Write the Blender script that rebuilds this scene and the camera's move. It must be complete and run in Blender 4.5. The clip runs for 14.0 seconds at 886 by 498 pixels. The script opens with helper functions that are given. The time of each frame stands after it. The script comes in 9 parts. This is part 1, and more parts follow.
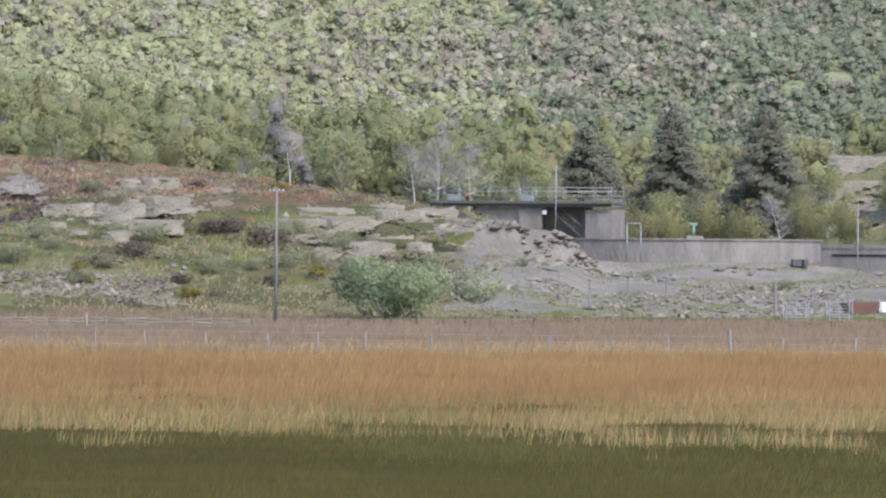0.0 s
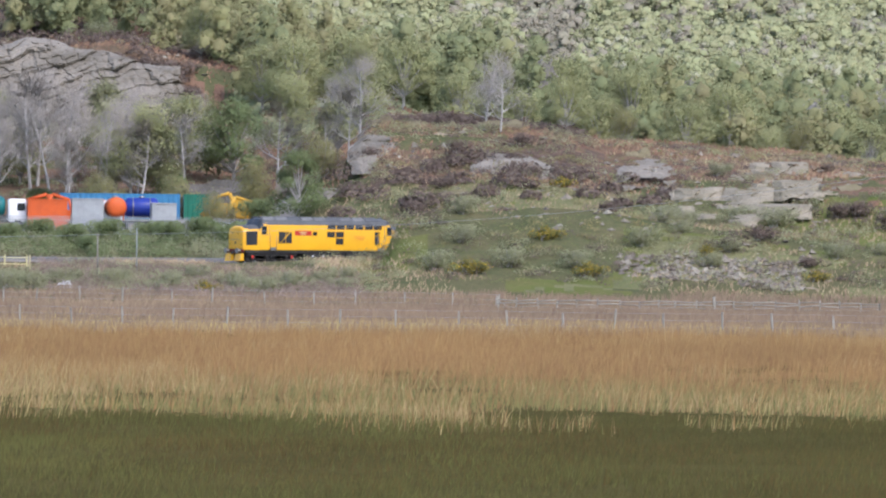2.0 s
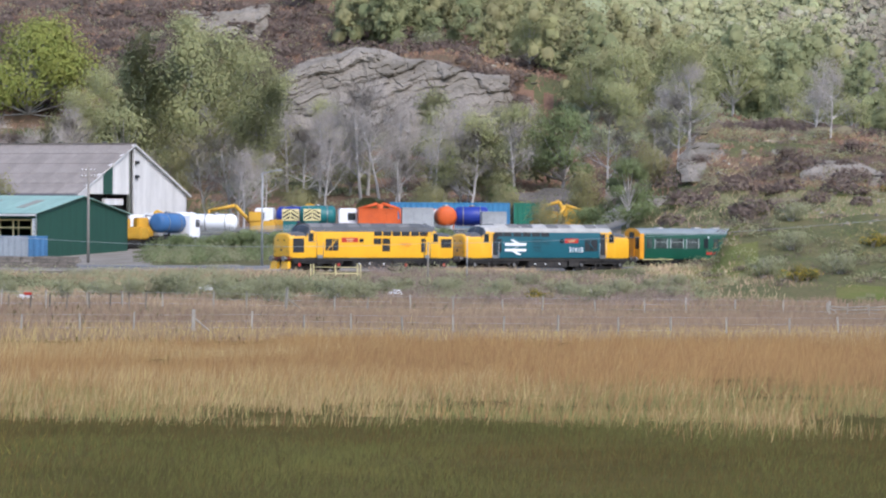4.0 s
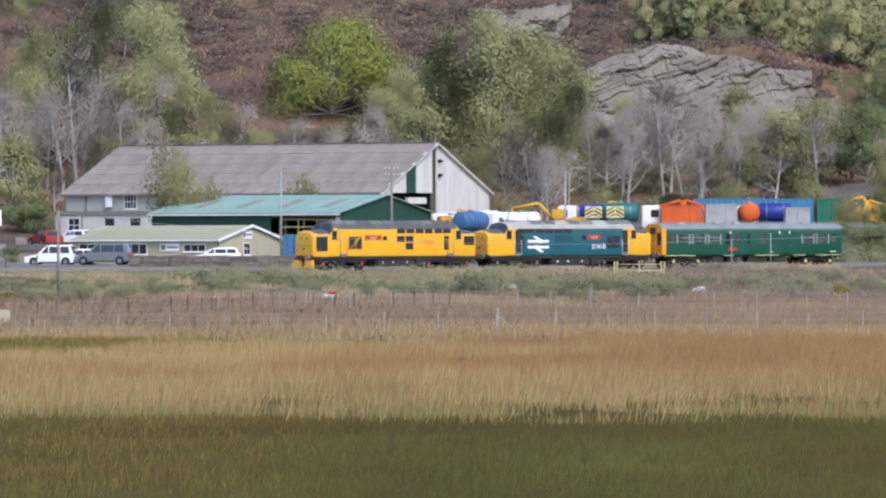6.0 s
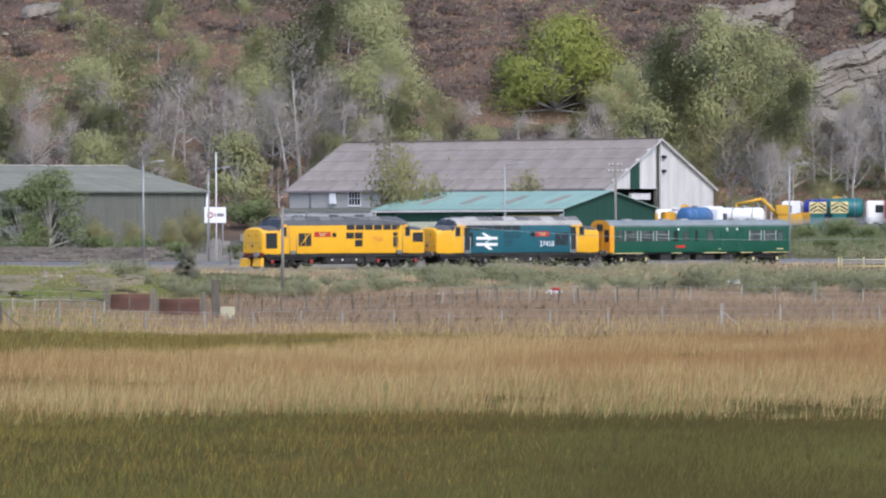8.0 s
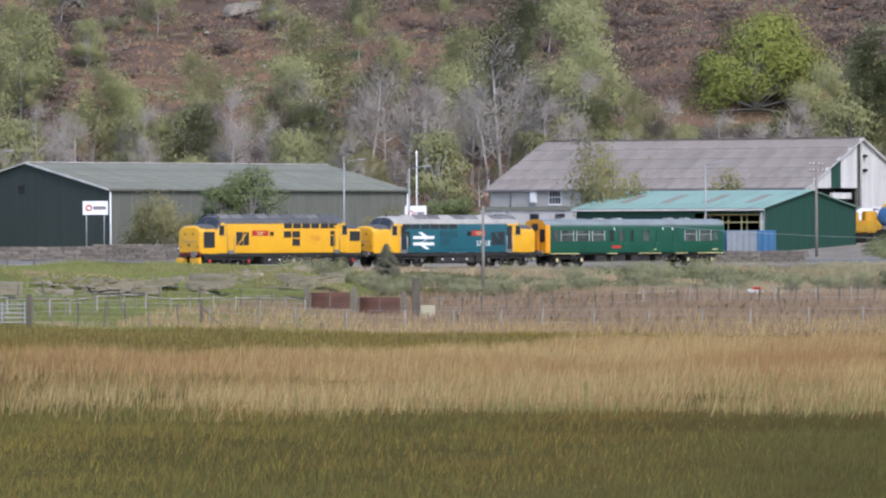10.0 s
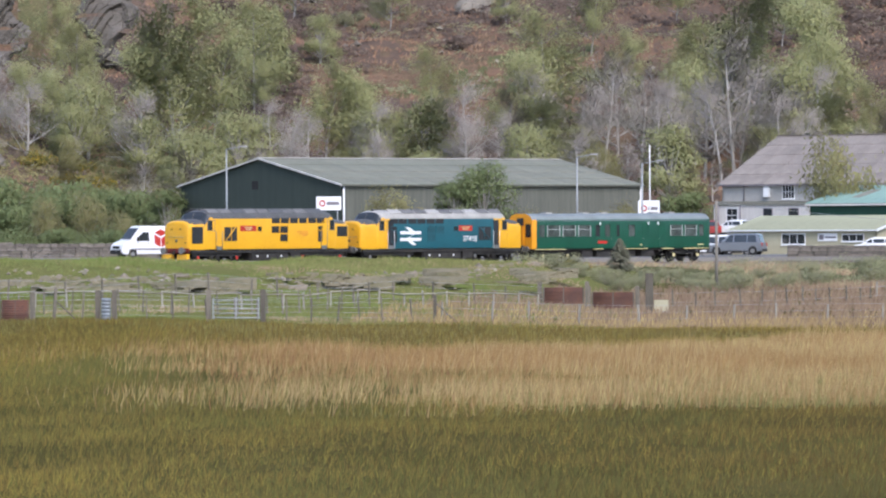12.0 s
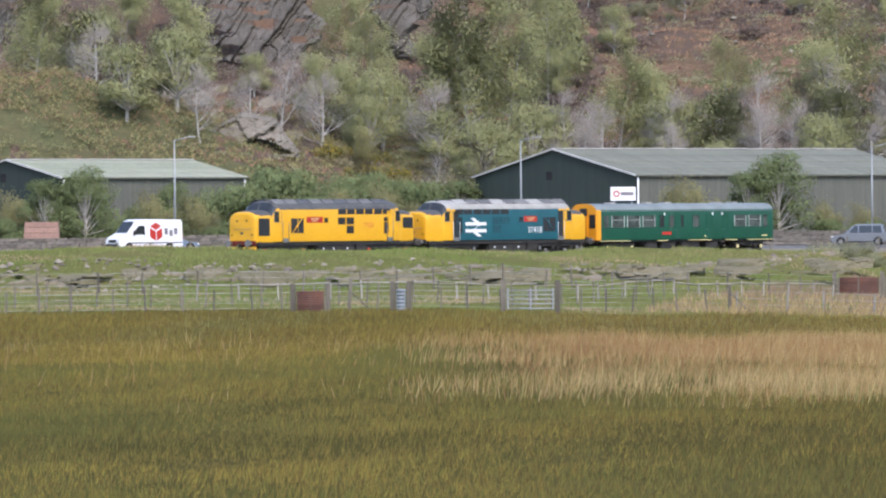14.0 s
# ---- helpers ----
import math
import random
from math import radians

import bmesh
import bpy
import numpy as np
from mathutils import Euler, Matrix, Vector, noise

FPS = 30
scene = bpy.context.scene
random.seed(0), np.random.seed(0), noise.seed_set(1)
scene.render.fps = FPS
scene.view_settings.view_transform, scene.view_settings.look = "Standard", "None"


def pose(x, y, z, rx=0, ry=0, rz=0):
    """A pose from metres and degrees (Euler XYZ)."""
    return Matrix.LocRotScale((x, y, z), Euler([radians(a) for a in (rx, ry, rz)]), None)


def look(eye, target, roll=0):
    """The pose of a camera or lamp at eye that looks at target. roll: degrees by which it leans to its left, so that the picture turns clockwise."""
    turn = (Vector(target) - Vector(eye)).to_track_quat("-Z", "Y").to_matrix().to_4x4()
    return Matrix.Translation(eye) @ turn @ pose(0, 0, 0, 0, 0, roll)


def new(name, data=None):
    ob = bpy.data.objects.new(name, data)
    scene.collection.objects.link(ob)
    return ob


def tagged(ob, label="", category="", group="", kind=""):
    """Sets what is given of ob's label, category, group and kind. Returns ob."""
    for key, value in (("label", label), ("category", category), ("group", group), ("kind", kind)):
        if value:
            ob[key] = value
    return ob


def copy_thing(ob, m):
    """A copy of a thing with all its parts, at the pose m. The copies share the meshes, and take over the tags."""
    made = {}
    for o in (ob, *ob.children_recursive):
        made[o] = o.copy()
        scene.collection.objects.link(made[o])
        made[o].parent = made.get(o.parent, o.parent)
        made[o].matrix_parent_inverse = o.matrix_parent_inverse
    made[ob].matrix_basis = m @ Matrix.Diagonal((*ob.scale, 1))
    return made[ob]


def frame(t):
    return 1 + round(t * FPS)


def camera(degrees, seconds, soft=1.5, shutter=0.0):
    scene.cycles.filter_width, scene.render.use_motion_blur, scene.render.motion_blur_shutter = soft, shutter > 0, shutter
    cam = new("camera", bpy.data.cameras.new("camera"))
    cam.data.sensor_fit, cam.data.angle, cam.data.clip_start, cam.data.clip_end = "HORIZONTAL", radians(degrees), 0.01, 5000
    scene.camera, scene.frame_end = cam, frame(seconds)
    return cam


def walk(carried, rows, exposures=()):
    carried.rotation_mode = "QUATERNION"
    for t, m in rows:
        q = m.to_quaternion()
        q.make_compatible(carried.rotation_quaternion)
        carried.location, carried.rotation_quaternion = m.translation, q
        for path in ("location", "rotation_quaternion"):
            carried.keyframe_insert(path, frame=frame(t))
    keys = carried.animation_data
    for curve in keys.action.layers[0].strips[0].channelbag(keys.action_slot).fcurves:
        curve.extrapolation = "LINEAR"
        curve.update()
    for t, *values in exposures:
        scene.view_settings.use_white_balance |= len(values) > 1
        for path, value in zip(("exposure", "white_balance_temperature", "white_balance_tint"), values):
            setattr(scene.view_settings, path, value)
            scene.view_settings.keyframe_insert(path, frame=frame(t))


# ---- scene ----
cam = camera(8.1535, 14.0, soft=2.2)
EYE = (0.0, 0.0, 6.0)


def aim(bearing, tilt, roll):
    """The camera's pose on its tripod: bearing clockwise from north, tilt upwards, roll."""
    return pose(*EYE, 90 + tilt, 0, -bearing) @ pose(0, 0, 0, 0, 0, roll)


walk(cam, [
    (0.0, aim(12.1626, 0.0334, 0.4211)),
    (0.5, aim(11.2726, 0.0363, 0.3920)),
    (1.0, aim(10.1306, 0.0023, 0.4893)),
    (1.5, aim(8.3382, -0.0942, 0.3933)),
    (2.0, aim(6.3807, -0.1647, 0.6085)),
    (2.5, aim(5.6686, -0.1486, 0.5573)),
    (3.0, aim(4.6514, -0.1267, 0.4729)),
    (3.2, aim(4.3476, -0.1052, 0.4428)),
    (5.3, aim(1.6443, -0.1352, 0.0443)),
    (5.5, aim(1.3312, -0.1218, 0.0317)),
    (6.0, aim(0.5418, -0.1410, -0.1559)),
    (6.5, aim(0.0000, -0.1094, -0.1104)),
    (7.0, aim(-0.5394, -0.1253, -0.2186)),
    (7.2, aim(-0.7707, -0.1375, -0.2261)),
    (9.3, aim(-2.6541, -0.1845, -0.3055)),
    (9.5, aim(-2.8759, -0.1796, -0.2617)),
    (10.0, aim(-3.3696, -0.1715, -0.1986)),
    (10.5, aim(-3.8483, -0.1749, -0.2209)),
    (11.0, aim(-4.5296, -0.1997, -0.3410)),
    (11.5, aim(-5.1209, -0.2087, -0.3088)),
    (12.0, aim(-5.5194, -0.2086, -0.3165)),
    (12.5, aim(-5.9951, -0.2459, -0.3602)),
    (13.0, aim(-6.9732, -0.2678, -0.5046)),
    (13.5, aim(-7.6711, -0.2848, -0.4153)),
    (14.0, aim(-8.2334, -0.2774, -0.4823)),
], exposures=[(0.0, 1.08, 6100, 15), (3.2, 1.08, 6100, 15), (5.5, 0.90, 6250, 15), (10.5, 0.90, 6250, 15), (12.5, 1.04, 6250, 15), (14.0, 1.04, 6250, 15)])

# ---- world and sun ----
SUN_BEARING, SUN_HEIGHT = 152.0, 46.0      # degrees: the sun stands behind the camera, to its right
world = bpy.data.worlds.new("hazy_sky")
world.use_nodes = True
scene.world = world
sky = world.node_tree.nodes.new("ShaderNodeTexSky")
sky.sky_type, sky.sun_disc = "NISHITA", False
sky.sun_elevation, sky.sun_rotation = radians(SUN_HEIGHT), radians(SUN_BEARING)
sky.air_density, sky.dust_density, sky.ozone_density = 1.0, 1.2, 1.0
world.node_tree.links.new(sky.outputs["Color"], world.node_tree.nodes["Background"].inputs["Color"])
world.node_tree.nodes["Background"].inputs["Strength"].default_value = 0.15
sun = new("sun", bpy.data.lights.new("sun", "SUN"))
sun.data.energy, sun.data.angle, sun.data.color = 1.5, radians(25.0), (1.0, 0.955, 0.90)
sun.matrix_world = look((-100, -200, 300), (-100 + 100 * math.sin(radians(SUN_BEARING + 180)), -200 + 100 * math.cos(radians(SUN_BEARING + 180)), 300 - 100 * math.tan(radians(SUN_HEIGHT))))

# ---- small tools ----
def spot(bearing, distance):
    """Ground plan: bearing in degrees clockwise from north, distance from the tripod in metres."""
    a = radians(bearing)
    return distance * math.sin(a), distance * math.cos(a)


def material(name, colour, second=None, scale=2.0, rough=0.8, metal=0.0, bump=0.0, island=0.0, piece=0.0, fine=None, streak=None, spec=0.3, translucent=0.0):
    """A procedural surface: two colours mixed by noise at two scales, with relief; island / piece vary it leaf by leaf or object by object."""
    m = bpy.data.materials.new(name)
    m.use_nodes = True
    nt = m.node_tree
    n, ln = nt.nodes, nt.links
    bsdf = n["Principled BSDF"]
    bsdf.inputs["Roughness"].default_value, bsdf.inputs["Metallic"].default_value = rough, metal
    bsdf.inputs["Specular IOR Level"].default_value = 0.06 if island else spec
    second = second or tuple(c * 0.72 for c in colour)
    co = n.new("ShaderNodeTexCoord")
    mp = n.new("ShaderNodeMapping")
    mp.inputs["Scale"].default_value = streak or (1, 1, 1)
    ln.new(co.outputs["Object"], mp.inputs["Vector"])
    big = n.new("ShaderNodeTexNoise")
    big.inputs["Scale"].default_value, big.inputs["Detail"].default_value = scale, 5
    ln.new(mp.outputs["Vector"], big.inputs["Vector"])
    small = n.new("ShaderNodeTexNoise")
    small.inputs["Scale"].default_value, small.inputs["Detail"].default_value = fine or scale * 9, 4
    ln.new(mp.outputs["Vector"], small.inputs["Vector"])
    add = n.new("ShaderNodeMath")
    add.operation = "MULTIPLY_ADD"
    ln.new(small.outputs["Fac"], add.inputs[0])
    add.inputs[1].default_value = 0.6
    ln.new(big.outputs["Fac"], add.inputs[2])
    ramp = n.new("ShaderNodeMapRange")
    ramp.inputs["From Min"].default_value, ramp.inputs["From Max"].default_value = 0.6, 1.0
    ln.new(add.outputs[0], ramp.inputs["Value"])
    mix = n.new("ShaderNodeMix")
    mix.data_type = "RGBA"
    mix.inputs["A"].default_value, mix.inputs["B"].default_value = (*colour, 1), (*second, 1)
    ln.new(ramp.outputs["Result"], mix.inputs["Factor"])
    out = mix.outputs["Result"]
    if island or piece:
        src = n.new("ShaderNodeNewGeometry").outputs["Random Per Island"] if island else n.new("ShaderNodeObjectInfo").outputs["Random"]
        amount = island or piece
        rng = n.new("ShaderNodeMapRange")
        rng.inputs["To Min"].default_value, rng.inputs["To Max"].default_value = 1 - amount, 1 + amount
        ln.new(src, rng.inputs["Value"])
        hsv = n.new("ShaderNodeHueSaturation")
        ln.new(out, hsv.inputs["Color"])
        ln.new(rng.outputs["Result"], hsv.inputs["Value"])
        if island:
            hue = n.new("ShaderNodeMapRange")
            hue.inputs["To Min"].default_value, hue.inputs["To Max"].default_value = 0.485, 0.515
            ln.new(src, hue.inputs["Value"])
            ln.new(hue.outputs["Result"], hsv.inputs["Hue"])
        out = hsv.outputs["Color"]
    ln.new(out, bsdf.inputs["Base Color"])
    if bump:
        b = n.new("ShaderNodeBump")
        b.inputs["Strength"].default_value, b.inputs["Distance"].default_value = min(1.0, bump), max(0.01, 0.12 / scale)
        ln.new(add.outputs[0], b.inputs["Height"])
        ln.new(b.outputs["Normal"], bsdf.inputs["Normal"])
    if translucent:
        tr = n.new("ShaderNodeBsdfTranslucent")
        ln.new(out, tr.inputs["Color"])
        ms = n.new("ShaderNodeMixShader")
        ms.inputs["Fac"].default_value = translucent
        ln.new(bsdf.outputs["BSDF"], ms.inputs[1])
        ln.new(tr.outputs["BSDF"], ms.inputs[2])
        ln.new(ms.outputs["Shader"], n["Material Output"].inputs["Surface"])
    return m


def mesh_of(name, bm, *mats):
    me = bpy.data.meshes.new(name)
    bm.to_mesh(me)
    bm.free()
    for m in mats:
        me.materials.append(m)
    return me


def part(name, bm, mat, parent=None, label=""):
    """Links a bmesh as one mesh object, under a thing or a part."""
    ob = new(name, mesh_of(name, bm, *(mat if isinstance(mat, (list, tuple)) else (mat,))))
    if parent is not None:
        ob.parent = parent
    return tagged(ob, label)


def thing(name, label, category, m=None, group="", kind=""):
    ob = new(name)
    ob.empty_display_size = 0.2
    if m is not None:
        ob.matrix_basis = m
    return tagged(ob, label, category, group, kind)


def box(bm, x0, x1, y0, y1, z0, z1, bevel=0.0, mat=0):
    """A box between the given sides, its edges bevelled."""
    part_bm = bmesh.new()
    bmesh.ops.create_cube(part_bm, size=1)
    for v in part_bm.verts:
        v.co = (x0 + (v.co.x + 0.5) * (x1 - x0), y0 + (v.co.y + 0.5) * (y1 - y0), z0 + (v.co.z + 0.5) * (z1 - z0))
    if bevel:
        bmesh.ops.bevel(part_bm, geom=part_bm.edges[:], offset=bevel, segments=2, affect="EDGES")
    merge(bm, part_bm, mat)
    return bm


def merge(bm, other, mat=0):
    made = {v: bm.verts.new(v.co) for v in other.verts}
    for f in other.faces:
        nf = bm.faces.new([made[v] for v in f.verts])
        nf.material_index, nf.smooth = mat, f.smooth
    other.free()


def tube(bm, a, b, r0, r1=None, n=8, mat=0, smooth=True, caps=True):
    """A tapered round bar from a to b."""
    a, b = Vector(a), Vector(b)
    r1 = r0 if r1 is None else r1
    q = (b - a).to_track_quat("Z", "Y")
    rings = []
    for c, r in ((a, r0), (b, r1)):
        rings.append([bm.verts.new(c + q @ Vector((r * math.cos(2 * math.pi * i / n), r * math.sin(2 * math.pi * i / n), 0))) for i in range(n)])
    for i in range(n):
        f = bm.faces.new((rings[0][i], rings[0][(i + 1) % n], rings[1][(i + 1) % n], rings[1][i]))
        f.smooth, f.material_index = smooth, mat
    if caps:
        bm.faces.new(rings[0][::-1]).material_index = mat
        bm.faces.new(rings[1]).material_index = mat
    return bm


def prism(bm, outline, y0, y1, mat=0, axis="y"):
    """An outline in the x-z plane, pushed from y0 to y1 (axis 'x': outline in y-z, pushed along x)."""
    def at(p, c):
        return (p[0], c, p[1]) if axis == "y" else (c, p[0], p[1])
    front = [bm.verts.new(at(p, y0)) for p in outline]
    back = [bm.verts.new(at(p, y1)) for p in outline]
    n = len(outline)
    faces = [bm.faces.new(front[::-1]), bm.faces.new(back)]
    for i in range(n):
        faces.append(bm.faces.new((front[i], front[(i + 1) % n], back[(i + 1) % n], back[i])))
    for f in faces:
        f.material_index = mat
    bmesh.ops.recalc_face_normals(bm, faces=faces)
    return faces


def made(fn, *args, **kw):
    bm = bmesh.new()
    fn(bm, *args, **kw)
    return bm


def boxed(*args, **kw):
    return made(box, *args, **kw)


def raw_mesh(name, verts, faces, mats, index=None, smooth=False, normals=None):
    """A mesh from arrays; faces all of one size."""
    me = bpy.data.meshes.new(name)
    nv, (nf, k) = len(verts), faces.shape
    me.vertices.add(nv)
    me.vertices.foreach_set("co", np.asarray(verts, np.float32).ravel())
    me.loops.add(nf * k)
    me.loops.foreach_set("vertex_index", np.asarray(faces, np.int32).ravel())
    me.polygons.add(nf)
    me.polygons.foreach_set("loop_start", np.arange(0, nf * k, k, dtype=np.int32))
    me.polygons.foreach_set("loop_total", np.full(nf, k, np.int32))
    if index is not None:
        me.polygons.foreach_set("material_index", np.asarray(index, np.int32))
    me.polygons.foreach_set("use_smooth", np.full(nf, smooth))
    for m in mats:
        me.materials.append(m)
    me.update()
    me.validate()
    if normals is not None:
        me.normals_split_custom_set_from_vertices(np.asarray(normals, np.float32))
    return me

# ---- materials ----
YELLOW = material("loco_yellow", (0.781, 0.405, 0.013), (0.707, 0.351, 0.013), 0.6, rough=0.38, spec=0.5)
TEAL = material("loco_teal", (0.012, 0.098, 0.125), (0.010, 0.080, 0.105), 0.6, rough=0.35, spec=0.5)
COACH_GREEN = material("coach_green", (0.006, 0.076, 0.042), (0.005, 0.061, 0.034), 0.6, rough=0.35, spec=0.5)
ROOF_DARK = material("loco_roof_dark", (0.115, 0.115, 0.115), (0.07, 0.07, 0.07), 0.8, rough=0.6)
ROOF_PALE = material("loco_roof_pale", (0.416, 0.400, 0.365), (0.288, 0.277, 0.256), 0.8, rough=0.55)
ROOF_WORN = material("weathered_roof_panel", (0.187, 0.183, 0.173), (0.112, 0.108, 0.103), 1.5, rough=0.6, piece=0.3)
ROOF_GREY = material("coach_roof_grey", (0.22, 0.25, 0.25), (0.17, 0.19, 0.19), 0.6, rough=0.6)
BLACK = material("running_gear", (0.022, 0.021, 0.02), (0.045, 0.04, 0.035), 3.0, rough=0.7)
GRILLE = material("dark_grille", (0.035, 0.037, 0.04), (0.02, 0.02, 0.02), 12.0, rough=0.5)
GLASS = material("dark_glass", (0.02, 0.024, 0.028), (0.03, 0.034, 0.038), 1.0, rough=0.08, spec=0.7)
PALE_GLASS = material("curtained_glass", (0.090, 0.108, 0.102), (0.030, 0.039, 0.036), 1.6, rough=0.12, spec=0.7)
RED = material("red_paint", (0.468, 0.036, 0.025), (0.383, 0.030, 0.020), 2.0, rough=0.45)
BEAM_RED = material("faded_red_beam", (0.22, 0.03, 0.022), (0.08, 0.02, 0.018), 2.5, rough=0.6)
SCREEN = material("blue_grey_cab_front", (0.045, 0.055, 0.065), (0.035, 0.04, 0.048), 1.0, rough=0.3, spec=0.25)
CURTAIN = material("faded_curtain", (0.40, 0.43, 0.41), (0.30, 0.33, 0.31), 3.0, rough=0.8)
WHITE = material("white_paint", (0.80, 0.80, 0.79), (0.70, 0.70, 0.69), 1.2, rough=0.4)
STEEL = material("worn_steel", (0.32, 0.31, 0.30), (0.2, 0.19, 0.18), 4.0, rough=0.4, metal=0.7)
RAIL_STEEL = material("rail_steel", (0.30, 0.27, 0.25), (0.2, 0.15, 0.12), 3.0, rough=0.35, metal=0.6)
AMBER = material("amber_bars", (0.75, 0.28, 0.05), rough=0.4)
CREAM = material("cream_line", (0.72, 0.62, 0.3), rough=0.45)
ORANGE_END = material("coach_end_orange", (0.75, 0.32, 0.015), (0.65, 0.26, 0.015), 1.0, rough=0.4)
RUBBER = material("tyre_rubber", (0.02, 0.02, 0.02), rough=0.8)
SLEEPER = material("sleeper_concrete", (0.30, 0.28, 0.25), (0.2, 0.18, 0.16), 2.0, piece=0.15, bump=0.4)
BALLAST = material("ballast_stone", (0.27, 0.25, 0.235), (0.13, 0.12, 0.11), 6.0, rough=0.9, bump=1.0)

# ---- lie of the land: for each bearing, heights along the line of sight ----
COLUMNS = []


def column(bearing, *steps):
    near = ((0, 4.4), (20, 4.2), (60, 0.3), (100, 0.0), (300, 0.0))
    COLUMNS.append((bearing, np.array(near + steps)))


column(-14, (330, 0.8), (350, 1.1), (368, 2.1), (374, 3.5), (392, 4.05), (402, 3.6), (410, 3.1), (540, 3.2), (600, 4), (640, 6), (690, 24), (760, 27), (900, 44), (1050, 60), (2000, 100), (4500, 150))
column(-11, (330, 0.8), (350, 1.1), (368, 2.1), (374, 3.6), (395, 4.15), (407, 3.6), (415, 3.1), (540, 3.2), (600, 4), (645, 6), (690, 19), (720, 18), (760, 22), (812, 28), (822, 38), (900, 46), (1050, 60), (2000, 100), (4500, 150))
column(-8.5, (330, 0.8), (352, 1.1), (370, 2.0), (380, 3.4), (412, 4.02), (423, 3.5), (430, 3.1), (540, 3.2), (650, 4.6), (690, 10), (740, 18), (812, 27), (822, 38), (900, 46), (1050, 60), (2000, 100), (4500, 150))
column(-6.5, (345, 0.5), (375, 1.1), (392, 1.9), (404, 3.1), (434, 3.95), (443, 3.5), (449, 3.1), (540, 3.2), (650, 4.6), (690, 10.5), (740, 18), (900, 42), (1050, 60), (2000, 100), (4500, 150))
column(-4.75, (362, 0.3), (400, 1.2), (420, 2.2), (434, 3.3), (448, 3.5), (456, 3.3), (461, 3.1), (560, 3.2), (650, 4.6), (690, 11), (740, 18), (900, 43), (1050, 62), (2000, 100), (4500, 150))
column(-4, (373, 0.1), (420, 0.9), (448, 2.0), (463, 3.0), (468, 3.1), (560, 3.2), (650, 4.6), (690, 11), (740, 18), (900, 43), (1050, 62), (2000, 100), (4500, 150))
column(-1, (373, 0), (430, 1.0), (470, 2.1), (484, 3.0), (489, 3.1), (560, 3.3), (650, 4.8), (690, 11), (740, 17), (900, 46), (1050, 64), (2000, 105), (4500, 150))
column(2, (390, 0), (440, 0.6), (480, 1.4), (503, 2.9), (509, 3.1), (545, 3.2), (572, 4.7), (600, 5.5), (650, 6.0), (690, 10.5), (764, 17.5), (774, 26), (900, 44), (1050, 62), (2000, 105), (4500, 150))
column(3.3, (396, 0), (446, 0.4), (486, 1.2), (511, 2.9), (517, 3.1), (548, 3.2), (573, 4.7), (600, 5.5), (650, 6.0), (690, 10.5), (764, 18.5), (775, 28.5), (900, 42), (1050, 60), (2000, 104), (4500, 150))
column(4.5, (400, 0), (450, 0.3), (490, 1.1), (518, 2.9), (524, 3.1), (550, 3.2), (574, 4.6), (600, 5.3), (640, 5.8), (680, 9), (740, 17), (764, 19), (776, 25), (800, 27), (950, 38), (1200, 55), (2000, 100), (4500, 150))
column(5.82, (450, 0.2), (495, 1.1), (512, 2.4), (530, 3.7), (538, 3.4), (544, 3.1), (572, 3.1), (582, 5.5), (620, 15), (640, 17), (700, 18), (830, 25.3), (950, 26.3), (1300, 29.3), (1550, 33.3), (1900, 132), (2600, 175), (4500, 190))
column(5.98, (450, 0.2), (495, 1.1), (512, 2.8), (530, 7.2), (538, 6.6), (544, 3.1), (572, 3.1), (582, 5.5), (620, 15), (640, 17), (700, 18), (830, 25.3), (950, 26.3), (1300, 29.3), (1550, 33.3), (1900, 132), (2600, 175), (4500, 190))
column(6.35, (455, 0.2), (497, 1), (512, 2.8), (531, 8.2), (539, 7.4), (545, 3.1), (574, 3.1), (584, 6), (624, 15.4), (650, 17), (720, 18), (830, 24.7), (950, 25.7), (1300, 28.7), (1550, 32.7), (1900, 132), (2600, 175), (4500, 190))
column(7.2, (470, 0.2), (500, 1), (514, 3), (534, 8.6), (541, 7.6), (547, 3.1), (577, 3.1), (588, 8), (630, 16), (660, 16.5), (760, 18), (830, 23.2), (950, 24.2), (1300, 27.2), (1550, 31.2), (1900, 132), (2600, 175), (4500, 190))
column(9.5, (480, 0.2), (508, 1), (535, 6), (551, 8.8), (557, 3.1), (586, 3.1), (594, 9), (640, 14), (700, 13), (830, 19.1), (950, 20.1), (1300, 23.1), (1550, 27.1), (1900, 132), (2600, 175), (4500, 190))
column(11.5, (490, 0.2), (510, 1), (540, 5.5), (558, 9), (566, 3.1), (594, 3.1), (602, 9.4), (625, 11.5), (680, 11), (830, 16.3), (950, 17.3), (1300, 20.3), (1550, 24.3), (1900, 132), (2600, 175), (4500, 190))
column(12.75, (490, 0.2), (511, 1), (538, 4.2), (556, 6.2), (568, 3.1), (586, 3.1), (596, 8.2), (618, 8.7), (700, 9.5), (830, 15.2), (950, 16.2), (1300, 19.2), (1550, 23.2), (1900, 132), (2600, 175), (4500, 190))
column(13.25, (490, 0.2), (511, 1), (538, 3.6), (558, 5.4), (568, 3.1), (588, 3.1), (598, 7.5), (622, 7.9), (700, 9), (830, 15.2), (950, 16.2), (1300, 19.2), (1550, 23.2), (1900, 132), (2600, 175), (4500, 190))
column(13.5, (490, 0.2), (512, 0.9), (538, 2.8), (562, 4.4), (570, 3.1), (592, 3.1), (600, 4.8), (640, 5), (760, 8), (830, 15.2), (950, 16.2), (1300, 19.2), (1550, 23.2), (1900, 132), (2600, 175), (4500, 190))
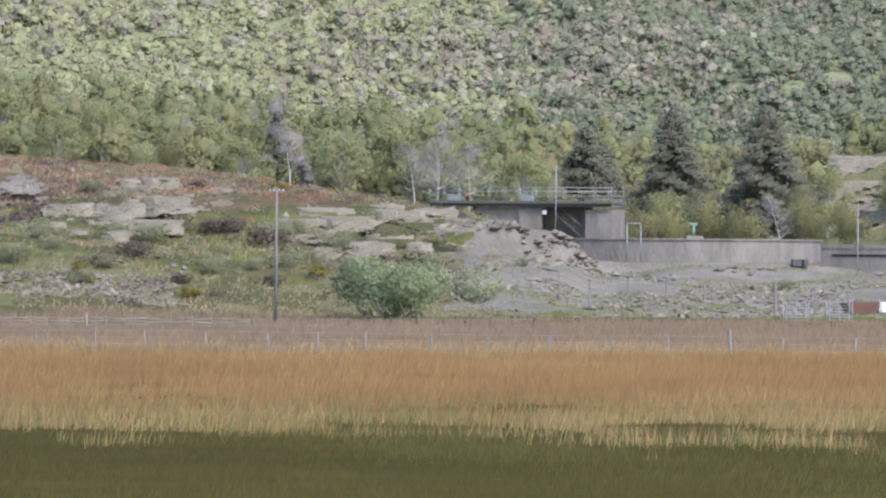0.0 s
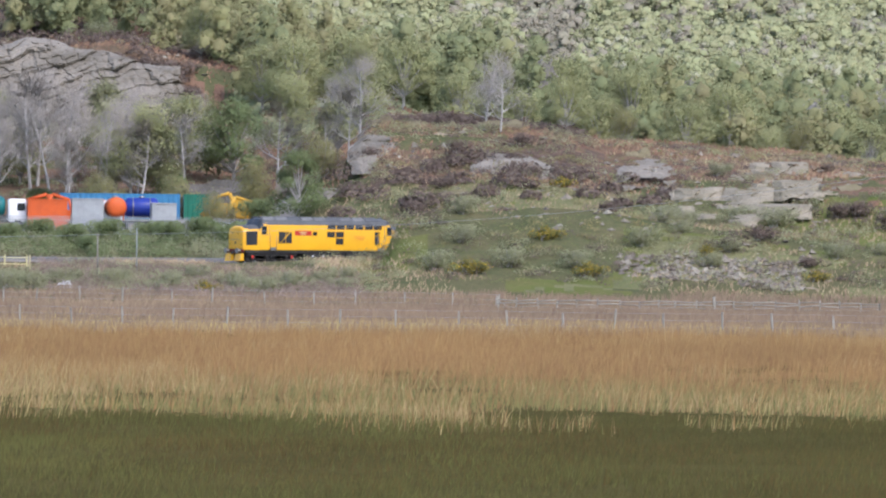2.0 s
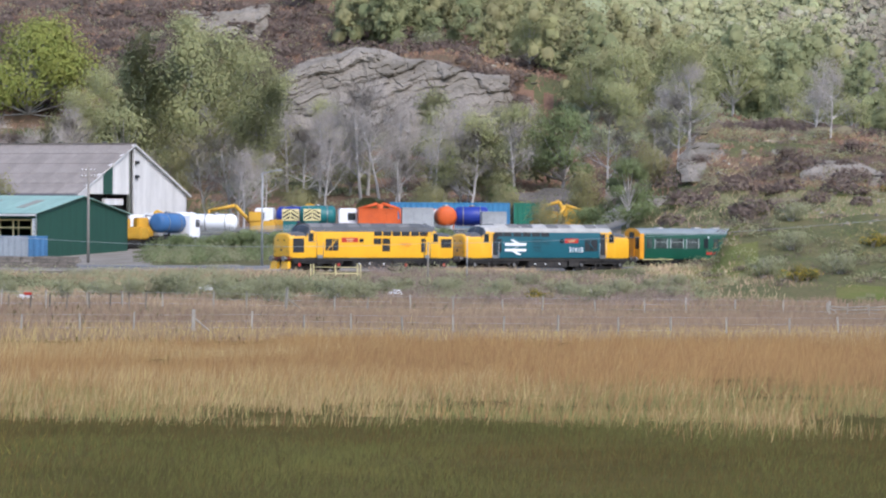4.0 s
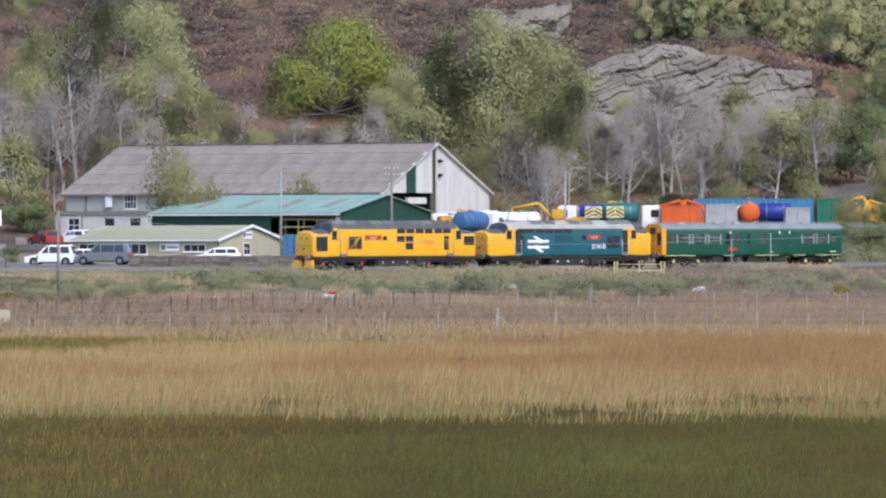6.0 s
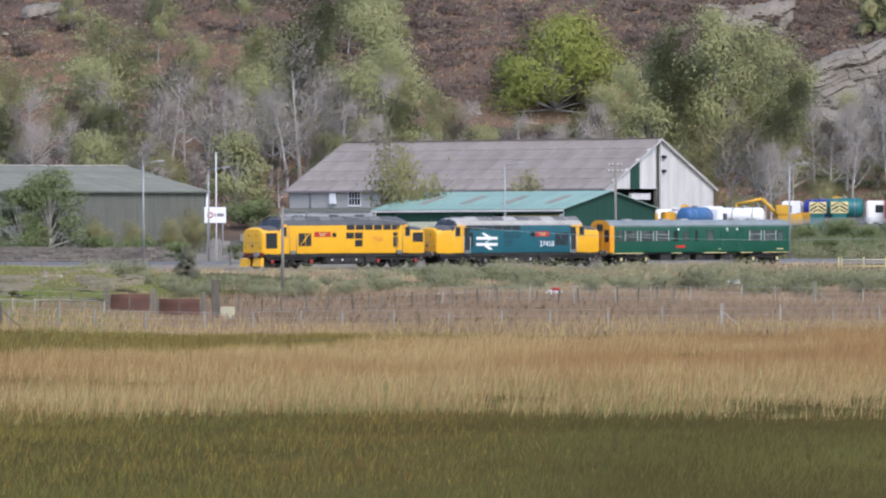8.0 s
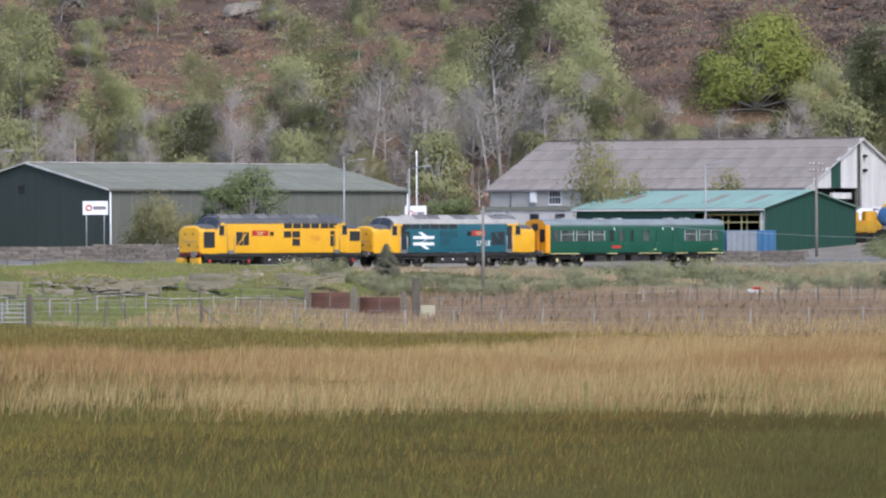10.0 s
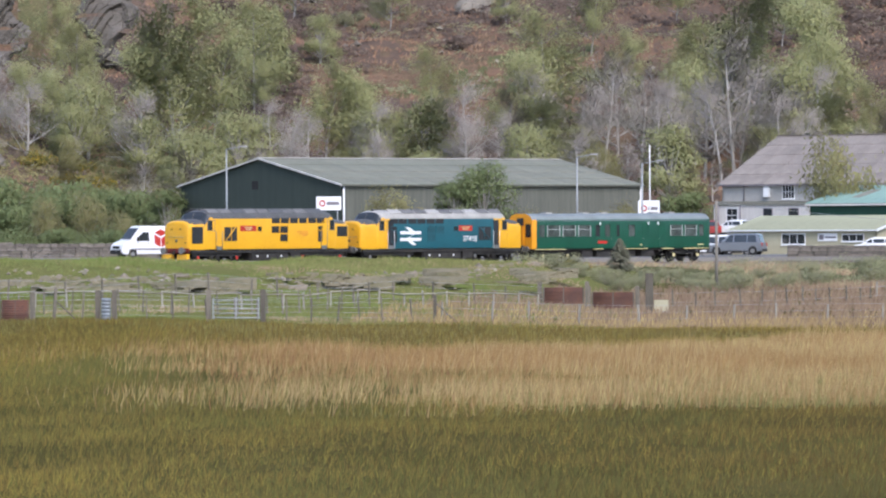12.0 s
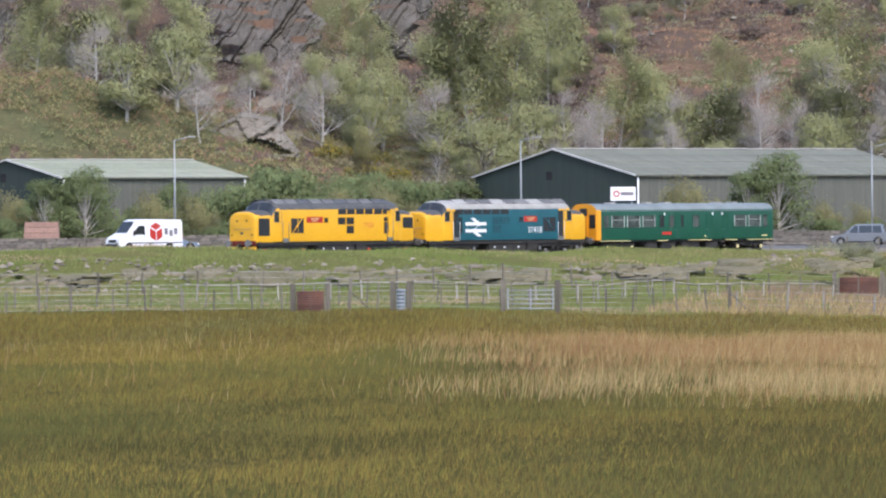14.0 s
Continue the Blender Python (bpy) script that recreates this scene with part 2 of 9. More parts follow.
column(15.25, (490, 0.2), (512, 0.9), (540, 2.7), (562, 4.2), (571, 3.1), (594, 3.1), (602, 4.6), (700, 7), (760, 8), (830, 15.2), (950, 16.2), (1300, 19.2), (1550, 23.2), (1900, 132), (2600, 175), (4500, 190))
column(15.75, (490, 0.2), (512, 0.9), (540, 2.6), (562, 4.1), (571, 3.1), (595, 3.1), (603, 4.5), (668, 6.5), (690, 10.5), (706, 15.2), (720, 15.8), (830, 16), (950, 16.2), (1300, 19.2), (1550, 23.2), (1900, 132), (2600, 175), (4500, 190))
column(17, (490, 0.2), (512, 0.9), (540, 2.6), (562, 4.0), (572, 3.1), (596, 3.1), (604, 4.4), (662, 6.5), (684, 11), (702, 17.2), (720, 18), (830, 18), (950, 18.2), (1300, 19.2), (1550, 23.2), (1900, 132), (2600, 175), (4500, 190))
COLUMN_B = np.array([c[0] for c in COLUMNS])


def waves(x, y, size, seed, octaves=4):
    """Smooth value noise on arrays, about -1 to 1."""
    total, amp = np.zeros_like(x, dtype=float), 1.0
    for o in range(octaves):
        u, v = x / size + 17.3 * seed + 5.1 * o, y / size - 9.7 * seed + 3.3 * o
        iu, iv = np.floor(u), np.floor(v)
        fu, fv = u - iu, v - iv
        fu, fv = fu * fu * (3 - 2 * fu), fv * fv * (3 - 2 * fv)

        def h(i, j):
            s = np.sin(i * 127.1 + j * 311.7 + seed * 74.7) * 43758.5453
            return (s - np.floor(s)) * 2 - 1
        total += amp * ((h(iu, iv) * (1 - fu) + h(iu + 1, iv) * fu) * (1 - fv) + (h(iu, iv + 1) * (1 - fu) + h(iu + 1, iv + 1) * fu) * fv)
        size, amp = size / 2.1, amp * 0.5
    return total


def lie(b, d):
    """Height of the smooth land at bearings b (degrees) and distances d (arrays)."""
    b, d = np.asarray(b, float), np.asarray(d, float)
    zs = np.array([np.interp(d, c[1][:, 0], c[1][:, 1]) for c in COLUMNS])
    bb = np.clip(b, COLUMN_B[0], COLUMN_B[-1] - 1e-6)
    i = np.clip(np.searchsorted(COLUMN_B, bb, side="right") - 1, 0, len(COLUMNS) - 2)
    f = (bb - COLUMN_B[i]) / (COLUMN_B[i + 1] - COLUMN_B[i])
    lo, hi = np.take_along_axis(zs, i[None], 0)[0], np.take_along_axis(zs, i[None] + 1, 0)[0]
    return lo * (1 - f) + hi * f


# the railway: a curve of 314 m radius; way(s) gives place and heading at s metres along it
RAIL_Z = 3.2
RX, RY, RH, RK = -13.516, 496.113, 3.89993, 0.00318


def way(s):
    h = RH + RK * s
    return RX + (math.sin(h) - math.sin(RH)) / RK, RY - (math.cos(h) - math.cos(RH)) / RK, h


def rail_z(s):
    """Height of the rail head: the line dips a little and climbs to the west."""
    return RAIL_Z + float(np.interp(s, (-190, -70, -20, 35, 90, 190), (-0.12, -0.13, -0.15, 0.0, 0.2, 0.32)))


CX, CY = RX - math.sin(RH) / RK, RY + math.cos(RH) / RK


def ground_height(x, y):
    """Height of the land at places x, y (arrays), with its roughness."""
    x, y = np.asarray(x, float), np.asarray(y, float)
    d, b = np.hypot(x, y), np.degrees(np.arctan2(x, y))
    z = lie(b, d)
    hill = np.clip((d - 640) / 60, 0, 1) * np.clip((z - 5) / 10, 0, 1) * (1 - 0.75 * (b > 1) * (b < 4.7) * (d < 800))
    knoll = np.clip((b - 5.5) / 1.5, 0, 1) * np.clip((d - 505) / 20, 0, 1) * np.clip((900 - d) / 100, 0, 1)
    mound = np.clip((-5 - b) / 1.5, 0, 1) * np.clip((d - 360) / 8, 0, 1) * np.clip((402 - d) / 10, 0, 1)
    z = z + hill * (waves(x, y, 45, 1) * 2.2 + waves(x, y, 9, 2) * 0.7) + knoll * waves(x, y, 14, 3) * 0.8 + mound * waves(x, y, 9, 4) * 0.35
    z = z + np.clip((d - 1300) / 300, 0, 1) * waves(x, y, 260, 5) * 9
    z = z + np.clip((d - 60) / 40, 0, 1) * waves(x, y, 12, 6) * 0.06
    # level bed of the railway
    off = np.abs(np.hypot(x - CX, y - CY) - 1 / RK)
    near = np.clip((7.5 - off) / 3.0, 0, 1) * (np.abs(b) < 25)
    return z * (1 - near) + (RAIL_Z - 0.46) * near


def ground_z(x, y):
    return float(ground_height(np.array([x]), np.array([y]))[0])


def build_ground():
    bearings = np.concatenate([np.arange(-180, -16, 6), np.arange(-15, 19.01, 0.09), np.arange(24, 180, 6)])
    dist = np.concatenate([[0.0, 8, 20, 40, 60], np.arange(80, 320, 8), np.arange(320, 700, 1.6), np.arange(700, 1000, 4), np.arange(1000, 1500, 20), np.arange(1500, 2700, 25), [3000, 3600, 4500]])
    B, D = np.meshgrid(bearings, dist)
    X, Y = D * np.sin(np.radians(B)), D * np.cos(np.radians(B))
    Z = ground_height(X, Y)
    nb, nd = len(bearings), len(dist)
    idx = np.arange(nb * nd).reshape(nd, nb)
    right = np.roll(idx, -1, axis=1)
    faces = np.stack([idx[:-1], right[:-1], right[1:], idx[1:]], -1).reshape(-1, 4)[:, ::-1]
    b, d, x, y = B[:-1].ravel(), D[:-1].ravel(), X[:-1].ravel(), Y[:-1].ravel()
    z = Z[:-1].ravel()
    cover = ground_cover(b, d, x, y, z)
    me = raw_mesh("ground", np.stack([X, Y, Z], -1).reshape(-1, 3), faces, GROUND_MATS, cover, smooth=True)
    return tagged(new("ground", me), "marshy field, scrub bank, yard and rocky hillside", "ground", kind="structure")


def ground_cover(b, d, x, y, z):
    """0 rush field, 1 turf, 2 scrub bank, 3 gravel and yard, 4 bracken hillside, 5 woodland floor, 6 road."""
    n = waves(x, y, 14, 8)
    loose = np.random.RandomState(3).normal(size=len(b))
    b, d = b + 0.16 * waves(x, y, 9, 62) + 0.05 * loose, d + 4 * waves(x, y, 9, 63) * (d > 500) + 1.0 * loose
    c = np.zeros(len(b), int)
    c[d > 425 + 20 * (b < 0) + 5 * n] = 2
    c[(b < -3.7 + n * 0.2) & (d > 346 + np.clip((b + 6.5) * 16, 0, 42) + 3 * n)] = 1
    off = np.hypot(x - CX, y - CY) - 1 / RK
    c[np.abs(off) < 4.5] = 3
    c[(off > 4.5) & (d > 400) & (d < 660 + 8 * n) & (b < 5) & (b > -60)] = 3
    c[(b > 0.5) & (b < 5) & (off > 4.5) & (d > 546) & (d < 592)] = 2
    c[(d > 645 + 10 * n) & (b < 6)] = 4
    c[(b > 5.3) & (d > 500)] = 1
    c[(b > 5.3) & (d > 500) & (n > 0.15)] = 2
    c[(b > 4.5) & (d > 600) & (d < 720) & (z > 10 + 2 * n)] = 4
    c[(b > 12.2) & (d > 508) & (d < 640) & (n > -1.1)] = 3
    heath = waves(x, y, 30, 61) + 0.12 * loose
    c[(c == 4) & (heath > -0.02)] = 6
    c[(c == 4) & (heath < -0.5)] = 2
    c[(b > 5.3) & (b < 12.4) & (d > 503) & (d < 700) & (heath > 0.2) & (c == 1)] = 7
    c[(b < -8.0) & (d > 640) & (d < 735) & (heath < 0.35)] = 2
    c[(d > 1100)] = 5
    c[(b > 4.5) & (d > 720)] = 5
    c[(b > 15.3) & (d > 655) & (d < 800)] = 7
    return c


GROUND_MATS = [
    material("rush_litter", (0.095, 0.08, 0.03), (0.065, 0.058, 0.022), 0.12, bump=0.5, spec=0.0),
    material("turf", (0.104, 0.126, 0.036), (0.147, 0.136, 0.056), 0.16, bump=0.6, spec=0.0),
    material("scrub_floor", (0.13, 0.115, 0.06), (0.085, 0.095, 0.045), 0.2, bump=0.8, spec=0.0),
    material("yard_gravel", (0.265, 0.238, 0.200), (0.185, 0.165, 0.135), 0.22, bump=0.6, spec=0.0),
    # bracken ground lightened a little to imitate haze on the slope
    material("bracken_slope", (0.198, 0.120, 0.082), (0.114, 0.091, 0.058), 0.07, bump=1.0, spec=0.0),
    # far wood floor lightened as well, so gaps between crowns look hazy
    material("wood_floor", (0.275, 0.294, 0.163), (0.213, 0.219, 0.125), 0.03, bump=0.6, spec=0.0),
    material("heather_floor", (0.097, 0.077, 0.063), (0.153, 0.102, 0.073), 0.12, bump=1.0, spec=0.0),
    material("dry_turf", (0.19, 0.175, 0.09), (0.135, 0.14, 0.065), 0.14, bump=0.8, spec=0.0),
]
ground = build_ground()

# ---- the train: two locomotives and a coach; x forwards, y to the left, z over the rail head ----
def smooth_all(bm, angle=0.6):
    for f in bm.faces:
        f.smooth = True
    for e in bm.edges:
        if len(e.link_faces) == 2 and e.calc_face_angle(0) > angle:
            e.smooth = False
    return bm


def body_section(half, z0, z1, roof, steps=8):
    """Half outline of a rail vehicle from the sill, up the side, over the round roof to the middle."""
    pts = [(half - 0.03, z0), (half, z0 + 0.25), (half, z1)]
    for i in range(1, steps + 1):
        a = math.pi / 2 * i / steps
        pts.append((half * math.cos(a) ** 0.72 if i < steps else 0.0, z1 + (roof - z1) * math.sin(a)))
    return pts


def loft(sections, mats, pick):
    """Skin over outlines of equal length at stations x: [(x, [(y, z), ...]), ...], closed at both ends."""
    bm = bmesh.new()
    rows = []
    for x, pts in sections:
        ring = [(-y, z) for y, z in pts] + [(y, z) for y, z in reversed(pts[:-1])]
        rows.append([bm.verts.new((x, y, z)) for y, z in ring])
    n = len(rows[0])
    for a, b in zip(rows, rows[1:]):
        for i in range(n - 1):
            f = bm.faces.new((a[i], a[i + 1], b[i + 1], b[i]))
            f.material_index = pick(f.calc_center_median())
        bm.faces.new((a[n - 1], a[0], b[0], b[n - 1])).material_index = 0
    bm.faces.new(rows[0][::-1]).material_index = pick(Vector((sections[0][0], 0, 1.5)))
    bm.faces.new(rows[-1]).material_index = pick(Vector((sections[-1][0], 0, 1.5)))
    bmesh.ops.recalc_face_normals(bm, faces=bm.faces[:])
    return smooth_all(bm, 0.5)


def wheelset(parent, x, radius, gauge=0.76):
    bm = bmesh.new()
    for side in (-1, 1):
        tube(bm, (0, side * (gauge - 0.07), 0), (0, side * (gauge + 0.07), 0), radius, n=20)
        tube(bm, (0, side * (gauge - 0.10), 0), (0, side * (gauge - 0.06), 0), radius + 0.03, n=20)
        tube(bm, (0, side * (gauge + 0.06), 0), (0, side * (gauge + 0.16), 0), 0.14, n=10)
        for k in range(6):
            a = k * math.pi / 3
            box(bm, -0.02 + 0.3 * math.cos(a), 0.02 + 0.3 * math.cos(a), side * gauge + 0.071 * side - 0.01, side * gauge + 0.071 * side + 0.01, 0.3 * math.sin(a) - 0.05, 0.3 * math.sin(a) + 0.05)
    tube(bm, (0, -gauge, 0), (0, gauge, 0), 0.09, n=8)
    ob = part("wheelset", bm, BLACK, parent)
    ob.location = (x, 0, radius)
    WHEELS.append((ob, radius))
    return ob


WHEELS = []


def bogie(parent, x, axles, radius, length, spring):
    bm = bmesh.new()
    for side in (-1, 1):
        box(bm, x - length / 2, x + length / 2, side * 1.02 - 0.07, side * 1.02 + 0.07, 0.62, 0.86, 0.03)
        for a in axles:
            box(bm, x + a - 0.17, x + a + 0.17, side * 1.04 - 0.12, side * 1.04 + 0.12, 0.38, 0.70, 0.03)
        for a in axles[:-1]:
            tube(bm, (x + a + 0.55, side * 1.06, 0.35), (x + a + 0.55, side * 1.06, 0.66), 0.11, n=8)
        tube(bm, (x - length * 0.42, side * 1.05, 0.30), (x + length * 0.42, side * 1.05, 0.30), 0.035, n=6)
    box(bm, x - 0.5, x + 0.5, -0.9, 0.9, 0.55, 0.95, 0.05)
    frame_part = part("bogie", bm, BLACK, parent)
    for a in axles:
        wheelset(parent, x + a, radius)
    for side in (-1, 1):
        for a in (axles[0], axles[-1]):
            part("axle_box_cover", made(tube, (x + a, side * 1.16, 0.53), (x + a, side * 1.19, 0.53), 0.15, 0.13, 10), spring, parent)
    return frame_part


def buffer_gear(parent, x, way_out, plough=None):
    part("buffer_beam", boxed(min(x, x + way_out * 0.18), max(x, x + way_out * 0.18), -1.2, 1.2, 0.88, 1.22, 0.03), BEAM_RED if plough else BLACK, parent)
    for side in (-1, 1):
        bm = made(tube, (x + way_out * 0.15, side * 0.87, 1.05), (x + way_out * 0.52, side * 0.87, 1.05), 0.12, 0.10, 12)
        tube(bm, (x + way_out * 0.50, side * 0.87, 1.05), (x + way_out * 0.57, side * 0.87, 1.05), 0.25, 0.24, 16)
        part("buffer", bm, STEEL, parent)
    bm = made(tube, (x + way_out * 0.1, 0, 1.02), (x + way_out * 0.42, 0, 0.98), 0.05, n=8)
    box(bm, *sorted((x + way_out * 0.36, x + way_out * 0.5)), -0.06, 0.06, 0.72, 1.04, 0.02)
    tube(bm, (x + way_out * 0.2, 0.45, 1.0), (x + way_out * 0.34, 0.42, 0.45), 0.03, n=6)
    tube(bm, (x + way_out * 0.2, -0.45, 1.0), (x + way_out * 0.34, -0.42, 0.45), 0.03, n=6)
    part("coupling", bm, BLACK, parent)
    if plough:
        for side in (-1, 1):
            bm = bmesh.new()
            prism(bm, [(x + way_out * 0.05, 0.2), (x + way_out * 0.40, 0.16), (x + way_out * 0.30, 0.78), (x + way_out * 0.05, 0.82)], *sorted((side * 0.28, side * 1.22)))
            part("snowplough", bm, plough, parent)


def side_panel(parent, name, x0, x1, z0, z1, mat, y=1.352, deep=0.03, label="", frame_mat=None, bars=0):
    """A grille, window or plate on both sides of a body, with its rim and, for a grille, its bars."""
    for side in (1, -1):
        ob = part(name, boxed(x0, x1, *sorted((side * (y - deep), side * (y + 0.004))), z0, z1), mat, parent, label)
        if frame_mat is not None:
            bm = bmesh.new()
            ys = sorted((side * (y - 0.02), side * (y + 0.018)))
            w = 0.035
            box(bm, x0 - w, x1 + w, *ys, z1, z1 + w)
            box(bm, x0 - w, x1 + w, *ys, z0 - w, z0)
            box(bm, x0 - w, x0, *ys, z0, z1)
            box(bm, x1, x1 + w, *ys, z0, z1)
            part("frame", bm, frame_mat, ob)
        if bars:
            bm = bmesh.new()
            for k in range(bars):
                zz = z0 + (z1 - z0) * (k + 0.5) / bars
                box(bm, x0 + 0.02, x1 - 0.02, *sorted((side * (y - 0.01), side * (y + 0.016))), zz - 0.012, zz + 0.012)
            part("louvre", bm, GRILLE, ob)


def locomotive(label, teal, turn):
    """A six-axle diesel with a nose at each end. turn: 1, or -1 for one that is coupled the other way round."""
    top = thing("locomotive", label, "locomotive")
    paint = TEAL if teal else YELLOW
    roof = ROOF_PALE if teal else ROOF_DARK

    def X(o):
        """Metres behind the front buffers to x; turned about for the second engine."""
        return (9.375 - o) * turn

    # main body between the cab fronts
    full = body_section(1.35, 1.14, 3.32, 3.97)
    rake = ((7.2, 0.93, 0.16), (7.08, 0.95, 0.42), (6.92, 0.97, 0.68), (6.70, 0.985, 0.90), (6.35, 1.0, 0.985), (5.95, 1.0, 1.0), (5.45, 1.0, 1.0), (3.0, 1.0, 1.0), (0.0, 1.0, 1.0))
    secs = []
    for x, ky, kz in [*rake, *((-x, ky, kz) for x, ky, kz in reversed(rake[:-1]))]:
        secs.append((x, [(y * ky, z if z < 2.6 else 2.6 + (z - 2.6) * kz) for y, z in full]))
    part("body", loft(secs, None, lambda c: (3 if abs(c.x) > 6.6 and c.z > 2.75 else (1 if c.z > 3.37 else (2 if abs(c.x) > 5.45 else 0)))), [paint, roof, YELLOW, SCREEN], top)
    # the two noses
    for end in (1, -1):
        lower = [(1.24, 1.10), (1.27, 1.25), (1.27, 2.72)]
        nose = lower + [(1.27 * math.cos(math.pi / 2 * i / 8) ** 0.7 if i < 8 else 0.0, 2.72 + 0.60 * math.sin(math.pi / 2 * i / 8)) for i in range(1, 9)]
        stations = []
        for x, ky, kz in ((6.9, 1.0, 1.0), (7.7, 0.99, 0.99), (8.2, 0.975, 0.97), (8.5, 0.95, 0.945), (8.66, 0.90, 0.915), (8.72, 0.82, 0.87)):
            stations.append((x * end, [(y * ky, 1.10 + (z - 1.10) * kz) for y, z in nose]))
        nose_ob = part("nose", loft(stations, None, lambda c, e=end: 1 if c.z > 2.95 and abs(c.x) < 8.45 else 0), [YELLOW, ROOF_DARK], top, "yellow rounded nose with a dark anti-glare top")
        # headcode panel, lamps and handrail on the nose end
        part("headcode_panel", boxed(*sorted((end * 8.60, end * 8.735)), -0.62, 0.62, 2.48, 2.7, 0.03), YELLOW, nose_ob)
        for yy in (-0.42, 0.42):
            part("marker_lamp", made(tube, (end * 8.70, yy, 2.58), (end * 8.755, yy, 2.58), 0.07, 0.065, 12), GRILLE, nose_ob, "unlit marker lamp")
            part("tail_lamp", made(tube, (end * 8.66, yy * 2.1, 1.62), (end * 8.73, yy * 2.1, 1.62), 0.07, 0.06, 12), GRILLE, nose_ob, "unlit dark tail lamp")
        part("headlight", made(tube, (end * 8.68, 0, 1.75), (end * 8.76, 0, 1.75), 0.11, 0.10, 14), PALE_GLASS, nose_ob, "round headlight")
        bm = made(tube, (end * 8.78, -0.75, 2.02), (end * 8.78, 0.75, 2.02), 0.018, n=6)
        for yy in (-0.75, 0.75):
            tube(bm, (end * 8.62, yy, 2.02), (end * 8.78, yy, 2.02), 0.018, n=6)
        part("handrail", bm, STEEL, nose_ob)
        # cab windscreen panes
        for yy in (-0.46, 0.46):
            bm = bmesh.new()
            prism(bm, [(7.19 * end, 2.82), (7.225 * end, 2.83), (7.10 * end, 3.19), (6.94 * end, 3.55), (6.80 * end, 3.74), (6.78 * end, 3.70), (6.91 * end, 3.51), (7.07 * end, 3.16)], yy - 0.40, yy + 0.40)
            part("windscreen", bm, SCREEN, top, "raked dark windscreen pane")
        for yy in (-0.03,):
            bm = bmesh.new()
            prism(bm, [(7.19 * end, 2.82), (7.235 * end, 2.83), (7.11 * end, 3.2), (6.95 * end, 3.57), (6.78 * end, 3.78), (6.76 * end, 3.70)], yy, yy + 0.06)
            part("window_pillar", bm, ROOF_DARK, top)
        buffer_gear(top, 8.62 * end, end, YELLOW if not teal and end * turn > 0 else None)
        # cab side window, quarter light, door and its rails
        side_panel(top, "cab_window", *sorted((end * 6.12, end * 6.86)), 2.5, 3.18, GLASS, 1.345, frame_mat=STEEL)
        side_panel(top, "cab_door", *sorted((end * 5.42, end * 5.98)), 1.08, 3.20, YELLOW if not teal else GRILLE, 1.352, label="cab door")
        side_panel(top, "door_window", *sorted((end * 5.54, end * 5.88)), 2.55, 3.08, GLASS, 1.350)
        for side in (1, -1):
            bm = bmesh.new()
            for xx in (5.36, 6.04):
                tube(bm, (end * xx, side * 1.40, 1.15), (end * xx, side * 1.40, 2.4), 0.018, n=6)
                for zz in (1.15, 2.4):
                    tube(bm, (end * xx, side * 1.33, zz), (end * xx, side * 1.40, zz), 0.016, n=6)
            part("door_rail", bm, STEEL if not teal else WHITE, top)
            part("footstep", boxed(*sorted((end * 5.42, end * 5.98)), *sorted((side * 1.28, side * 1.42)), 0.62, 0.68, 0.01), BLACK, top)
            part("footstep", boxed(*sorted((end * 5.42, end * 5.98)), *sorted((side * 1.28, side * 1.40)), 1.08, 1.36, 0.01), STEEL, top, "bare metal door sill")
        # grille in the nose side
        g0, g1 = (7.28, 8.42) if not teal else (7.5, 8.3)
        if not teal:
            side_panel(top, "nose_grille", *sorted((end * g0, end * g1)), 1.55 if end * turn > 0 else 2.0, 2.74, GRILLE if not teal else YELLOW, 1.262, bars=7)
        part("air_horn", made(tube, (end * 6.2, 0.2, 3.98), (end * 6.5, 0.2, 3.98), 0.05, 0.09, 8), ROOF_DARK, top)
    # louvres, windows and doors along the engine room
    for o0, o1, z0, z1, bars in ((4.25, 5.62, 1.72, 2.72, 0), (9.35, 10.18, 2.28, 2.76, 5), (10.28, 11.12, 2.28, 2.76, 5), (10.28, 11.10, 1.66, 2.18, 5), (14.42, 14.95, 1.62, 2.42, 8), (14.42, 14.95, 2.48, 2.76, 3)):
        side_panel(top, "louvred_grille", *sorted((X(o0), X(o1))), z0, z1, GRILLE if not (teal and o0 > 9 and o0 < 12) else paint, frame_mat=paint, bars=bars)
    for side in (1, -1):
        xa, xb = X(4.45), X(5.45)
        bm = made(tube, (xa, side * 1.365, 1.76), (xb, side * 1.365, 2.70), 0.035, n=6)
        tube(bm, (X(5.0), side * 1.365, 1.73), (X(5.0), side * 1.365, 2.71), 0.03, n=6)
        part("brace", bm, paint, top)
    side_panel(top, "body_window", *sorted((X(7.85), X(8.28))), 2.42, 2.74, GLASS, frame_mat=paint)
    for k in range(6):
        o = 9.4 + k * 0.98
        if k == 4:
            o += 0.05
        side_panel(top, "roof_vent", *sorted((X(o), X(o + 0.86))), 2.97, 3.33, GRILLE, 1.352, label="dark roof-side vent")
    # nameplate with lettering too small to read
    p0, p1 = (5.95, 7.70) if not teal else (6.3, 7.75)
    side_panel(top, "nameplate", *sorted((X(p0), X(p1))), 2.42, 2.82, RED, 1.358, label="red nameplate with unreadable lettering")
    for side in (1, -1):
        bm = bmesh.new()
        for zz, w in ((2.68, 0.42), (2.54, 0.3)):
            xm = X((p0 + p1) / 2)
            box(bm, xm - w, xm + w, *sorted((side * 1.360, side * 1.366)), zz - 0.03, zz + 0.03)
        part("lettering", bm, CREAM, top)
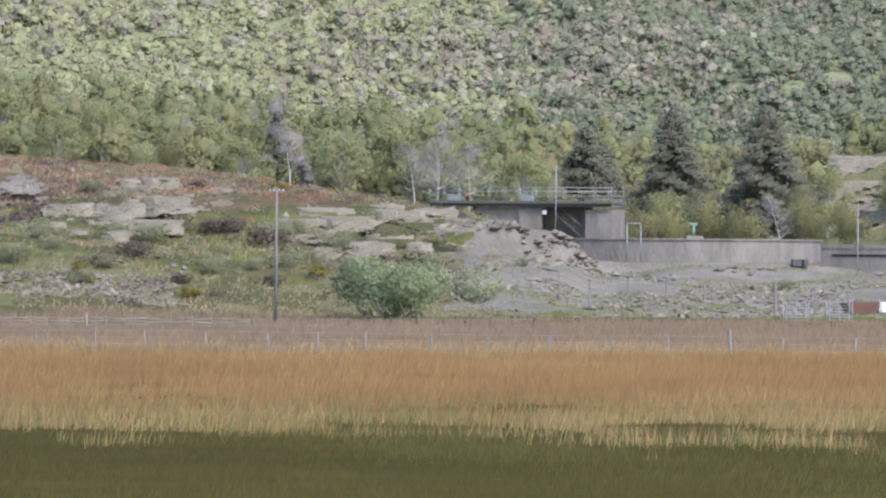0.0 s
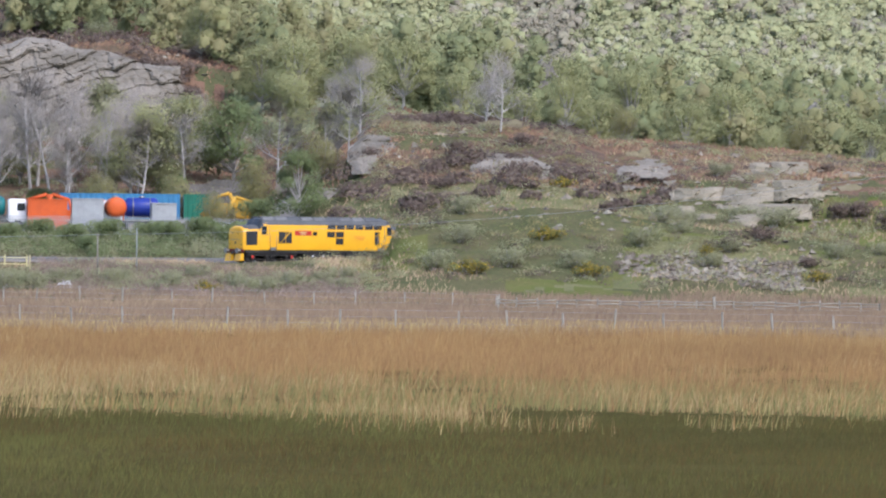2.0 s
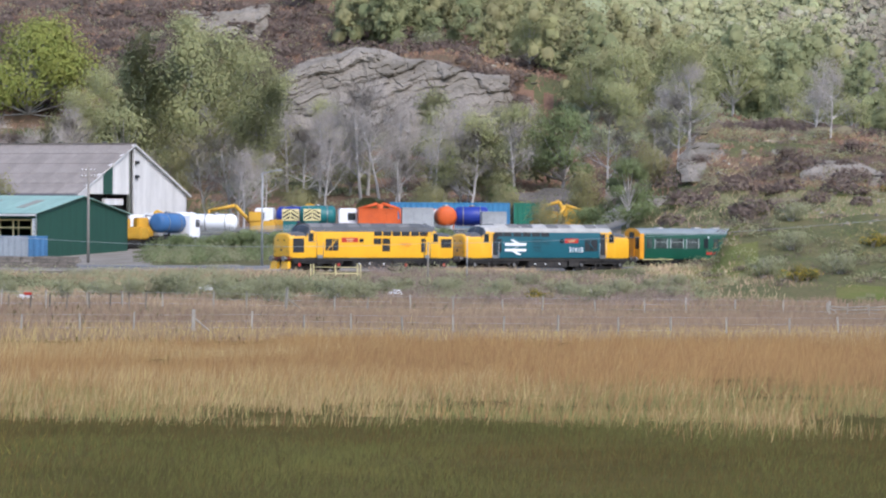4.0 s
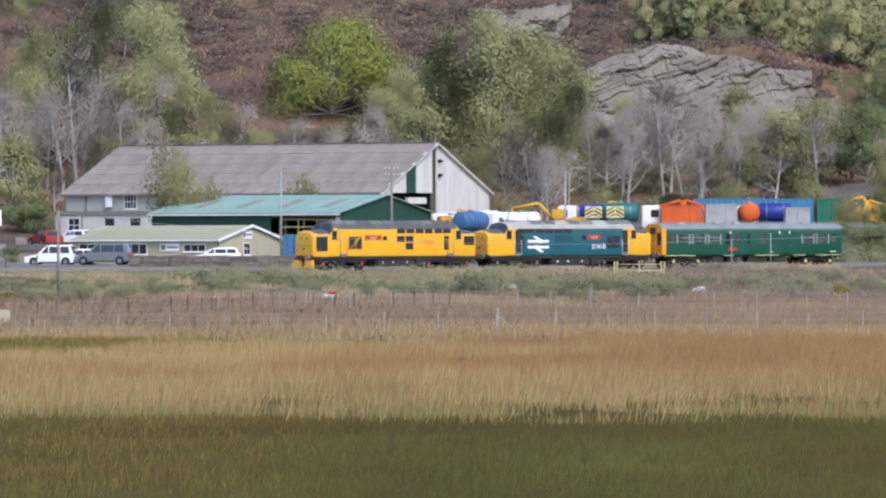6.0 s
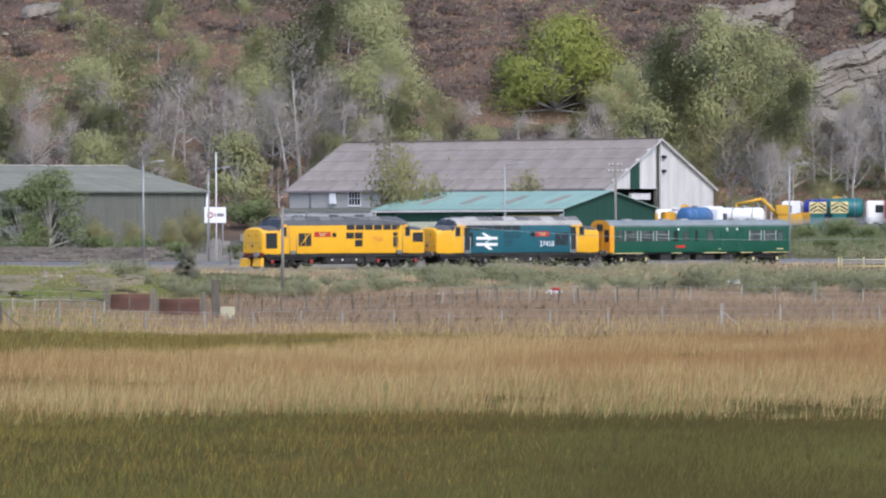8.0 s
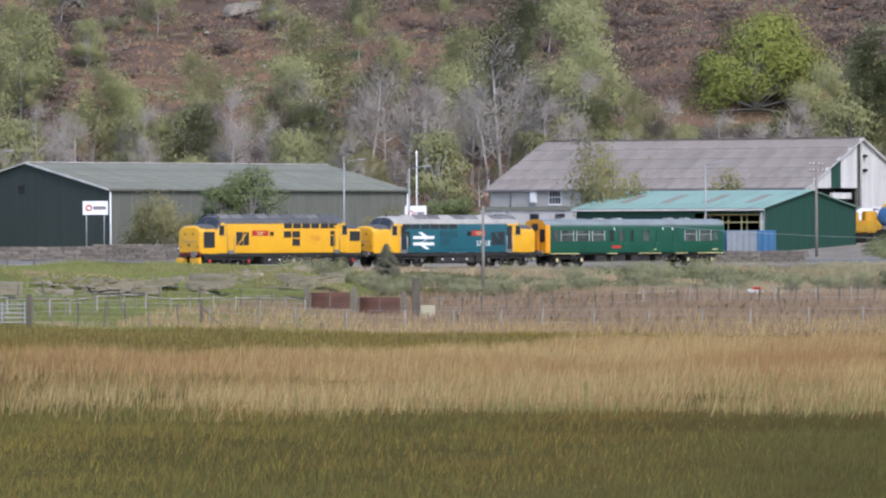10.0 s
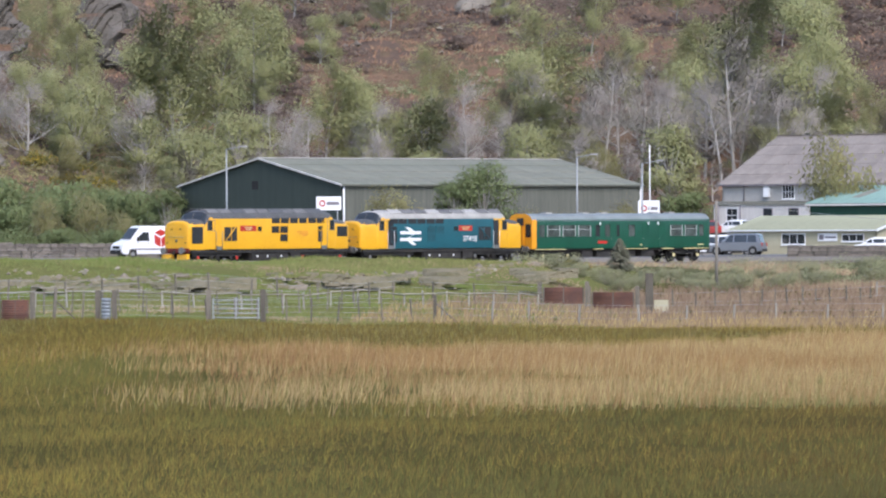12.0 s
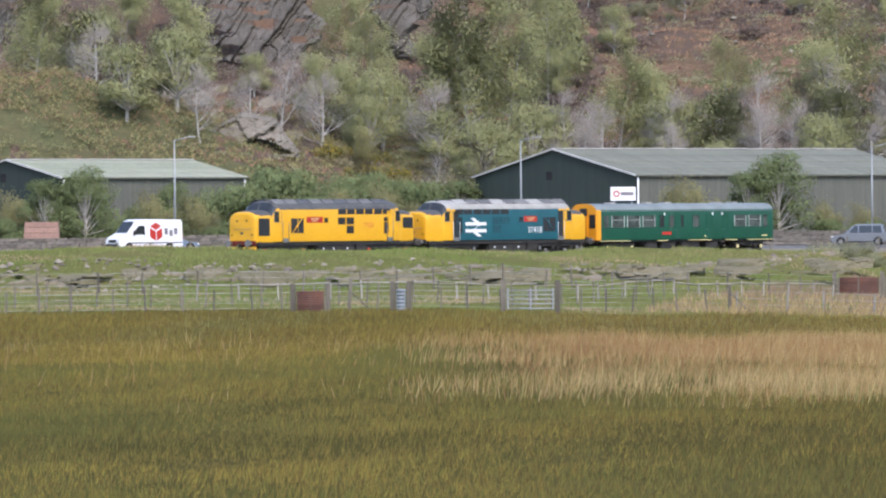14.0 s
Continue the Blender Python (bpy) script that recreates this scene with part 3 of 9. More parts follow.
    if not teal:
        for side in (1, -1):
            bm = bmesh.new()
            for zz, a, b in ((2.34, 12.15, 13.35), (2.20, 12.4, 13.35), (2.10, 12.7, 13.2)):
                box(bm, *sorted((X(a), X(b))), *sorted((side * 1.352, side * 1.358)), zz - 0.035, zz + 0.035)
            part("operator_mark", bm, AMBER, top, "small orange operator mark")
    else:
        for side in (1, -1):
            emblem(top, X(12.95), side)
            text = bpy.data.curves.new("running_number", "FONT")
            text.body, text.size, text.extrude, text.align_x = "37418", 0.62, 0.004, "CENTER"
            number = new("running_number", text)
            number.parent = top
            number.matrix_basis = pose(X(6.55), side * 1.357, 1.62, 90, 0, 180 if side > 0 else 0)
            text.materials.append(WHITE)
    # roof hatches and exhaust
    for o in (6.2, 8.0, 9.6, 12.2, 13.6):
        part("roof_hatch", boxed(*sorted((X(o), X(o + 1.1))), -0.62, 0.62, 3.90, 4.0, 0.03), ROOF_DARK if not teal or o in (8.0, 13.6) else roof, top)
    for side in (1, -1):
        for k in range(9):
            o = 3.4 + k * 1.36
            panel = part("roof_panel", boxed(-0.6, 0.6, -0.3, 0.3, -0.02, 0.02, 0.01), ROOF_WORN if (k + (side > 0)) % 3 else roof, top)
            panel.matrix_basis = pose(X(o), side * 0.90, 3.872, -side * 31, 0, 0)
    part("fan_grille", made(tube, (X(12.0), 0, 3.93), (X(12.0), 0, 4.02), 0.62, 0.58, 20), GRILLE, top)
    # sill stripe, tanks and running gear
    part("solebar", boxed(-8.5, 8.5, -1.24, 1.24, 0.86, 1.12, 0.02), BLACK, top)
    tank = part("fuel_tank", boxed(-2.1, 2.1, -1.18, 1.18, 0.28, 0.9, 0.1), BLACK, top)
    for side in (1, -1):
        for xx in (-1.2, 0.3, 1.4):
            part("filler_cap", made(tube, (xx, side * 1.17, 0.62), (xx, side * 1.21, 0.62), 0.07, n=10), WHITE, tank)
        part("battery_box", boxed(-3.3, -2.2, *sorted((side * 0.5, side * 1.2)), 0.38, 0.9, 0.03), BLACK, top)
    for x in (5.64, -5.64):
        bogie(top, x, (-2.06, 0.0, 2.06), 0.57, 5.3, RED if not teal else STEEL)
    return top


def emblem(parent, x, side):
    """White emblem: two level bars joined by slanting strokes, drawn as plain shapes."""
    bm = bmesh.new()
    u = -side
    layer = [0]

    def shape(pts):
        # each stroke lies a few millimetres over the one before
        layer[0] += 1
        prism(bm, [(x + u * a, 2.05 + b) for a, b in pts], *sorted((side * 1.352, side * (1.356 + 0.004 * layer[0]))))
    shape([(-1.12, 0.13), (1.12, 0.13), (1.12, 0.36), (-1.12, 0.36)])
    shape([(-1.12, -0.36), (1.12, -0.36), (1.12, -0.13), (-1.12, -0.13)])
    shape([(-0.62, 0.66), (-0.20, 0.66), (0.62, 0.24), (0.30, 0.14)])
    shape([(0.62, 0.24), (0.30, 0.14), (-0.55, -0.26), (-0.22, -0.14)])
    shape([(-0.55, -0.24), (-0.22, -0.14), (0.62, -0.66), (0.20, -0.66)])
    part("emblem", bm, WHITE, parent, "white double-arrow emblem")


def passenger_coach():
    top = thing("railway_coach", "dark green railway saloon coach with grey roof and orange end", "coach")
    sec = body_section(1.39, 1.08, 3.16, 3.74)
    secs = [(x, [(y * k, z) for y, z in sec]) for x, k in ((9.55, 0.90), (9.42, 0.96), (9.2, 1.0), (0, 1.0), (-9.2, 1.0), (-9.42, 0.97), (-9.55, 0.92))]
    part("body", loft(secs, None, lambda c: 1 if c.z > 3.22 else (2 if c.x > 9.15 else 0)), [COACH_GREEN, ROOF_GREY, ORANGE_END], top)
    # end windows, headcode box and gangway door on the leading end
    for yy in (-0.86, 0.86):
        part("end_window", boxed(9.50, 9.585, yy - 0.30, yy + 0.30, 1.95, 2.95, 0.02), GLASS, top)
    part("headcode_box", boxed(9.50, 9.66, -0.34, 0.34, 2.85, 3.4, 0.04), GRILLE, top)
    part("end_door", boxed(9.50, 9.62, -0.40, 0.40, 1.15, 2.75, 0.02), ORANGE_END, top)
    # windows: distance from the front, pane by pane
    for o0, o1, mat in ((0.62, 1.20, PALE_GLASS), (1.42, 2.86, PALE_GLASS), (3.06, 4.52, PALE_GLASS), (4.72, 6.12, PALE_GLASS), (6.58, 7.05, GLASS), (7.60, 8.25, PALE_GLASS), (8.75, 9.15, GLASS), (10.15, 10.82, PALE_GLASS), (11.65, 12.22, GLASS),
                        (13.48, 13.95, GLASS), (14.65, 16.02, PALE_GLASS), (16.22, 17.60, PALE_GLASS), (17.80, 18.30, PALE_GLASS)):
        side_panel(top, "window", 9.55 - o1, 9.55 - o0, 1.99, 2.86, mat, 1.392, frame_mat=COACH_GREEN)
        if o1 - o0 > 1.2:
            for side in (1, -1):
                bm = bmesh.new()
                box(bm, 9.55 - o1, 9.55 - o0, *sorted((side * 1.390, side * 1.404)), 2.52, 2.55)
                box(bm, 9.55 - o1 + 0.02, 9.55 - o1 + 0.1, *sorted((side * 1.392, side * 1.398)), 2.0, 2.84)
                box(bm, 9.55 - o0 - 0.1, 9.55 - o0 - 0.02, *sorted((side * 1.392, side * 1.398)), 2.0, 2.84)
                part("curtain", bm, CURTAIN, top, "pale drawn-back window curtain")
    for o in (8.5, 11.95, 13.72):
        side_panel(top, "door", 9.55 - o - 0.36, 9.55 - o + 0.36, 1.14, 2.98, COACH_GREEN, 1.398)
        side_panel(top, "door_handle", 9.55 - o + 0.22, 9.55 - o + 0.30, 1.78, 1.84, STEEL, 1.42)
    side_panel(top, "nameplate", 1.72, 2.72, 1.44, 1.66, RED, 1.398, label="small red plate with unreadable lettering")
    for o, w in ((7.1, 0.12), (12.3, 0.12), (13.35, 0.12)):
        side_panel(top, "step_lamp", 9.55 - o - w / 2, 9.55 - o + w / 2, 2.86, 3.06, WHITE, 1.40)
    for o in (11.7, 18.0):
        side_panel(top, "lettering", 9.55 - o - 0.32, 9.55 - o + 0.32, 1.28, 1.36, CREAM, 1.396)
    side_panel(top, "cantrail_gutter", -9.2, 9.2, 3.17, 3.21, ROOF_GREY, 1.40)
    # footboards with pale edges, roof vents, underframe
    for side in (1, -1):
        for x0, x1 in ((6.2, 9.3), (2.2, 3.2), (-2.6, -0.2), (-5.4, -4.2), (-9.3, -6.6)):
            part("footboard", boxed(x0, x1, *sorted((side * 1.30, side * 1.46)), 1.00, 1.055), CREAM, top, "footboard with a cream edge")
    for x in (2.9, 0.9, -4.6, -6.4, 6.8):
        part("roof_vent", boxed(x - 0.35, x + 0.35, -0.35, 0.35, 3.66, 3.84, 0.06), ROOF_PALE, top)
    part("solebar", boxed(-9.4, 9.4, -1.22, 1.22, 0.92, 1.08, 0.02), BLACK, top)
    for x0, x1 in ((-3.6, -2.2), (-1.6, 0.4), (1.0, 2.6), (3.0, 4.2)):
        part("equipment_box", boxed(x0, x1, -1.15, 1.15, 0.42, 0.93, 0.05), BLACK, top)
    for xa, xb in ((-4.6, -3.6), (4.6, 3.8)):
        part("truss_rod", made(tube, (xa, 1.0, 0.9), (xb, 1.0, 0.5), 0.03, n=6), BLACK, top)
    for e in (1, -1):
        bogie(top, 7.0 * e, (-1.3, 1.3), 0.46, 3.3, CREAM)
        buffer_gear(top, 9.25 * e, e)
    part("tail_lamp", made(tube, (-9.5, 1.0, 1.55), (-9.66, 1.0, 1.55), 0.11, n=10), CREAM, top)
    return top


loco_yellow = locomotive("yellow six-axle diesel locomotive with dark grey roof on the track", False, 1)
loco_teal = locomotive("dark teal diesel locomotive with yellow ends and pale roof", True, -1)
coach = passenger_coach()

# ---- railway track ----
BED = tagged(new("railway_track"), "curved railway line on pale stone ballast", "railway track", kind="structure")


def along(s0, s1, step):
    return np.arange(s0, s1 + 0.01, step)


def build_track():
    # ballast shoulder, then rails
    def ribbon(offsets, heights, mat, name, s0=-190, s1=190, step=2.0):
        bm = bmesh.new()
        last = None
        for s in along(s0, s1, step):
            x, y, h = way(s)
            nx, ny = -math.sin(h), math.cos(h)
            row = [bm.verts.new((x + nx * o, y + ny * o, rail_z(s) + z)) for o, z in zip(offsets, heights)]
            if last:
                for i in range(len(row) - 1):
                    bm.faces.new((last[i], last[i + 1], row[i + 1], row[i]))
            last = row
        bmesh.ops.recalc_face_normals(bm, faces=bm.faces[:])
        return part(name, bm, mat, BED)
    ribbon((-3.4, -1.9, -1.5, 1.5, 1.9, 3.4), (-0.55, -0.22, -0.19, -0.19, -0.22, -0.55), BALLAST, "ballast")
    for o in (-0.755, 0.755):
        ribbon((o - 0.07, o - 0.07, o - 0.012, o - 0.012, o - 0.036, o - 0.036, o + 0.036, o + 0.036, o + 0.012, o + 0.012, o + 0.07, o + 0.07),
               (-0.16, -0.14, -0.125, -0.04, -0.035, 0.0, 0.0, -0.035, -0.04, -0.125, -0.14, -0.16), RAIL_STEEL, "rail")
    bm = boxed(-0.12, 0.12, -1.3, 1.3, -0.30, -0.155, 0.02)
    me = mesh_of("sleeper", bm, SLEEPER)
    for s in along(-95, 100, 0.66):
        x, y, h = way(s)
        ob = new("sleeper", me)
        ob.parent = BED
        ob.matrix_basis = pose(x, y, rail_z(s), 0, 0, math.degrees(h))


build_track()

# ---- road behind the line, and its stone wall ----
ASPHALT = material("asphalt", (0.15, 0.15, 0.15), (0.11, 0.11, 0.108), 0.3, rough=0.85, bump=0.3)
STONE = material("wall_stone", (0.224, 0.192, 0.161), (0.112, 0.100, 0.084), 3.0, rough=0.9, bump=0.8, piece=0.28)
STONE_CORE = material("wall_core", (0.14, 0.13, 0.12), (0.09, 0.085, 0.08), 4.0, rough=0.95, bump=0.8)
ROAD = ((-30, 480), (-16, 520), (-14, 527), (-12, 534), (-10, 541), (-8, 546), (-6, 548), (-4, 546), (-2, 541), (0, 538), (3, 541), (5, 553), (6, 562), (7.2, 567), (9.5, 576), (11.5, 585))
ROAD_Z = 3.36


def road_at(b):
    for (b0, d0), (b1, d1) in zip(ROAD, ROAD[1:]):
        if b0 <= b <= b1:
            return spot(b, d0 + (d1 - d0) * (b - b0) / (b1 - b0))
    return spot(b, 556)


def build_road():
    bm = bmesh.new()
    last = None
    for b in np.arange(-30, 11.51, 0.25):
        x, y = road_at(b)
        d = math.hypot(x, y)
        row = [bm.verts.new((x * (d + o) / d, y * (d + o) / d, ROAD_Z + z)) for o, z in ((-4.6, -0.7), (-4.0, 0.0), (0, 0.05), (4.0, 0.0), (4.6, -0.7))]
        if last:
            for i in range(4):
                bm.faces.new((last[i], last[i + 1], row[i + 1], row[i]))
        last = row
    bmesh.ops.recalc_face_normals(bm, faces=bm.faces[:])
    tagged(part("road", bm, ASPHALT), "grey asphalt main road behind the railway", "road", kind="structure")


build_road()


def stone_wall(name, b0, b1, shift, height, label, thick=0.5, base=None):
    """A rubble wall along the road: a core with each face stone laid proud of it."""
    top = tagged(new(name), label, "wall", kind="structure")
    rng = random.Random(name + str(b0))
    core = bmesh.new()
    last = None
    bs = np.arange(b0, b1 + 1e-6, 0.1)
    path = []
    for b in bs:
        x, y = road_at(b)
        d = math.hypot(x, y) + shift
        x, y = spot(b, d)
        z = ground_z(x, y) if base is None else base
        path.append((x, y, z))
    for (x, y, z) in path:
        d = math.hypot(x, y)
        h = height + 0.05 * math.sin(x * 1.7)
        row = [core.verts.new((x * (d + o) / d, y * (d + o) / d, zz)) for o, zz in ((0, z - 0.3), (0, z + h), (thick, z + h), (thick, z - 0.3))]
        if last:
            for i in range(3):
                core.faces.new((last[i], last[i + 1], row[i + 1], row[i]))
        last = row
    bmesh.ops.recalc_face_normals(core, faces=core.faces[:])
    part("wall_core", core, STONE_CORE, top)
    bm = bmesh.new()
    bmesh.ops.create_cube(bm, size=1)
    bmesh.ops.bevel(bm, geom=bm.edges[:], offset=0.12, segments=1, affect="EDGES")
    me = mesh_of("stone", bm, STONE)
    total = sum(math.dist(a, b) for a, b in zip(path, path[1:]))
    course, count = 0.0, 0
    while course < height and count < 300:
        hh = rng.uniform(0.18, 0.34)
        run = 0.0
        while run < total and count < 300:
            w = rng.uniform(0.5, 1.4)
            i = min(int((run + w / 2) / total * (len(path) - 1)), len(path) - 2)
            f = (run + w / 2) / total * (len(path) - 1) - i
            x, y, z = (path[i][k] + (path[i + 1][k] - path[i][k]) * f for k in range(3))
            d = math.hypot(x, y)
            o = -0.02 + rng.uniform(-0.05, 0.02)
            ob = new("stone", me)
            ob.parent = top
            ob.matrix_basis = pose(x * (d + o) / d, y * (d + o) / d, z + course + hh / 2, 0, rng.uniform(-3, 3), math.degrees(math.atan2(path[i + 1][1] - path[i][1], path[i + 1][0] - path[i][0]))) @ Matrix.Diagonal((w * 0.96, 0.25, hh * 0.93, 1))
            count += 1
            run += w
        course += hh
    return top


stone_wall("roadside_wall", -12.6, -9.6, 7.2, 1.25, "low rubble stone wall beside the road")
stone_wall("roadside_wall", -9.6, -6.6, 7.2, 1.25, "low rubble stone wall beside the road")
stone_wall("roadside_wall", -6.6, -4.1, 7.2, 1.2, "low rubble stone wall beside the road")
stone_wall("roadside_wall", -2.35, 0.0, -6.0, 0.95, "low rubble stone wall beside the road")

# ---- buildings ----
GREY_SHEET = material("old_cement_sheet", (0.280, 0.244, 0.211), (0.202, 0.172, 0.149), 0.5, rough=0.9, bump=0.4, piece=0.07, streak=(1, 1, 0.3))
WHITE_SHEET = material("white_cladding", (0.608, 0.583, 0.549), (0.470, 0.451, 0.423), 0.35, rough=0.7, bump=0.2, streak=(3, 3, 0.4))
RENDER_GREY = material("grey_render", (0.420, 0.405, 0.380), (0.336, 0.325, 0.304), 0.5, rough=0.85, bump=0.3)
GREEN_CLAD = material("dark_green_cladding", (0.016, 0.062, 0.040), (0.012, 0.047, 0.031), 0.5, rough=0.6, streak=(6, 6, 0.5))
MINT_ROOF = material("faded_mint_roof", (0.257, 0.378, 0.318), (0.190, 0.299, 0.249), 0.4, rough=0.75, piece=0.06, streak=(2, 0.4, 1))
RUST_ROOF = material("rusty_roof_light", (0.25, 0.24, 0.20), (0.2, 0.19, 0.16), 0.8, rough=0.8)
CREAM_WALL = material("cream_wall", (0.46, 0.42, 0.29), (0.38, 0.35, 0.24), 0.5, rough=0.85)
OLIVE_ROOF = material("pale_olive_roof", (0.34, 0.34, 0.22), (0.28, 0.28, 0.18), 0.4, rough=0.8, piece=0.05)
SHED_GREEN = material("olive_green_cladding", (0.045, 0.058, 0.048), (0.036, 0.047, 0.04), 0.4, rough=0.65, streak=(5, 5, 0.4))
SHED_ROOF = material("lichened_grey_roof", (0.145, 0.155, 0.115), (0.205, 0.20, 0.155), 0.25, rough=0.9, piece=0.06, bump=0.3)
SHED_ROOF_PALE = material("lichened_pale_roof", (0.25, 0.27, 0.18), (0.32, 0.32, 0.24), 0.25, rough=0.9, piece=0.05, bump=0.3)
SHED_WALL_GREY = material("dull_grey_green_cladding", (0.10, 0.105, 0.085), (0.14, 0.14, 0.115), 0.5, rough=0.8, streak=(6, 6, 0.4))
# near-black base colour that paints in the shade of insides and openings
INSIDE_SHADE = material("painted_inside_shade", (0.03, 0.03, 0.03), rough=0.9)
CONCRETE = material("weathered_concrete", (0.286, 0.255, 0.221), (0.185, 0.165, 0.141), 0.4, rough=0.9, bump=0.5, streak=(2, 2, 0.5))
GALV = material("galvanised_steel", (0.36, 0.37, 0.37), (0.28, 0.29, 0.29), 2.0, rough=0.55, metal=0.4)
PLASTIC_WHITE = material("white_sign_face", (0.78, 0.78, 0.78), (0.72, 0.72, 0.72), 1.0, rough=0.5)
SIGN_GREY = material("sign_lettering_grey", (0.22, 0.20, 0.22), rough=0.6)
BLUE_PAINT = material("container_blue", (0.055, 0.16, 0.30), (0.045, 0.125, 0.235), 0.5, rough=0.6)
GREY_PAINT = material("container_grey", (0.24, 0.27, 0.29), (0.19, 0.21, 0.23), 0.5, rough=0.6)


def roof_slope(parent, L, W, eave, ridge, side, mat, rows, cols, over=0.35, name="roof_sheet", hip=0.0):
    """One roof slope laid in rows of sheets that lap over each other; side -1 is the slope to -y."""
    run, rise = W / 2 + over, (ridge - eave) * (W / 2 + over) / (W / 2)
    for r in range(rows):
        f0, f1 = r / rows, (r + 1) / rows
        w = (L + 2 * over) / cols
        bm = bmesh.new()
        y0, y1 = side * (run - run * f0), side * (run - run * f1)
        z0, z1 = ridge - rise + rise * f0, ridge - rise + rise * f1
        lift = 0.05
        pts = [(y0, z0 + lift), (y1, z1 + 0.01), (y1, z1 - 0.05), (y0, z0 - 0.02)]
        prism(bm, pts, -w / 2 + 0.012, w / 2 - 0.012, axis="x")
        me = mesh_of(name, bm, mat)
        for c in range(cols):
            ob = new(name, me)
            ob.parent = parent
            ob.location = (-L / 2 - over + w * (c + 0.5), 0, 0)


def gable_wall(bm, x, half, eave, ridge, thick=0.2, y0=None, y1=None, low=0.0):
    """A wall at the gable, from y0 to y1, under the two slopes."""
    y0, y1 = -half if y0 is None else y0, half if y1 is None else y1

    def top(y):
        return ridge - (ridge - eave) * abs(y) / half - 0.03
    pts = [(y0, low), (y1, low), (y1, top(y1))]
    if y0 < 0 < y1:
        pts.append((0, top(0)))
    pts.append((y0, top(y0)))
    prism(bm, pts, x - thick / 2, x + thick / 2, axis="x")


def window_unit(parent, x, y, z, w, h, face, mat=None, cols=2, rows=2):
    """A window with frame, panes and glazing bars, on a wall facing -y ('y') or +x ('x')."""
    mat = mat or WHITE

    def place(a0, a1, o0, o1, z0, z1):
        return boxed(x + a0, x + a1, y - o1, y - o0, z + z0, z + z1) if face == "y" else boxed(x + o0, x + o1, y + a0, y + a1, z + z0, z + z1)
    frame_ob = part("window", place(-w / 2 - 0.06, w / 2 + 0.06, -0.05, 0.03, -h / 2 - 0.06, h / 2 + 0.06), mat, parent)
    for i in range(cols):
        for j in range(rows):
            a, zz = -w / 2 + w * i / cols, -h / 2 + h * j / rows
            part("pane", place(a + 0.03, a + w / cols - 0.03, 0.0, 0.036, zz + 0.03, zz + h / rows - 0.03), GLASS, frame_ob)
    part("sill", place(-w / 2 - 0.1, w / 2 + 0.1, 0.0, 0.12, -h / 2 - 0.12, -h / 2 - 0.06), mat, frame_ob)


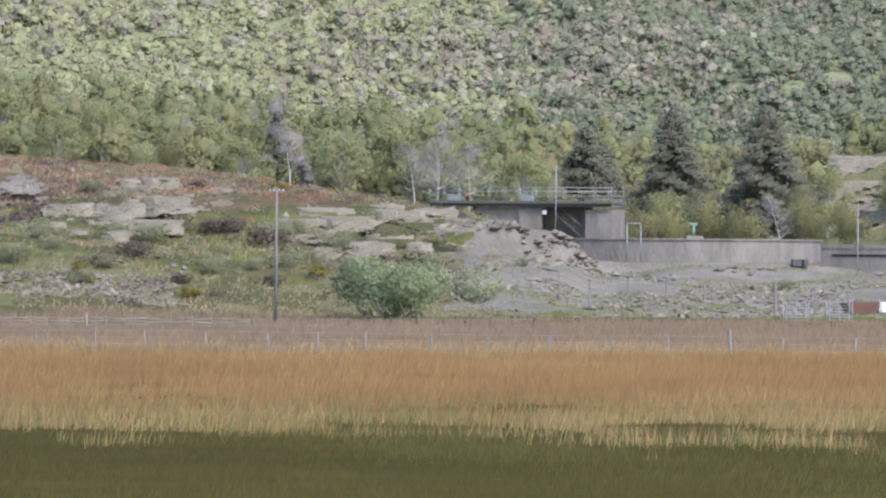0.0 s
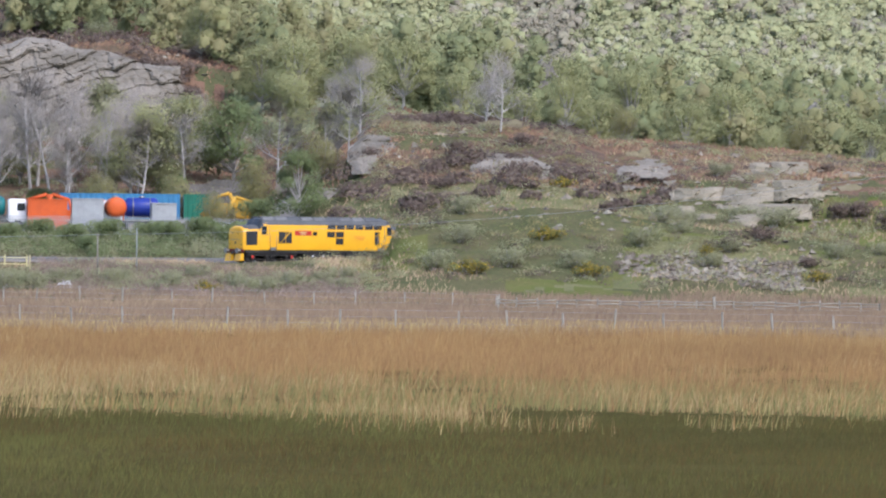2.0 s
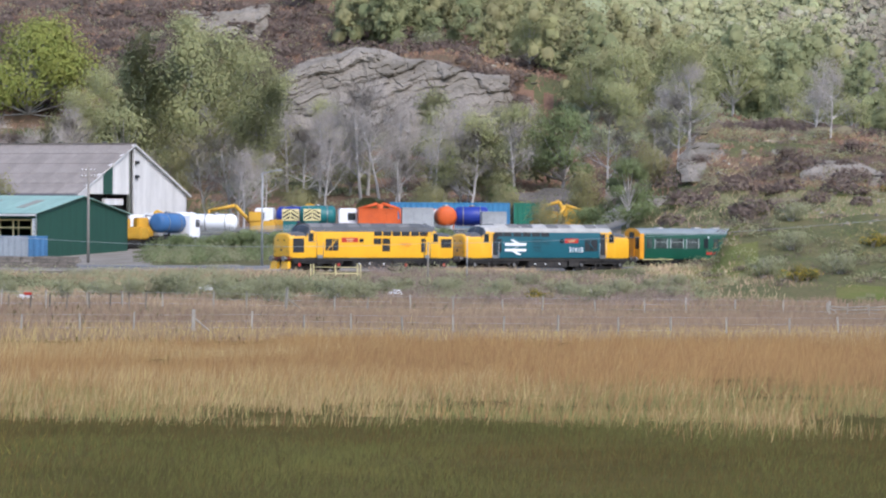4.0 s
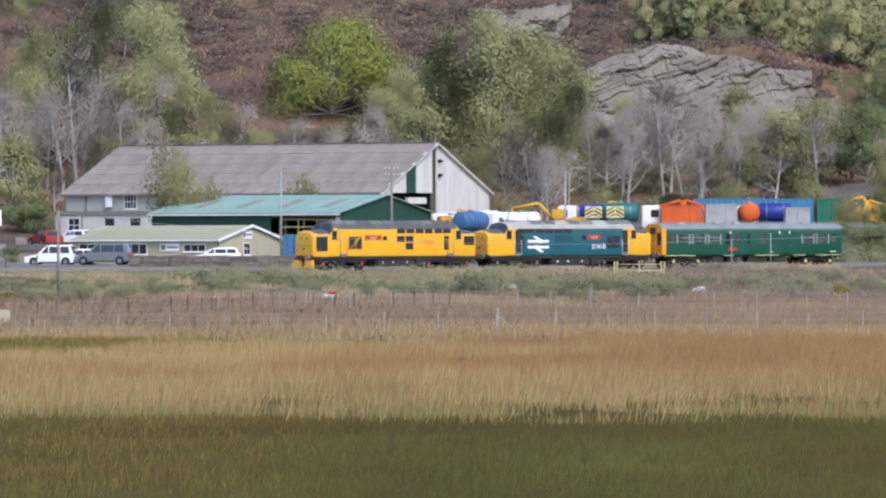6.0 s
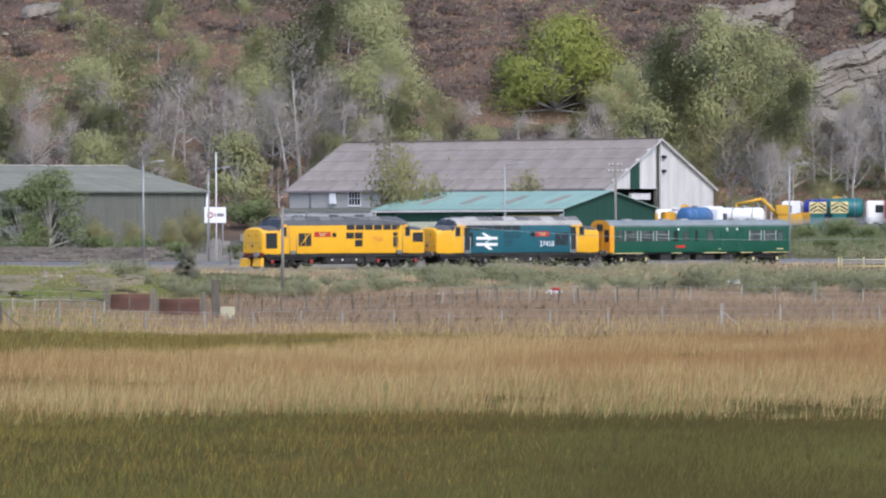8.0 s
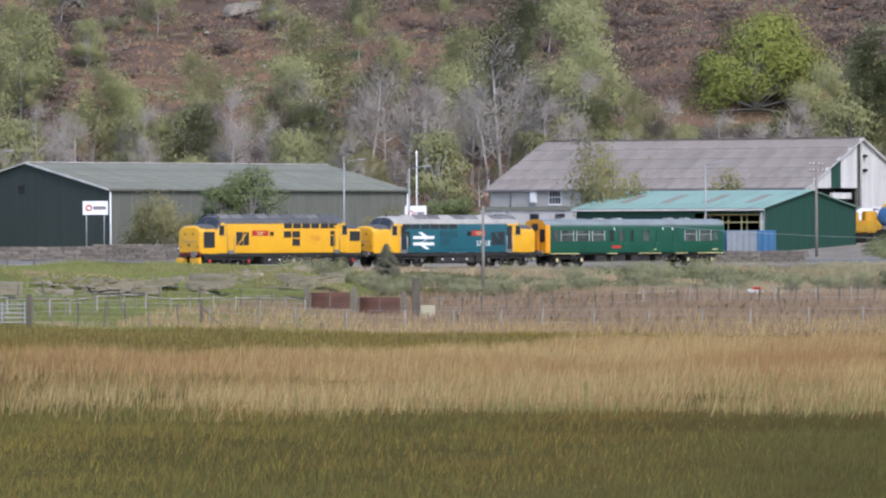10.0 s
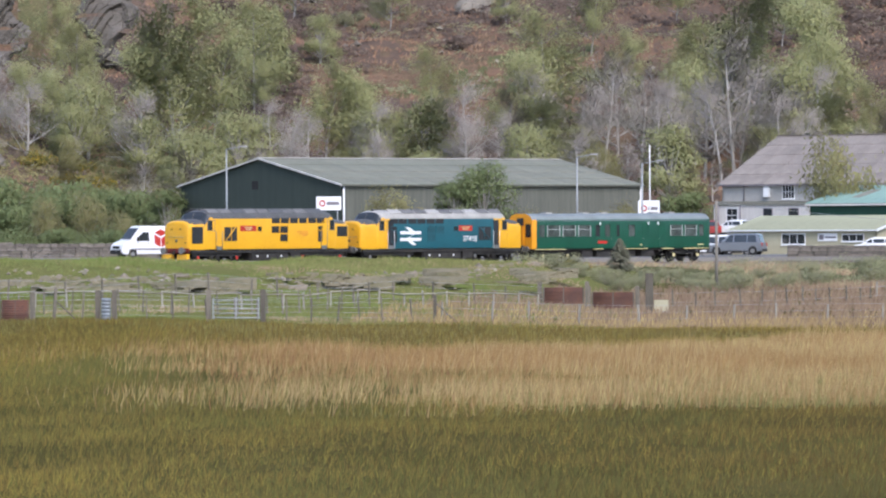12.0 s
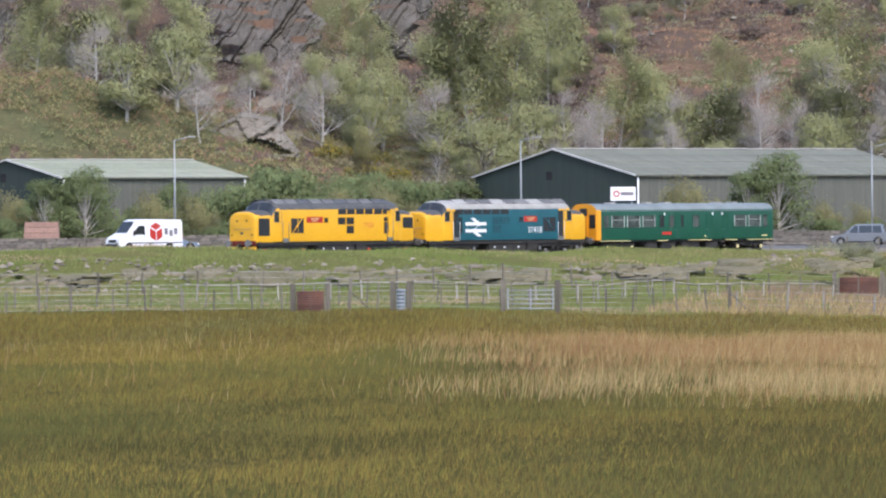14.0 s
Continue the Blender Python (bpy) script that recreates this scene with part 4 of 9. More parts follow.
def big_shed():
    """The old works shed: a long grey roof, white gable with a tall doorway, a two-storey front."""
    x, y = -10.65, 620.2
    z0 = 3.4
    top = thing("works_shed", "large white industrial shed with weathered grey sheet roof", "shed", pose(x, y, z0, 0, 0, -30))
    L, W, eave, ridge = 36.4, 21.8, 6.75, 11.55
    for side in (-1, 1):
        roof_slope(top, L, W, eave, ridge, side, GREY_SHEET, 5, 14)
    part("ridge_cap", boxed(-L / 2 - 0.3, L / 2 + 0.3, -0.22, 0.22, ridge + 0.01, ridge + 0.10, 0.03), GREY_SHEET, top)
    for k in range(7):
        part("roof_vent", boxed(-15 + 5 * k - 0.25, -15 + 5 * k + 0.25, -0.15, 0.15, ridge + 0.08, ridge + 0.26, 0.04), SHED_WALL_GREY, top)
    part("back_wall", boxed(-L / 2, L / 2, W / 2 - 0.2, W / 2, -1, eave), RENDER_GREY, top)
    part("front_wall", boxed(-L / 2, L / 2, -W / 2, -W / 2 + 0.25, -1, eave - 0.05), RENDER_GREY, top)
    bm = bmesh.new()
    gable_wall(bm, -L / 2 + 0.1, W / 2, eave, ridge, low=-1)
    part("gable_wall", bm, RENDER_GREY, top)
    # gable towards the yard: right half, a tall slot, a white panel, a green strip, the doorway
    bm = bmesh.new()
    gable_wall(bm, L / 2 - 0.1, W / 2, eave, ridge, y0=0.15, y1=W / 2, low=-1)
    part("gable_wall", bm, WHITE_SHEET, top)
    bm = bmesh.new()
    gable_wall(bm, L / 2 - 0.1, W / 2, eave, ridge, y0=-4.0, y1=-0.75, low=6.6)
    part("gable_panel", bm, WHITE_SHEET, top)
    bm = bmesh.new()
    gable_wall(bm, L / 2 - 0.1, W / 2, eave, ridge, y0=-5.9, y1=-4.0, low=6.6)
    part("gable_panel", bm, GREEN_CLAD, top, "dark green cladding strip")
    bm = bmesh.new()
    gable_wall(bm, L / 2 - 0.1, W / 2, eave, ridge, y0=-8.6, y1=-5.9, low=6.6)
    part("gable_panel", bm, WHITE_SHEET, top)
    bm = bmesh.new()
    gable_wall(bm, L / 2 - 0.1, W / 2, eave, ridge, y0=-W / 2, y1=-8.6, low=-1)
    part("gable_panel", bm, WHITE_SHEET, top)
    # added near-black sheet: the bay's shade is put into its colour
    part("bay_screen", boxed(L / 2 - 3.2, L / 2 - 3.0, -W / 2 + 0.3, 0.1, 0, 6.6), INSIDE_SHADE, top, "near-black sheet added to stand in for the open bay's shade")
    part("doorway_post", boxed(L / 2 - 0.25, L / 2 + 0.05, -0.78, -0.55, 0, ridge - 0.5), SHED_WALL_GREY, top)
    part("door_lintel", boxed(L / 2 - 0.3, L / 2 + 0.0, -5.6, -1.9, 5.55, 6.15), WHITE_SHEET, top)
    part("inner_floor", boxed(-L / 2 + 0.3, L / 2 - 0.3, -W / 2 + 0.3, W / 2 - 0.3, -0.3, 0.02), INSIDE_SHADE, top)
    for zz in (8.2, 9.6):
        part("floodlight", boxed(L / 2 + 0.0, L / 2 + 0.3, 0.3, 0.9, zz, zz + 0.3, 0.05), GRILLE, top)
    # two-storey front range at the far end
    fx0, fx1, fy = -L / 2 - 0.4, -L / 2 + 17.0, -W / 2 - 1.0
    part("front_range", boxed(fx0, fx1, fy, -W / 2 + 0.02, -1, 4.55), WHITE_SHEET, top, "white painted lower storey")
    bm = bmesh.new()
    prism(bm, [(fy - 0.15, 4.55), (-W / 2 + 0.05, 4.55), (-W / 2 + 0.05, 4.95)], fx0 - 0.15, fx1 + 0.15, axis="x")
    part("lean_to_roof", bm, SHED_WALL_GREY, top)
    window_unit(top, -16.4, fy, 3.55, 1.25, 1.35, "y", None, 2, 2)
    window_unit(top, -12.2, fy, 3.55, 1.0, 1.3, "y", SIGN_GREY, 1, 1)
    window_unit(top, -9.2, fy, 3.5, 1.1, 1.35, "y", SIGN_GREY, 1, 1)
    window_unit(top, -10.4, -W / 2, 5.85, 1.35, 1.35, "y", WHITE, 4, 2)
    part("meter_box", boxed(-13.2, -12.5, -W / 2 - 0.35, -W / 2, 5.3, 6.5, 0.05), PLASTIC_WHITE, top)
    for xx in (fx0 + 3.2, fx0 + 0.6):
        part("drainpipe", made(tube, (xx, fy - 0.1, 0), (xx, fy - 0.1, 4.6), 0.06, n=8), SIGN_GREY, top)
    part("drainpipe", made(tube, (-15.6, -W / 2 - 0.1, 4.9), (-15.6, -W / 2 - 0.1, eave), 0.06, n=8), SIGN_GREY, top)
    part("gutter", boxed(-L / 2 - 0.3, L / 2 + 0.3, -W / 2 - 0.5, -W / 2 - 0.36, eave - 0.32, eave - 0.17, 0.03), SIGN_GREY, top)
    for side in (-1, 1):
        bm = bmesh.new()
        k = 0.36 * (ridge - eave) / (W / 2)
        prism(bm, [(0, ridge + 0.02), (side * (W / 2 + 0.36), eave + 0.02 - k), (side * (W / 2 + 0.36), eave - 0.2 - k), (0, ridge - 0.2)], L / 2 + 0.05, L / 2 + 0.33, axis="x")
        part("verge_board", bm, WHITE_SHEET, top)
    return top


def green_shed():
    z0 = 3.3
    top = thing("green_shed", "dark green shed with faded mint metal roof", "shed", pose(-8.7, 588, z0, 0, 0, -30))
    L, W, eave, ridge = 20.4, 17.3, 4.72, 6.38
    roof_slope(top, L, W, eave, ridge, -1, MINT_ROOF, 1, 20)
    roof_slope(top, L, W, eave, ridge, 1, MINT_ROOF, 1, 20)
    for k in range(4):
        xx = -6.6 + 4.6 * k
        bm = bmesh.new()
        a, b = 0.3, 0.72
        ys = [-(W / 2 + 0.35) * (1 - f) for f in (a, b)]
        zs = [ridge - (ridge - eave) * abs(yy) / (W / 2) for yy in ys]
        prism(bm, [(ys[0], zs[0] + 0.07), (ys[1], zs[1] + 0.06), (ys[1], zs[1] + 0.03), (ys[0], zs[0] + 0.03)], xx - 0.45, xx + 0.45, axis="x")
        part("roof_light", bm, RUST_ROOF, top, "dirty roof light sheet")
    bm = bmesh.new()
    gable_wall(bm, L / 2 - 0.1, W / 2, eave, ridge)
    part("gable_wall", bm, GREEN_CLAD, top)
    bm = bmesh.new()
    gable_wall(bm, -L / 2 + 0.1, W / 2, eave, ridge)
    part("gable_wall", bm, GREEN_CLAD, top)
    part("back_wall", boxed(-L / 2, L / 2, W / 2 - 0.15, W / 2, 0, eave), GREEN_CLAD, top)
    part("front_wall", boxed(-L / 2, L / 2 - 7.4, -W / 2, -W / 2 + 0.15, 0, eave - 0.05), GREEN_CLAD, top)
    part("corner_post", boxed(L / 2 - 0.3, L / 2, -W / 2, -W / 2 + 0.3, 0, eave - 0.05), WHITE, top)
    part("lintel", boxed(L / 2 - 7.4, L / 2, -W / 2, -W / 2 + 0.15, eave - 0.5, eave - 0.05), GREEN_CLAD, top)
    part("fascia", boxed(-L / 2 - 0.3, L / 2 + 0.3, -W / 2 - 0.45, -W / 2 - 0.36, eave - 0.28, eave - 0.1), WHITE_SHEET, top)
    part("floor", boxed(-L / 2 + 0.2, L / 2 - 0.2, -W / 2 + 0.2, W / 2 - 0.2, -0.4, 0.02), CONCRETE, top)
    # racking in the open bay
    c, s = math.cos(radians(-30)), math.sin(radians(-30))
    lx, ly = L / 2 - 4.0, -W / 2 + 1.6
    rack = thing("storage_rack", "yellow steel storage racking in the open shed bay", "rack", pose(-8.7 + lx * c - ly * s, 588 + lx * s + ly * c, z0, 0, 0, -30))
    for xx in (-3.0, -1.0, 1.0, 3.0):
        for yy in (-0.5, 0.5):
            part("upright", boxed(xx - 0.06, xx + 0.06, yy - 0.06, yy + 0.06, 0, 4.1), CREAM, rack)
    for zz in (1.4, 2.4, 3.3, 4.0):
        for yy in (-0.5, 0.5):
            part("beam", boxed(-3.0, 3.0, yy - 0.05, yy + 0.05, zz, zz + 0.13), CREAM, rack)
    for k, zz in enumerate((1.53, 2.53)):
        part("shelf_board", boxed(-2.9, 2.9, -0.5, 0.5, zz, zz + 0.04), SHED_WALL_GREY, rack)


def low_office():
    z0 = 3.2
    top = thing("site_office", "low cream site office with pale olive roof", "office building", pose(-18.5, 557, z0, 0, 0, -30))
    L, W, eave, ridge = 15.2, 11.0, 2.35, 3.6
    for side in (-1, 1):
        roof_slope(top, L, W, eave, ridge, side, OLIVE_ROOF, 1, 14, over=0.3)
    for e in (-1, 1):
        bm = bmesh.new()
        gable_wall(bm, e * (L / 2 - 0.1), W / 2, eave, ridge)
        part("gable_wall", bm, CREAM_WALL, top)
    part("front_wall", boxed(-L / 2, L / 2, -W / 2, -W / 2 + 0.2, 0, eave - 0.03), CREAM_WALL, top)
    part("back_wall", boxed(-L / 2, L / 2, W / 2 - 0.2, W / 2, 0, eave - 0.03), CREAM_WALL, top)
    part("gutter", boxed(-L / 2 - 0.2, L / 2 + 0.2, -W / 2 - 0.42, -W / 2 - 0.3, eave - 0.16, eave - 0.04, 0.02), WHITE, top)
    for side in (-1, 1):
        bm = bmesh.new()
        prism(bm, [(0, ridge + 0.08), (side * (W / 2 + 0.3), eave), (side * (W / 2 + 0.3), eave - 0.2), (0, ridge - 0.14)], L / 2 + 0.2, L / 2 + 0.32, axis="x")
        part("barge_board", bm, WHITE, top)
    window_unit(top, -5.6, -W / 2, 1.5, 2.6, 0.9, "y", WHITE, 3, 1)
    window_unit(top, -1.0, -W / 2, 1.5, 2.4, 0.9, "y", WHITE, 3, 1)
    window_unit(top, 5.2, -W / 2, 1.6, 2.2, 0.6, "y", WHITE, 3, 1)
    window_unit(top, L / 2, -0.6, 1.5, 1.0, 1.0, "x", WHITE, 2, 2)
    for (xx, yy, zz, w, h, axis) in ((2.6, -W / 2 - 0.06, 1.65, 2.0, 0.7, "y"), (L / 2 + 0.06, -0.6, 2.75, 1.7, 0.7, "x")):
        if axis == "y":
            panel = part("sign", boxed(xx - w / 2, xx + w / 2, yy - 0.02, yy + 0.03, zz - h / 2, zz + h / 2), PLASTIC_WHITE, top, "white sign with unreadable lettering")
            part("sign_mark", boxed(xx - w / 2 + 0.12, xx - w / 2 + 0.6, yy - 0.03, yy, zz - 0.22, zz + 0.22, 0.0), SIGN_GREY, panel)
            part("lettering", boxed(xx - w / 2 + 0.75, xx + w / 2 - 0.12, yy - 0.03, yy, zz - 0.08, zz + 0.08), SIGN_GREY, panel)
        else:
            panel = part("sign", boxed(xx - 0.03, xx + 0.02, yy - w / 2, yy + w / 2, zz - h / 2, zz + h / 2), PLASTIC_WHITE, top, "white sign with unreadable lettering")
            part("sign_mark", boxed(xx, xx + 0.03, yy - w / 2 + 0.1, yy - w / 2 + 0.5, zz - 0.2, zz + 0.2), SIGN_GREY, panel)
            part("lettering", boxed(xx, xx + 0.03, yy - w / 2 + 0.6, yy + w / 2 - 0.1, zz - 0.06, zz + 0.1), SIGN_GREY, panel)


def depot_shed(name, label, ridge_left, heading, L, W, z0, eave, ridge, wall, end_wall, roof):
    """A long low shed whose gable looks towards the railway; ridge_left: the near end of its ridge."""
    u = (math.cos(radians(heading)), math.sin(radians(heading)))
    x, y = ridge_left[0] + u[0] * L / 2, ridge_left[1] + u[1] * L / 2
    top = thing(name, label, "shed", pose(x, y, z0, 0, 0, heading))
    for side in (-1, 1):
        roof_slope(top, L, W, eave, ridge, side, roof, 4, 16, over=0.25)
    part("ridge_cap", boxed(-L / 2 - 0.25, L / 2 + 0.25, -0.2, 0.2, ridge + 0.01, ridge + 0.1, 0.03), WHITE_SHEET, top)
    for e, mat in ((-1, end_wall), (1, wall)):
        bm = bmesh.new()
        gable_wall(bm, e * (L / 2 - 0.1), W / 2, eave, ridge, low=-1)
        part("gable_wall", bm, mat, top)
    for side in (-1, 1):
        part("side_wall", boxed(-L / 2, L / 2, *sorted((side * W / 2, side * (W / 2 - 0.15))), -1, eave - 0.04), wall, top)
        bm = bmesh.new()
        prism(bm, [(0, ridge + 0.06), (side * (W / 2 + 0.25), eave + 0.0), (side * (W / 2 + 0.25), eave - 0.15), (0, ridge - 0.09)], -L / 2 - 0.34, -L / 2 - 0.22, axis="x")
        part("verge_board", bm, WHITE_SHEET, top)
    part("drainpipe", made(tube, (-L / 2 + 0.15, -W / 2 - 0.1, -1), (-L / 2 + 0.15, -W / 2 - 0.1, eave), 0.09, n=8), WHITE, top)
    part("drainpipe", made(tube, (L / 2 - 0.15, -W / 2 - 0.1, -1), (L / 2 - 0.15, -W / 2 - 0.1, eave), 0.09, n=8), WHITE, top)
    part("gutter", boxed(-L / 2 - 0.2, L / 2 + 0.2, -W / 2 - 0.38, -W / 2 - 0.25, eave - 0.2, eave - 0.06, 0.02), SHED_WALL_GREY, top)
    part("gable_vent", boxed(-L / 2 - 0.06, -L / 2 + 0.02, 0.3, 1.1, eave - 0.4, eave + 0.4), INSIDE_SHADE, top)
    return top


def notice_board(b, d, z, w, h, turn, legs):
    """White company board on two legs: a ring mark and a bar in place of the lettering."""
    x, y = spot(b, d)
    g = ground_z(x, y)
    top = thing("sign_board", "white company sign board on steel legs", "sign", pose(x, y, g, 0, 0, turn))
    zz = z - g
    face = part("panel", boxed(-w / 2, w / 2, -0.05, 0.05, zz - h / 2, zz + h / 2, 0.01), PLASTIC_WHITE, top)
    ring = made(tube, (-w / 2 + 0.55, -0.06, zz), (-w / 2 + 0.55, -0.052, zz), 0.30, n=20)
    part("ring_mark", ring, RED, face)
    part("ring_centre", made(tube, (-w / 2 + 0.55, -0.07, zz), (-w / 2 + 0.55, -0.058, zz), 0.17, n=16), PLASTIC_WHITE, face)
    part("lettering", boxed(-w / 2 + 0.95, w / 2 - 0.2, -0.062, -0.048, zz - 0.15, zz + 0.15), SIGN_GREY, face)
    for e in (-1, 1):
        part("leg", made(tube, (e * w * 0.35, 0.09, -0.2), (e * w * 0.35, 0.09, zz), 0.05, n=8), GALV, top)


big_shed()
green_shed()
low_office()
depot_shed("depot_shed", "long dark olive-green depot shed with lichened grey roof", (-73.95, 585.3), 50, 40.5, 22.5, 3.5, 6.5, 9.05, SHED_WALL_GREY, SHED_GREEN, SHED_ROOF)
depot_shed("depot_shed", "grey-green shed with pale lichened roof behind trees", (-127.1, 586.4), 52, 23.5, 16.0, 4.0, 6.3, 8.05, SHED_WALL_GREY, SHED_GREEN, SHED_ROOF_PALE)
notice_board(-6.57, 566, 8.15, 2.3, 1.25, 12, 2)
notice_board(-3.62, 590, 7.6, 2.05, 1.5, 5, 2)


def container(b, d, length, mat, turn, label, z=None, high=2.59):
    x, y = spot(b, d)
    top = thing("shipping_container", label, "container", pose(x, y, ground_z(x, y) if z is None else z, 0, 0, turn))
    w = 2.44
    n = int(length / 0.28)
    for side in (-1, 1):
        line = []
        for k in range(n):
            x0, x1 = -length / 2 + 0.1 + (length - 0.2) * k / n, -length / 2 + 0.1 + (length - 0.2) * (k + 1) / n
            deep = 0.0 if k % 2 else 0.05
            line += [(x0 + 0.03, side * (w / 2 - deep)), (x1 - 0.03, side * (w / 2 - deep))]
        bm = bmesh.new()
        outline = line + [(length / 2 - 0.1, side * (w / 2 - 0.09)), (-length / 2 + 0.1, side * (w / 2 - 0.09))]
        low, top_ring = [[bm.verts.new((px, py, zz)) for px, py in outline] for zz in (0.15, high - 0.1)]
        for i in range(len(outline)):
            j = (i + 1) % len(outline)
            bm.faces.new((low[i], low[j], top_ring[j], top_ring[i]))
        bmesh.ops.recalc_face_normals(bm, faces=bm.faces[:])
        part("side_wall", bm, mat, top)
    for e in (-1, 1):
        for side in (-1, 1):
            part("corner_post", boxed(*sorted((e * length / 2, e * (length / 2 - 0.15))), *sorted((side * w / 2, side * (w / 2 - 0.15))), 0, high), mat, top)
    for side in (-1, 1):
        for zz in (0.0, high - 0.12):
            part("side_rail", boxed(-length / 2 + 0.16, length / 2 - 0.16, *sorted((side * w / 2, side * (w / 2 - 0.1))), zz, zz + 0.12), mat, top)
    part("roof", boxed(-length / 2 + 0.02, length / 2 - 0.02, -w / 2 + 0.03, w / 2 - 0.03, high - 0.09, high - 0.03), mat, top)
    part("floor", boxed(-length / 2 + 0.02, length / 2 - 0.02, -w / 2 + 0.03, w / 2 - 0.03, 0.1, 0.2), INSIDE_SHADE, top)
    for e in (-1, 1):
        bm = boxed(*sorted((e * (length / 2 - 0.12), e * (length / 2 - 0.05))), -w / 2 + 0.1, w / 2 - 0.1, 0.14, high - 0.12)
        door = part("end_door", bm, mat, top)
        for yy in (-0.7, -0.3, 0.3, 0.7):
            part("locking_bar", made(tube, (e * (length / 2 - 0.02), yy, 0.2), (e * (length / 2 - 0.02), yy, high - 0.2), 0.025, n=6), GALV, door)
    return top


container(-0.62, 553, 6.06, BLUE_PAINT, 2, "blue corrugated shipping container beside the green shed")
container(-0.62, 550.3, 2.6, GREY_PAINT, 2, "pale grey-blue storage container in front of a blue one")

# ---- rock ----
ROCK = material("grey_rock", (0.301, 0.251, 0.183), (0.182, 0.152, 0.107), 0.4, rough=0.9, bump=1.0, fine=5.0, streak=(1, 1, 2.2), spec=0.05)
ROCK_DARK = material("lichened_rock", (0.217, 0.182, 0.116), (0.140, 0.122, 0.067), 0.5, rough=0.95, bump=1.0, fine=5.0, streak=(1, 1, 2.2), spec=0.05)


def rock_mesh(name, seed, mat, slabs=5):
    """A broken outcrop about one metre across: a few angular, tilted slabs bedded on one another."""
    rs = np.random.RandomState(seed)
    bm = bmesh.new()
    for k in range(slabs):
        part_bm = bmesh.new()
        w, t, h = rs.uniform(0.22, 0.42), rs.uniform(0.25, 0.45), rs.uniform(0.16, 0.3)
        cx, cz = rs.uniform(-0.32, 0.32), -0.28 + 0.5 * k / slabs + rs.uniform(-0.05, 0.05)
        tip = rs.uniform(0.1, 0.4)
        for _ in range(13):
            q = rs.uniform(-1, 1, 3)
            q /= max(np.max(np.abs(q)), 0.3)
            part_bm.verts.new((cx + q[0] * w, q[1] * t, cz + q[2] * h * 0.6 + q[0] * w * tip + q[1] * t * 0.55))
        bmesh.ops.convex_hull(part_bm, input=part_bm.verts[:])
        bmesh.ops.delete(part_bm, geom=[v for v in part_bm.verts if not v.link_faces], context="VERTS")
        merge(bm, part_bm)
    return mesh_of(name, bm, mat)


ROCKS = [rock_mesh("rock", s, ROCK if s % 2 else ROCK_DARK) for s in range(1, 9)]


def rock(k, b, d, size, turn=0.0, tip=0.0, label="weathered grey rock outcrop in the turf", dz=0.0, group=""):
    x, y = spot(b, d)
    ob = new("rock_outcrop", ROCKS[k % len(ROCKS)])
    ob.matrix_basis = pose(x, y, ground_z(x, y) + size[2] * 0.12 + dz, -tip * 0.6, 0, turn) @ Matrix.Diagonal((*size, 1))
    return tagged(ob, label, "rock", group)


rng = random.Random(11)
for k in range(60):
    # the rock step in the green mound
    b = -12.6 + 8.0 * k / 60 + rng.uniform(-0.06, 0.06)
    d = float(np.interp(b, (-14, -11, -8.5, -6.5, -4.6), (371.5, 371.5, 375.5, 398, 440))) + rng.uniform(-2.2, 1.6)
    rock(k, b, d, (rng.uniform(0.8, 2.6), rng.uniform(0.8, 1.6), rng.uniform(0.35, 0.8)), rng.uniform(-25, 25), rng.uniform(-12, 6), "low grey rock step in the grassy mound", -0.2)
for k in range(70):
    # slabs on the knoll
    b, d = rng.uniform(5.9, 12.6), rng.choice((rng.uniform(508, 530), rng.uniform(535, 556), rng.uniform(592, 640)))
    rock(k, b, d, (rng.uniform(0.8, 3.4), rng.uniform(0.8, 2.0), rng.uniform(0.3, 0.75)), rng.uniform(-30, 30), rng.uniform(-25, -5), "pale bedded rock slab on the knoll", -0.26)
for b, d, w, h, t in ((5.87, 640, 4.2, 4.0, -25), (6.15, 640, 2.6, 3.2, -30), (6.38, 641, 3.8, 3.6, -25), (6.9, 634, 7.2, 4.6, -20), (6.62, 628, 3.0, 3.0, -25), (8.15, 622, 4.2, 4.6, -30), (8.35, 620, 3.0, 3.2, -20), (6.1, 592, 3.4, 2.6, -20), (9.2, 612, 7.0, 2.6, -30), (9.7, 610, 6.0, 2.2, -30),
                      (10.2, 608, 5.0, 2.0, -30), (12.05, 603, 6.5, 3.2, -35), (12.35, 600, 4.5, 2.6, -30), (11.6, 604, 6.0, 2.4, -30), (11.2, 603, 4.5, 2.2, -25), (12.6, 590, 5.0, 1.6, -20), (13.0, 556, 4.0, 1.2, -20), (12.75, 552, 3.2, 1.5, -10), (8.0, 556, 6, 1.8, -25), (8.6, 558, 5.5, 1.6, -25), (5.0, 655, 6.5, 4.0, -25), (4.75, 652, 5.0, 3.0, -25)):
    rock(int(b * 50), b, d, (w * 0.6, w * 0.45, h * 0.36), rng.uniform(-20, 20), t, "tilted pale grey rock slab on the hillside", -0.2)
for k in range(34):
    # scree and ledges at the marsh edge
    b, d = rng.uniform(12.2, 15.2), rng.uniform(509, 528)
    rock(k, b, d, (rng.uniform(0.5, 2.2), rng.uniform(0.5, 1.4), rng.uniform(0.3, 0.8)), rng.uniform(0, 180), rng.uniform(-15, 15), "loose grey rubble beside the marsh", -0.1)
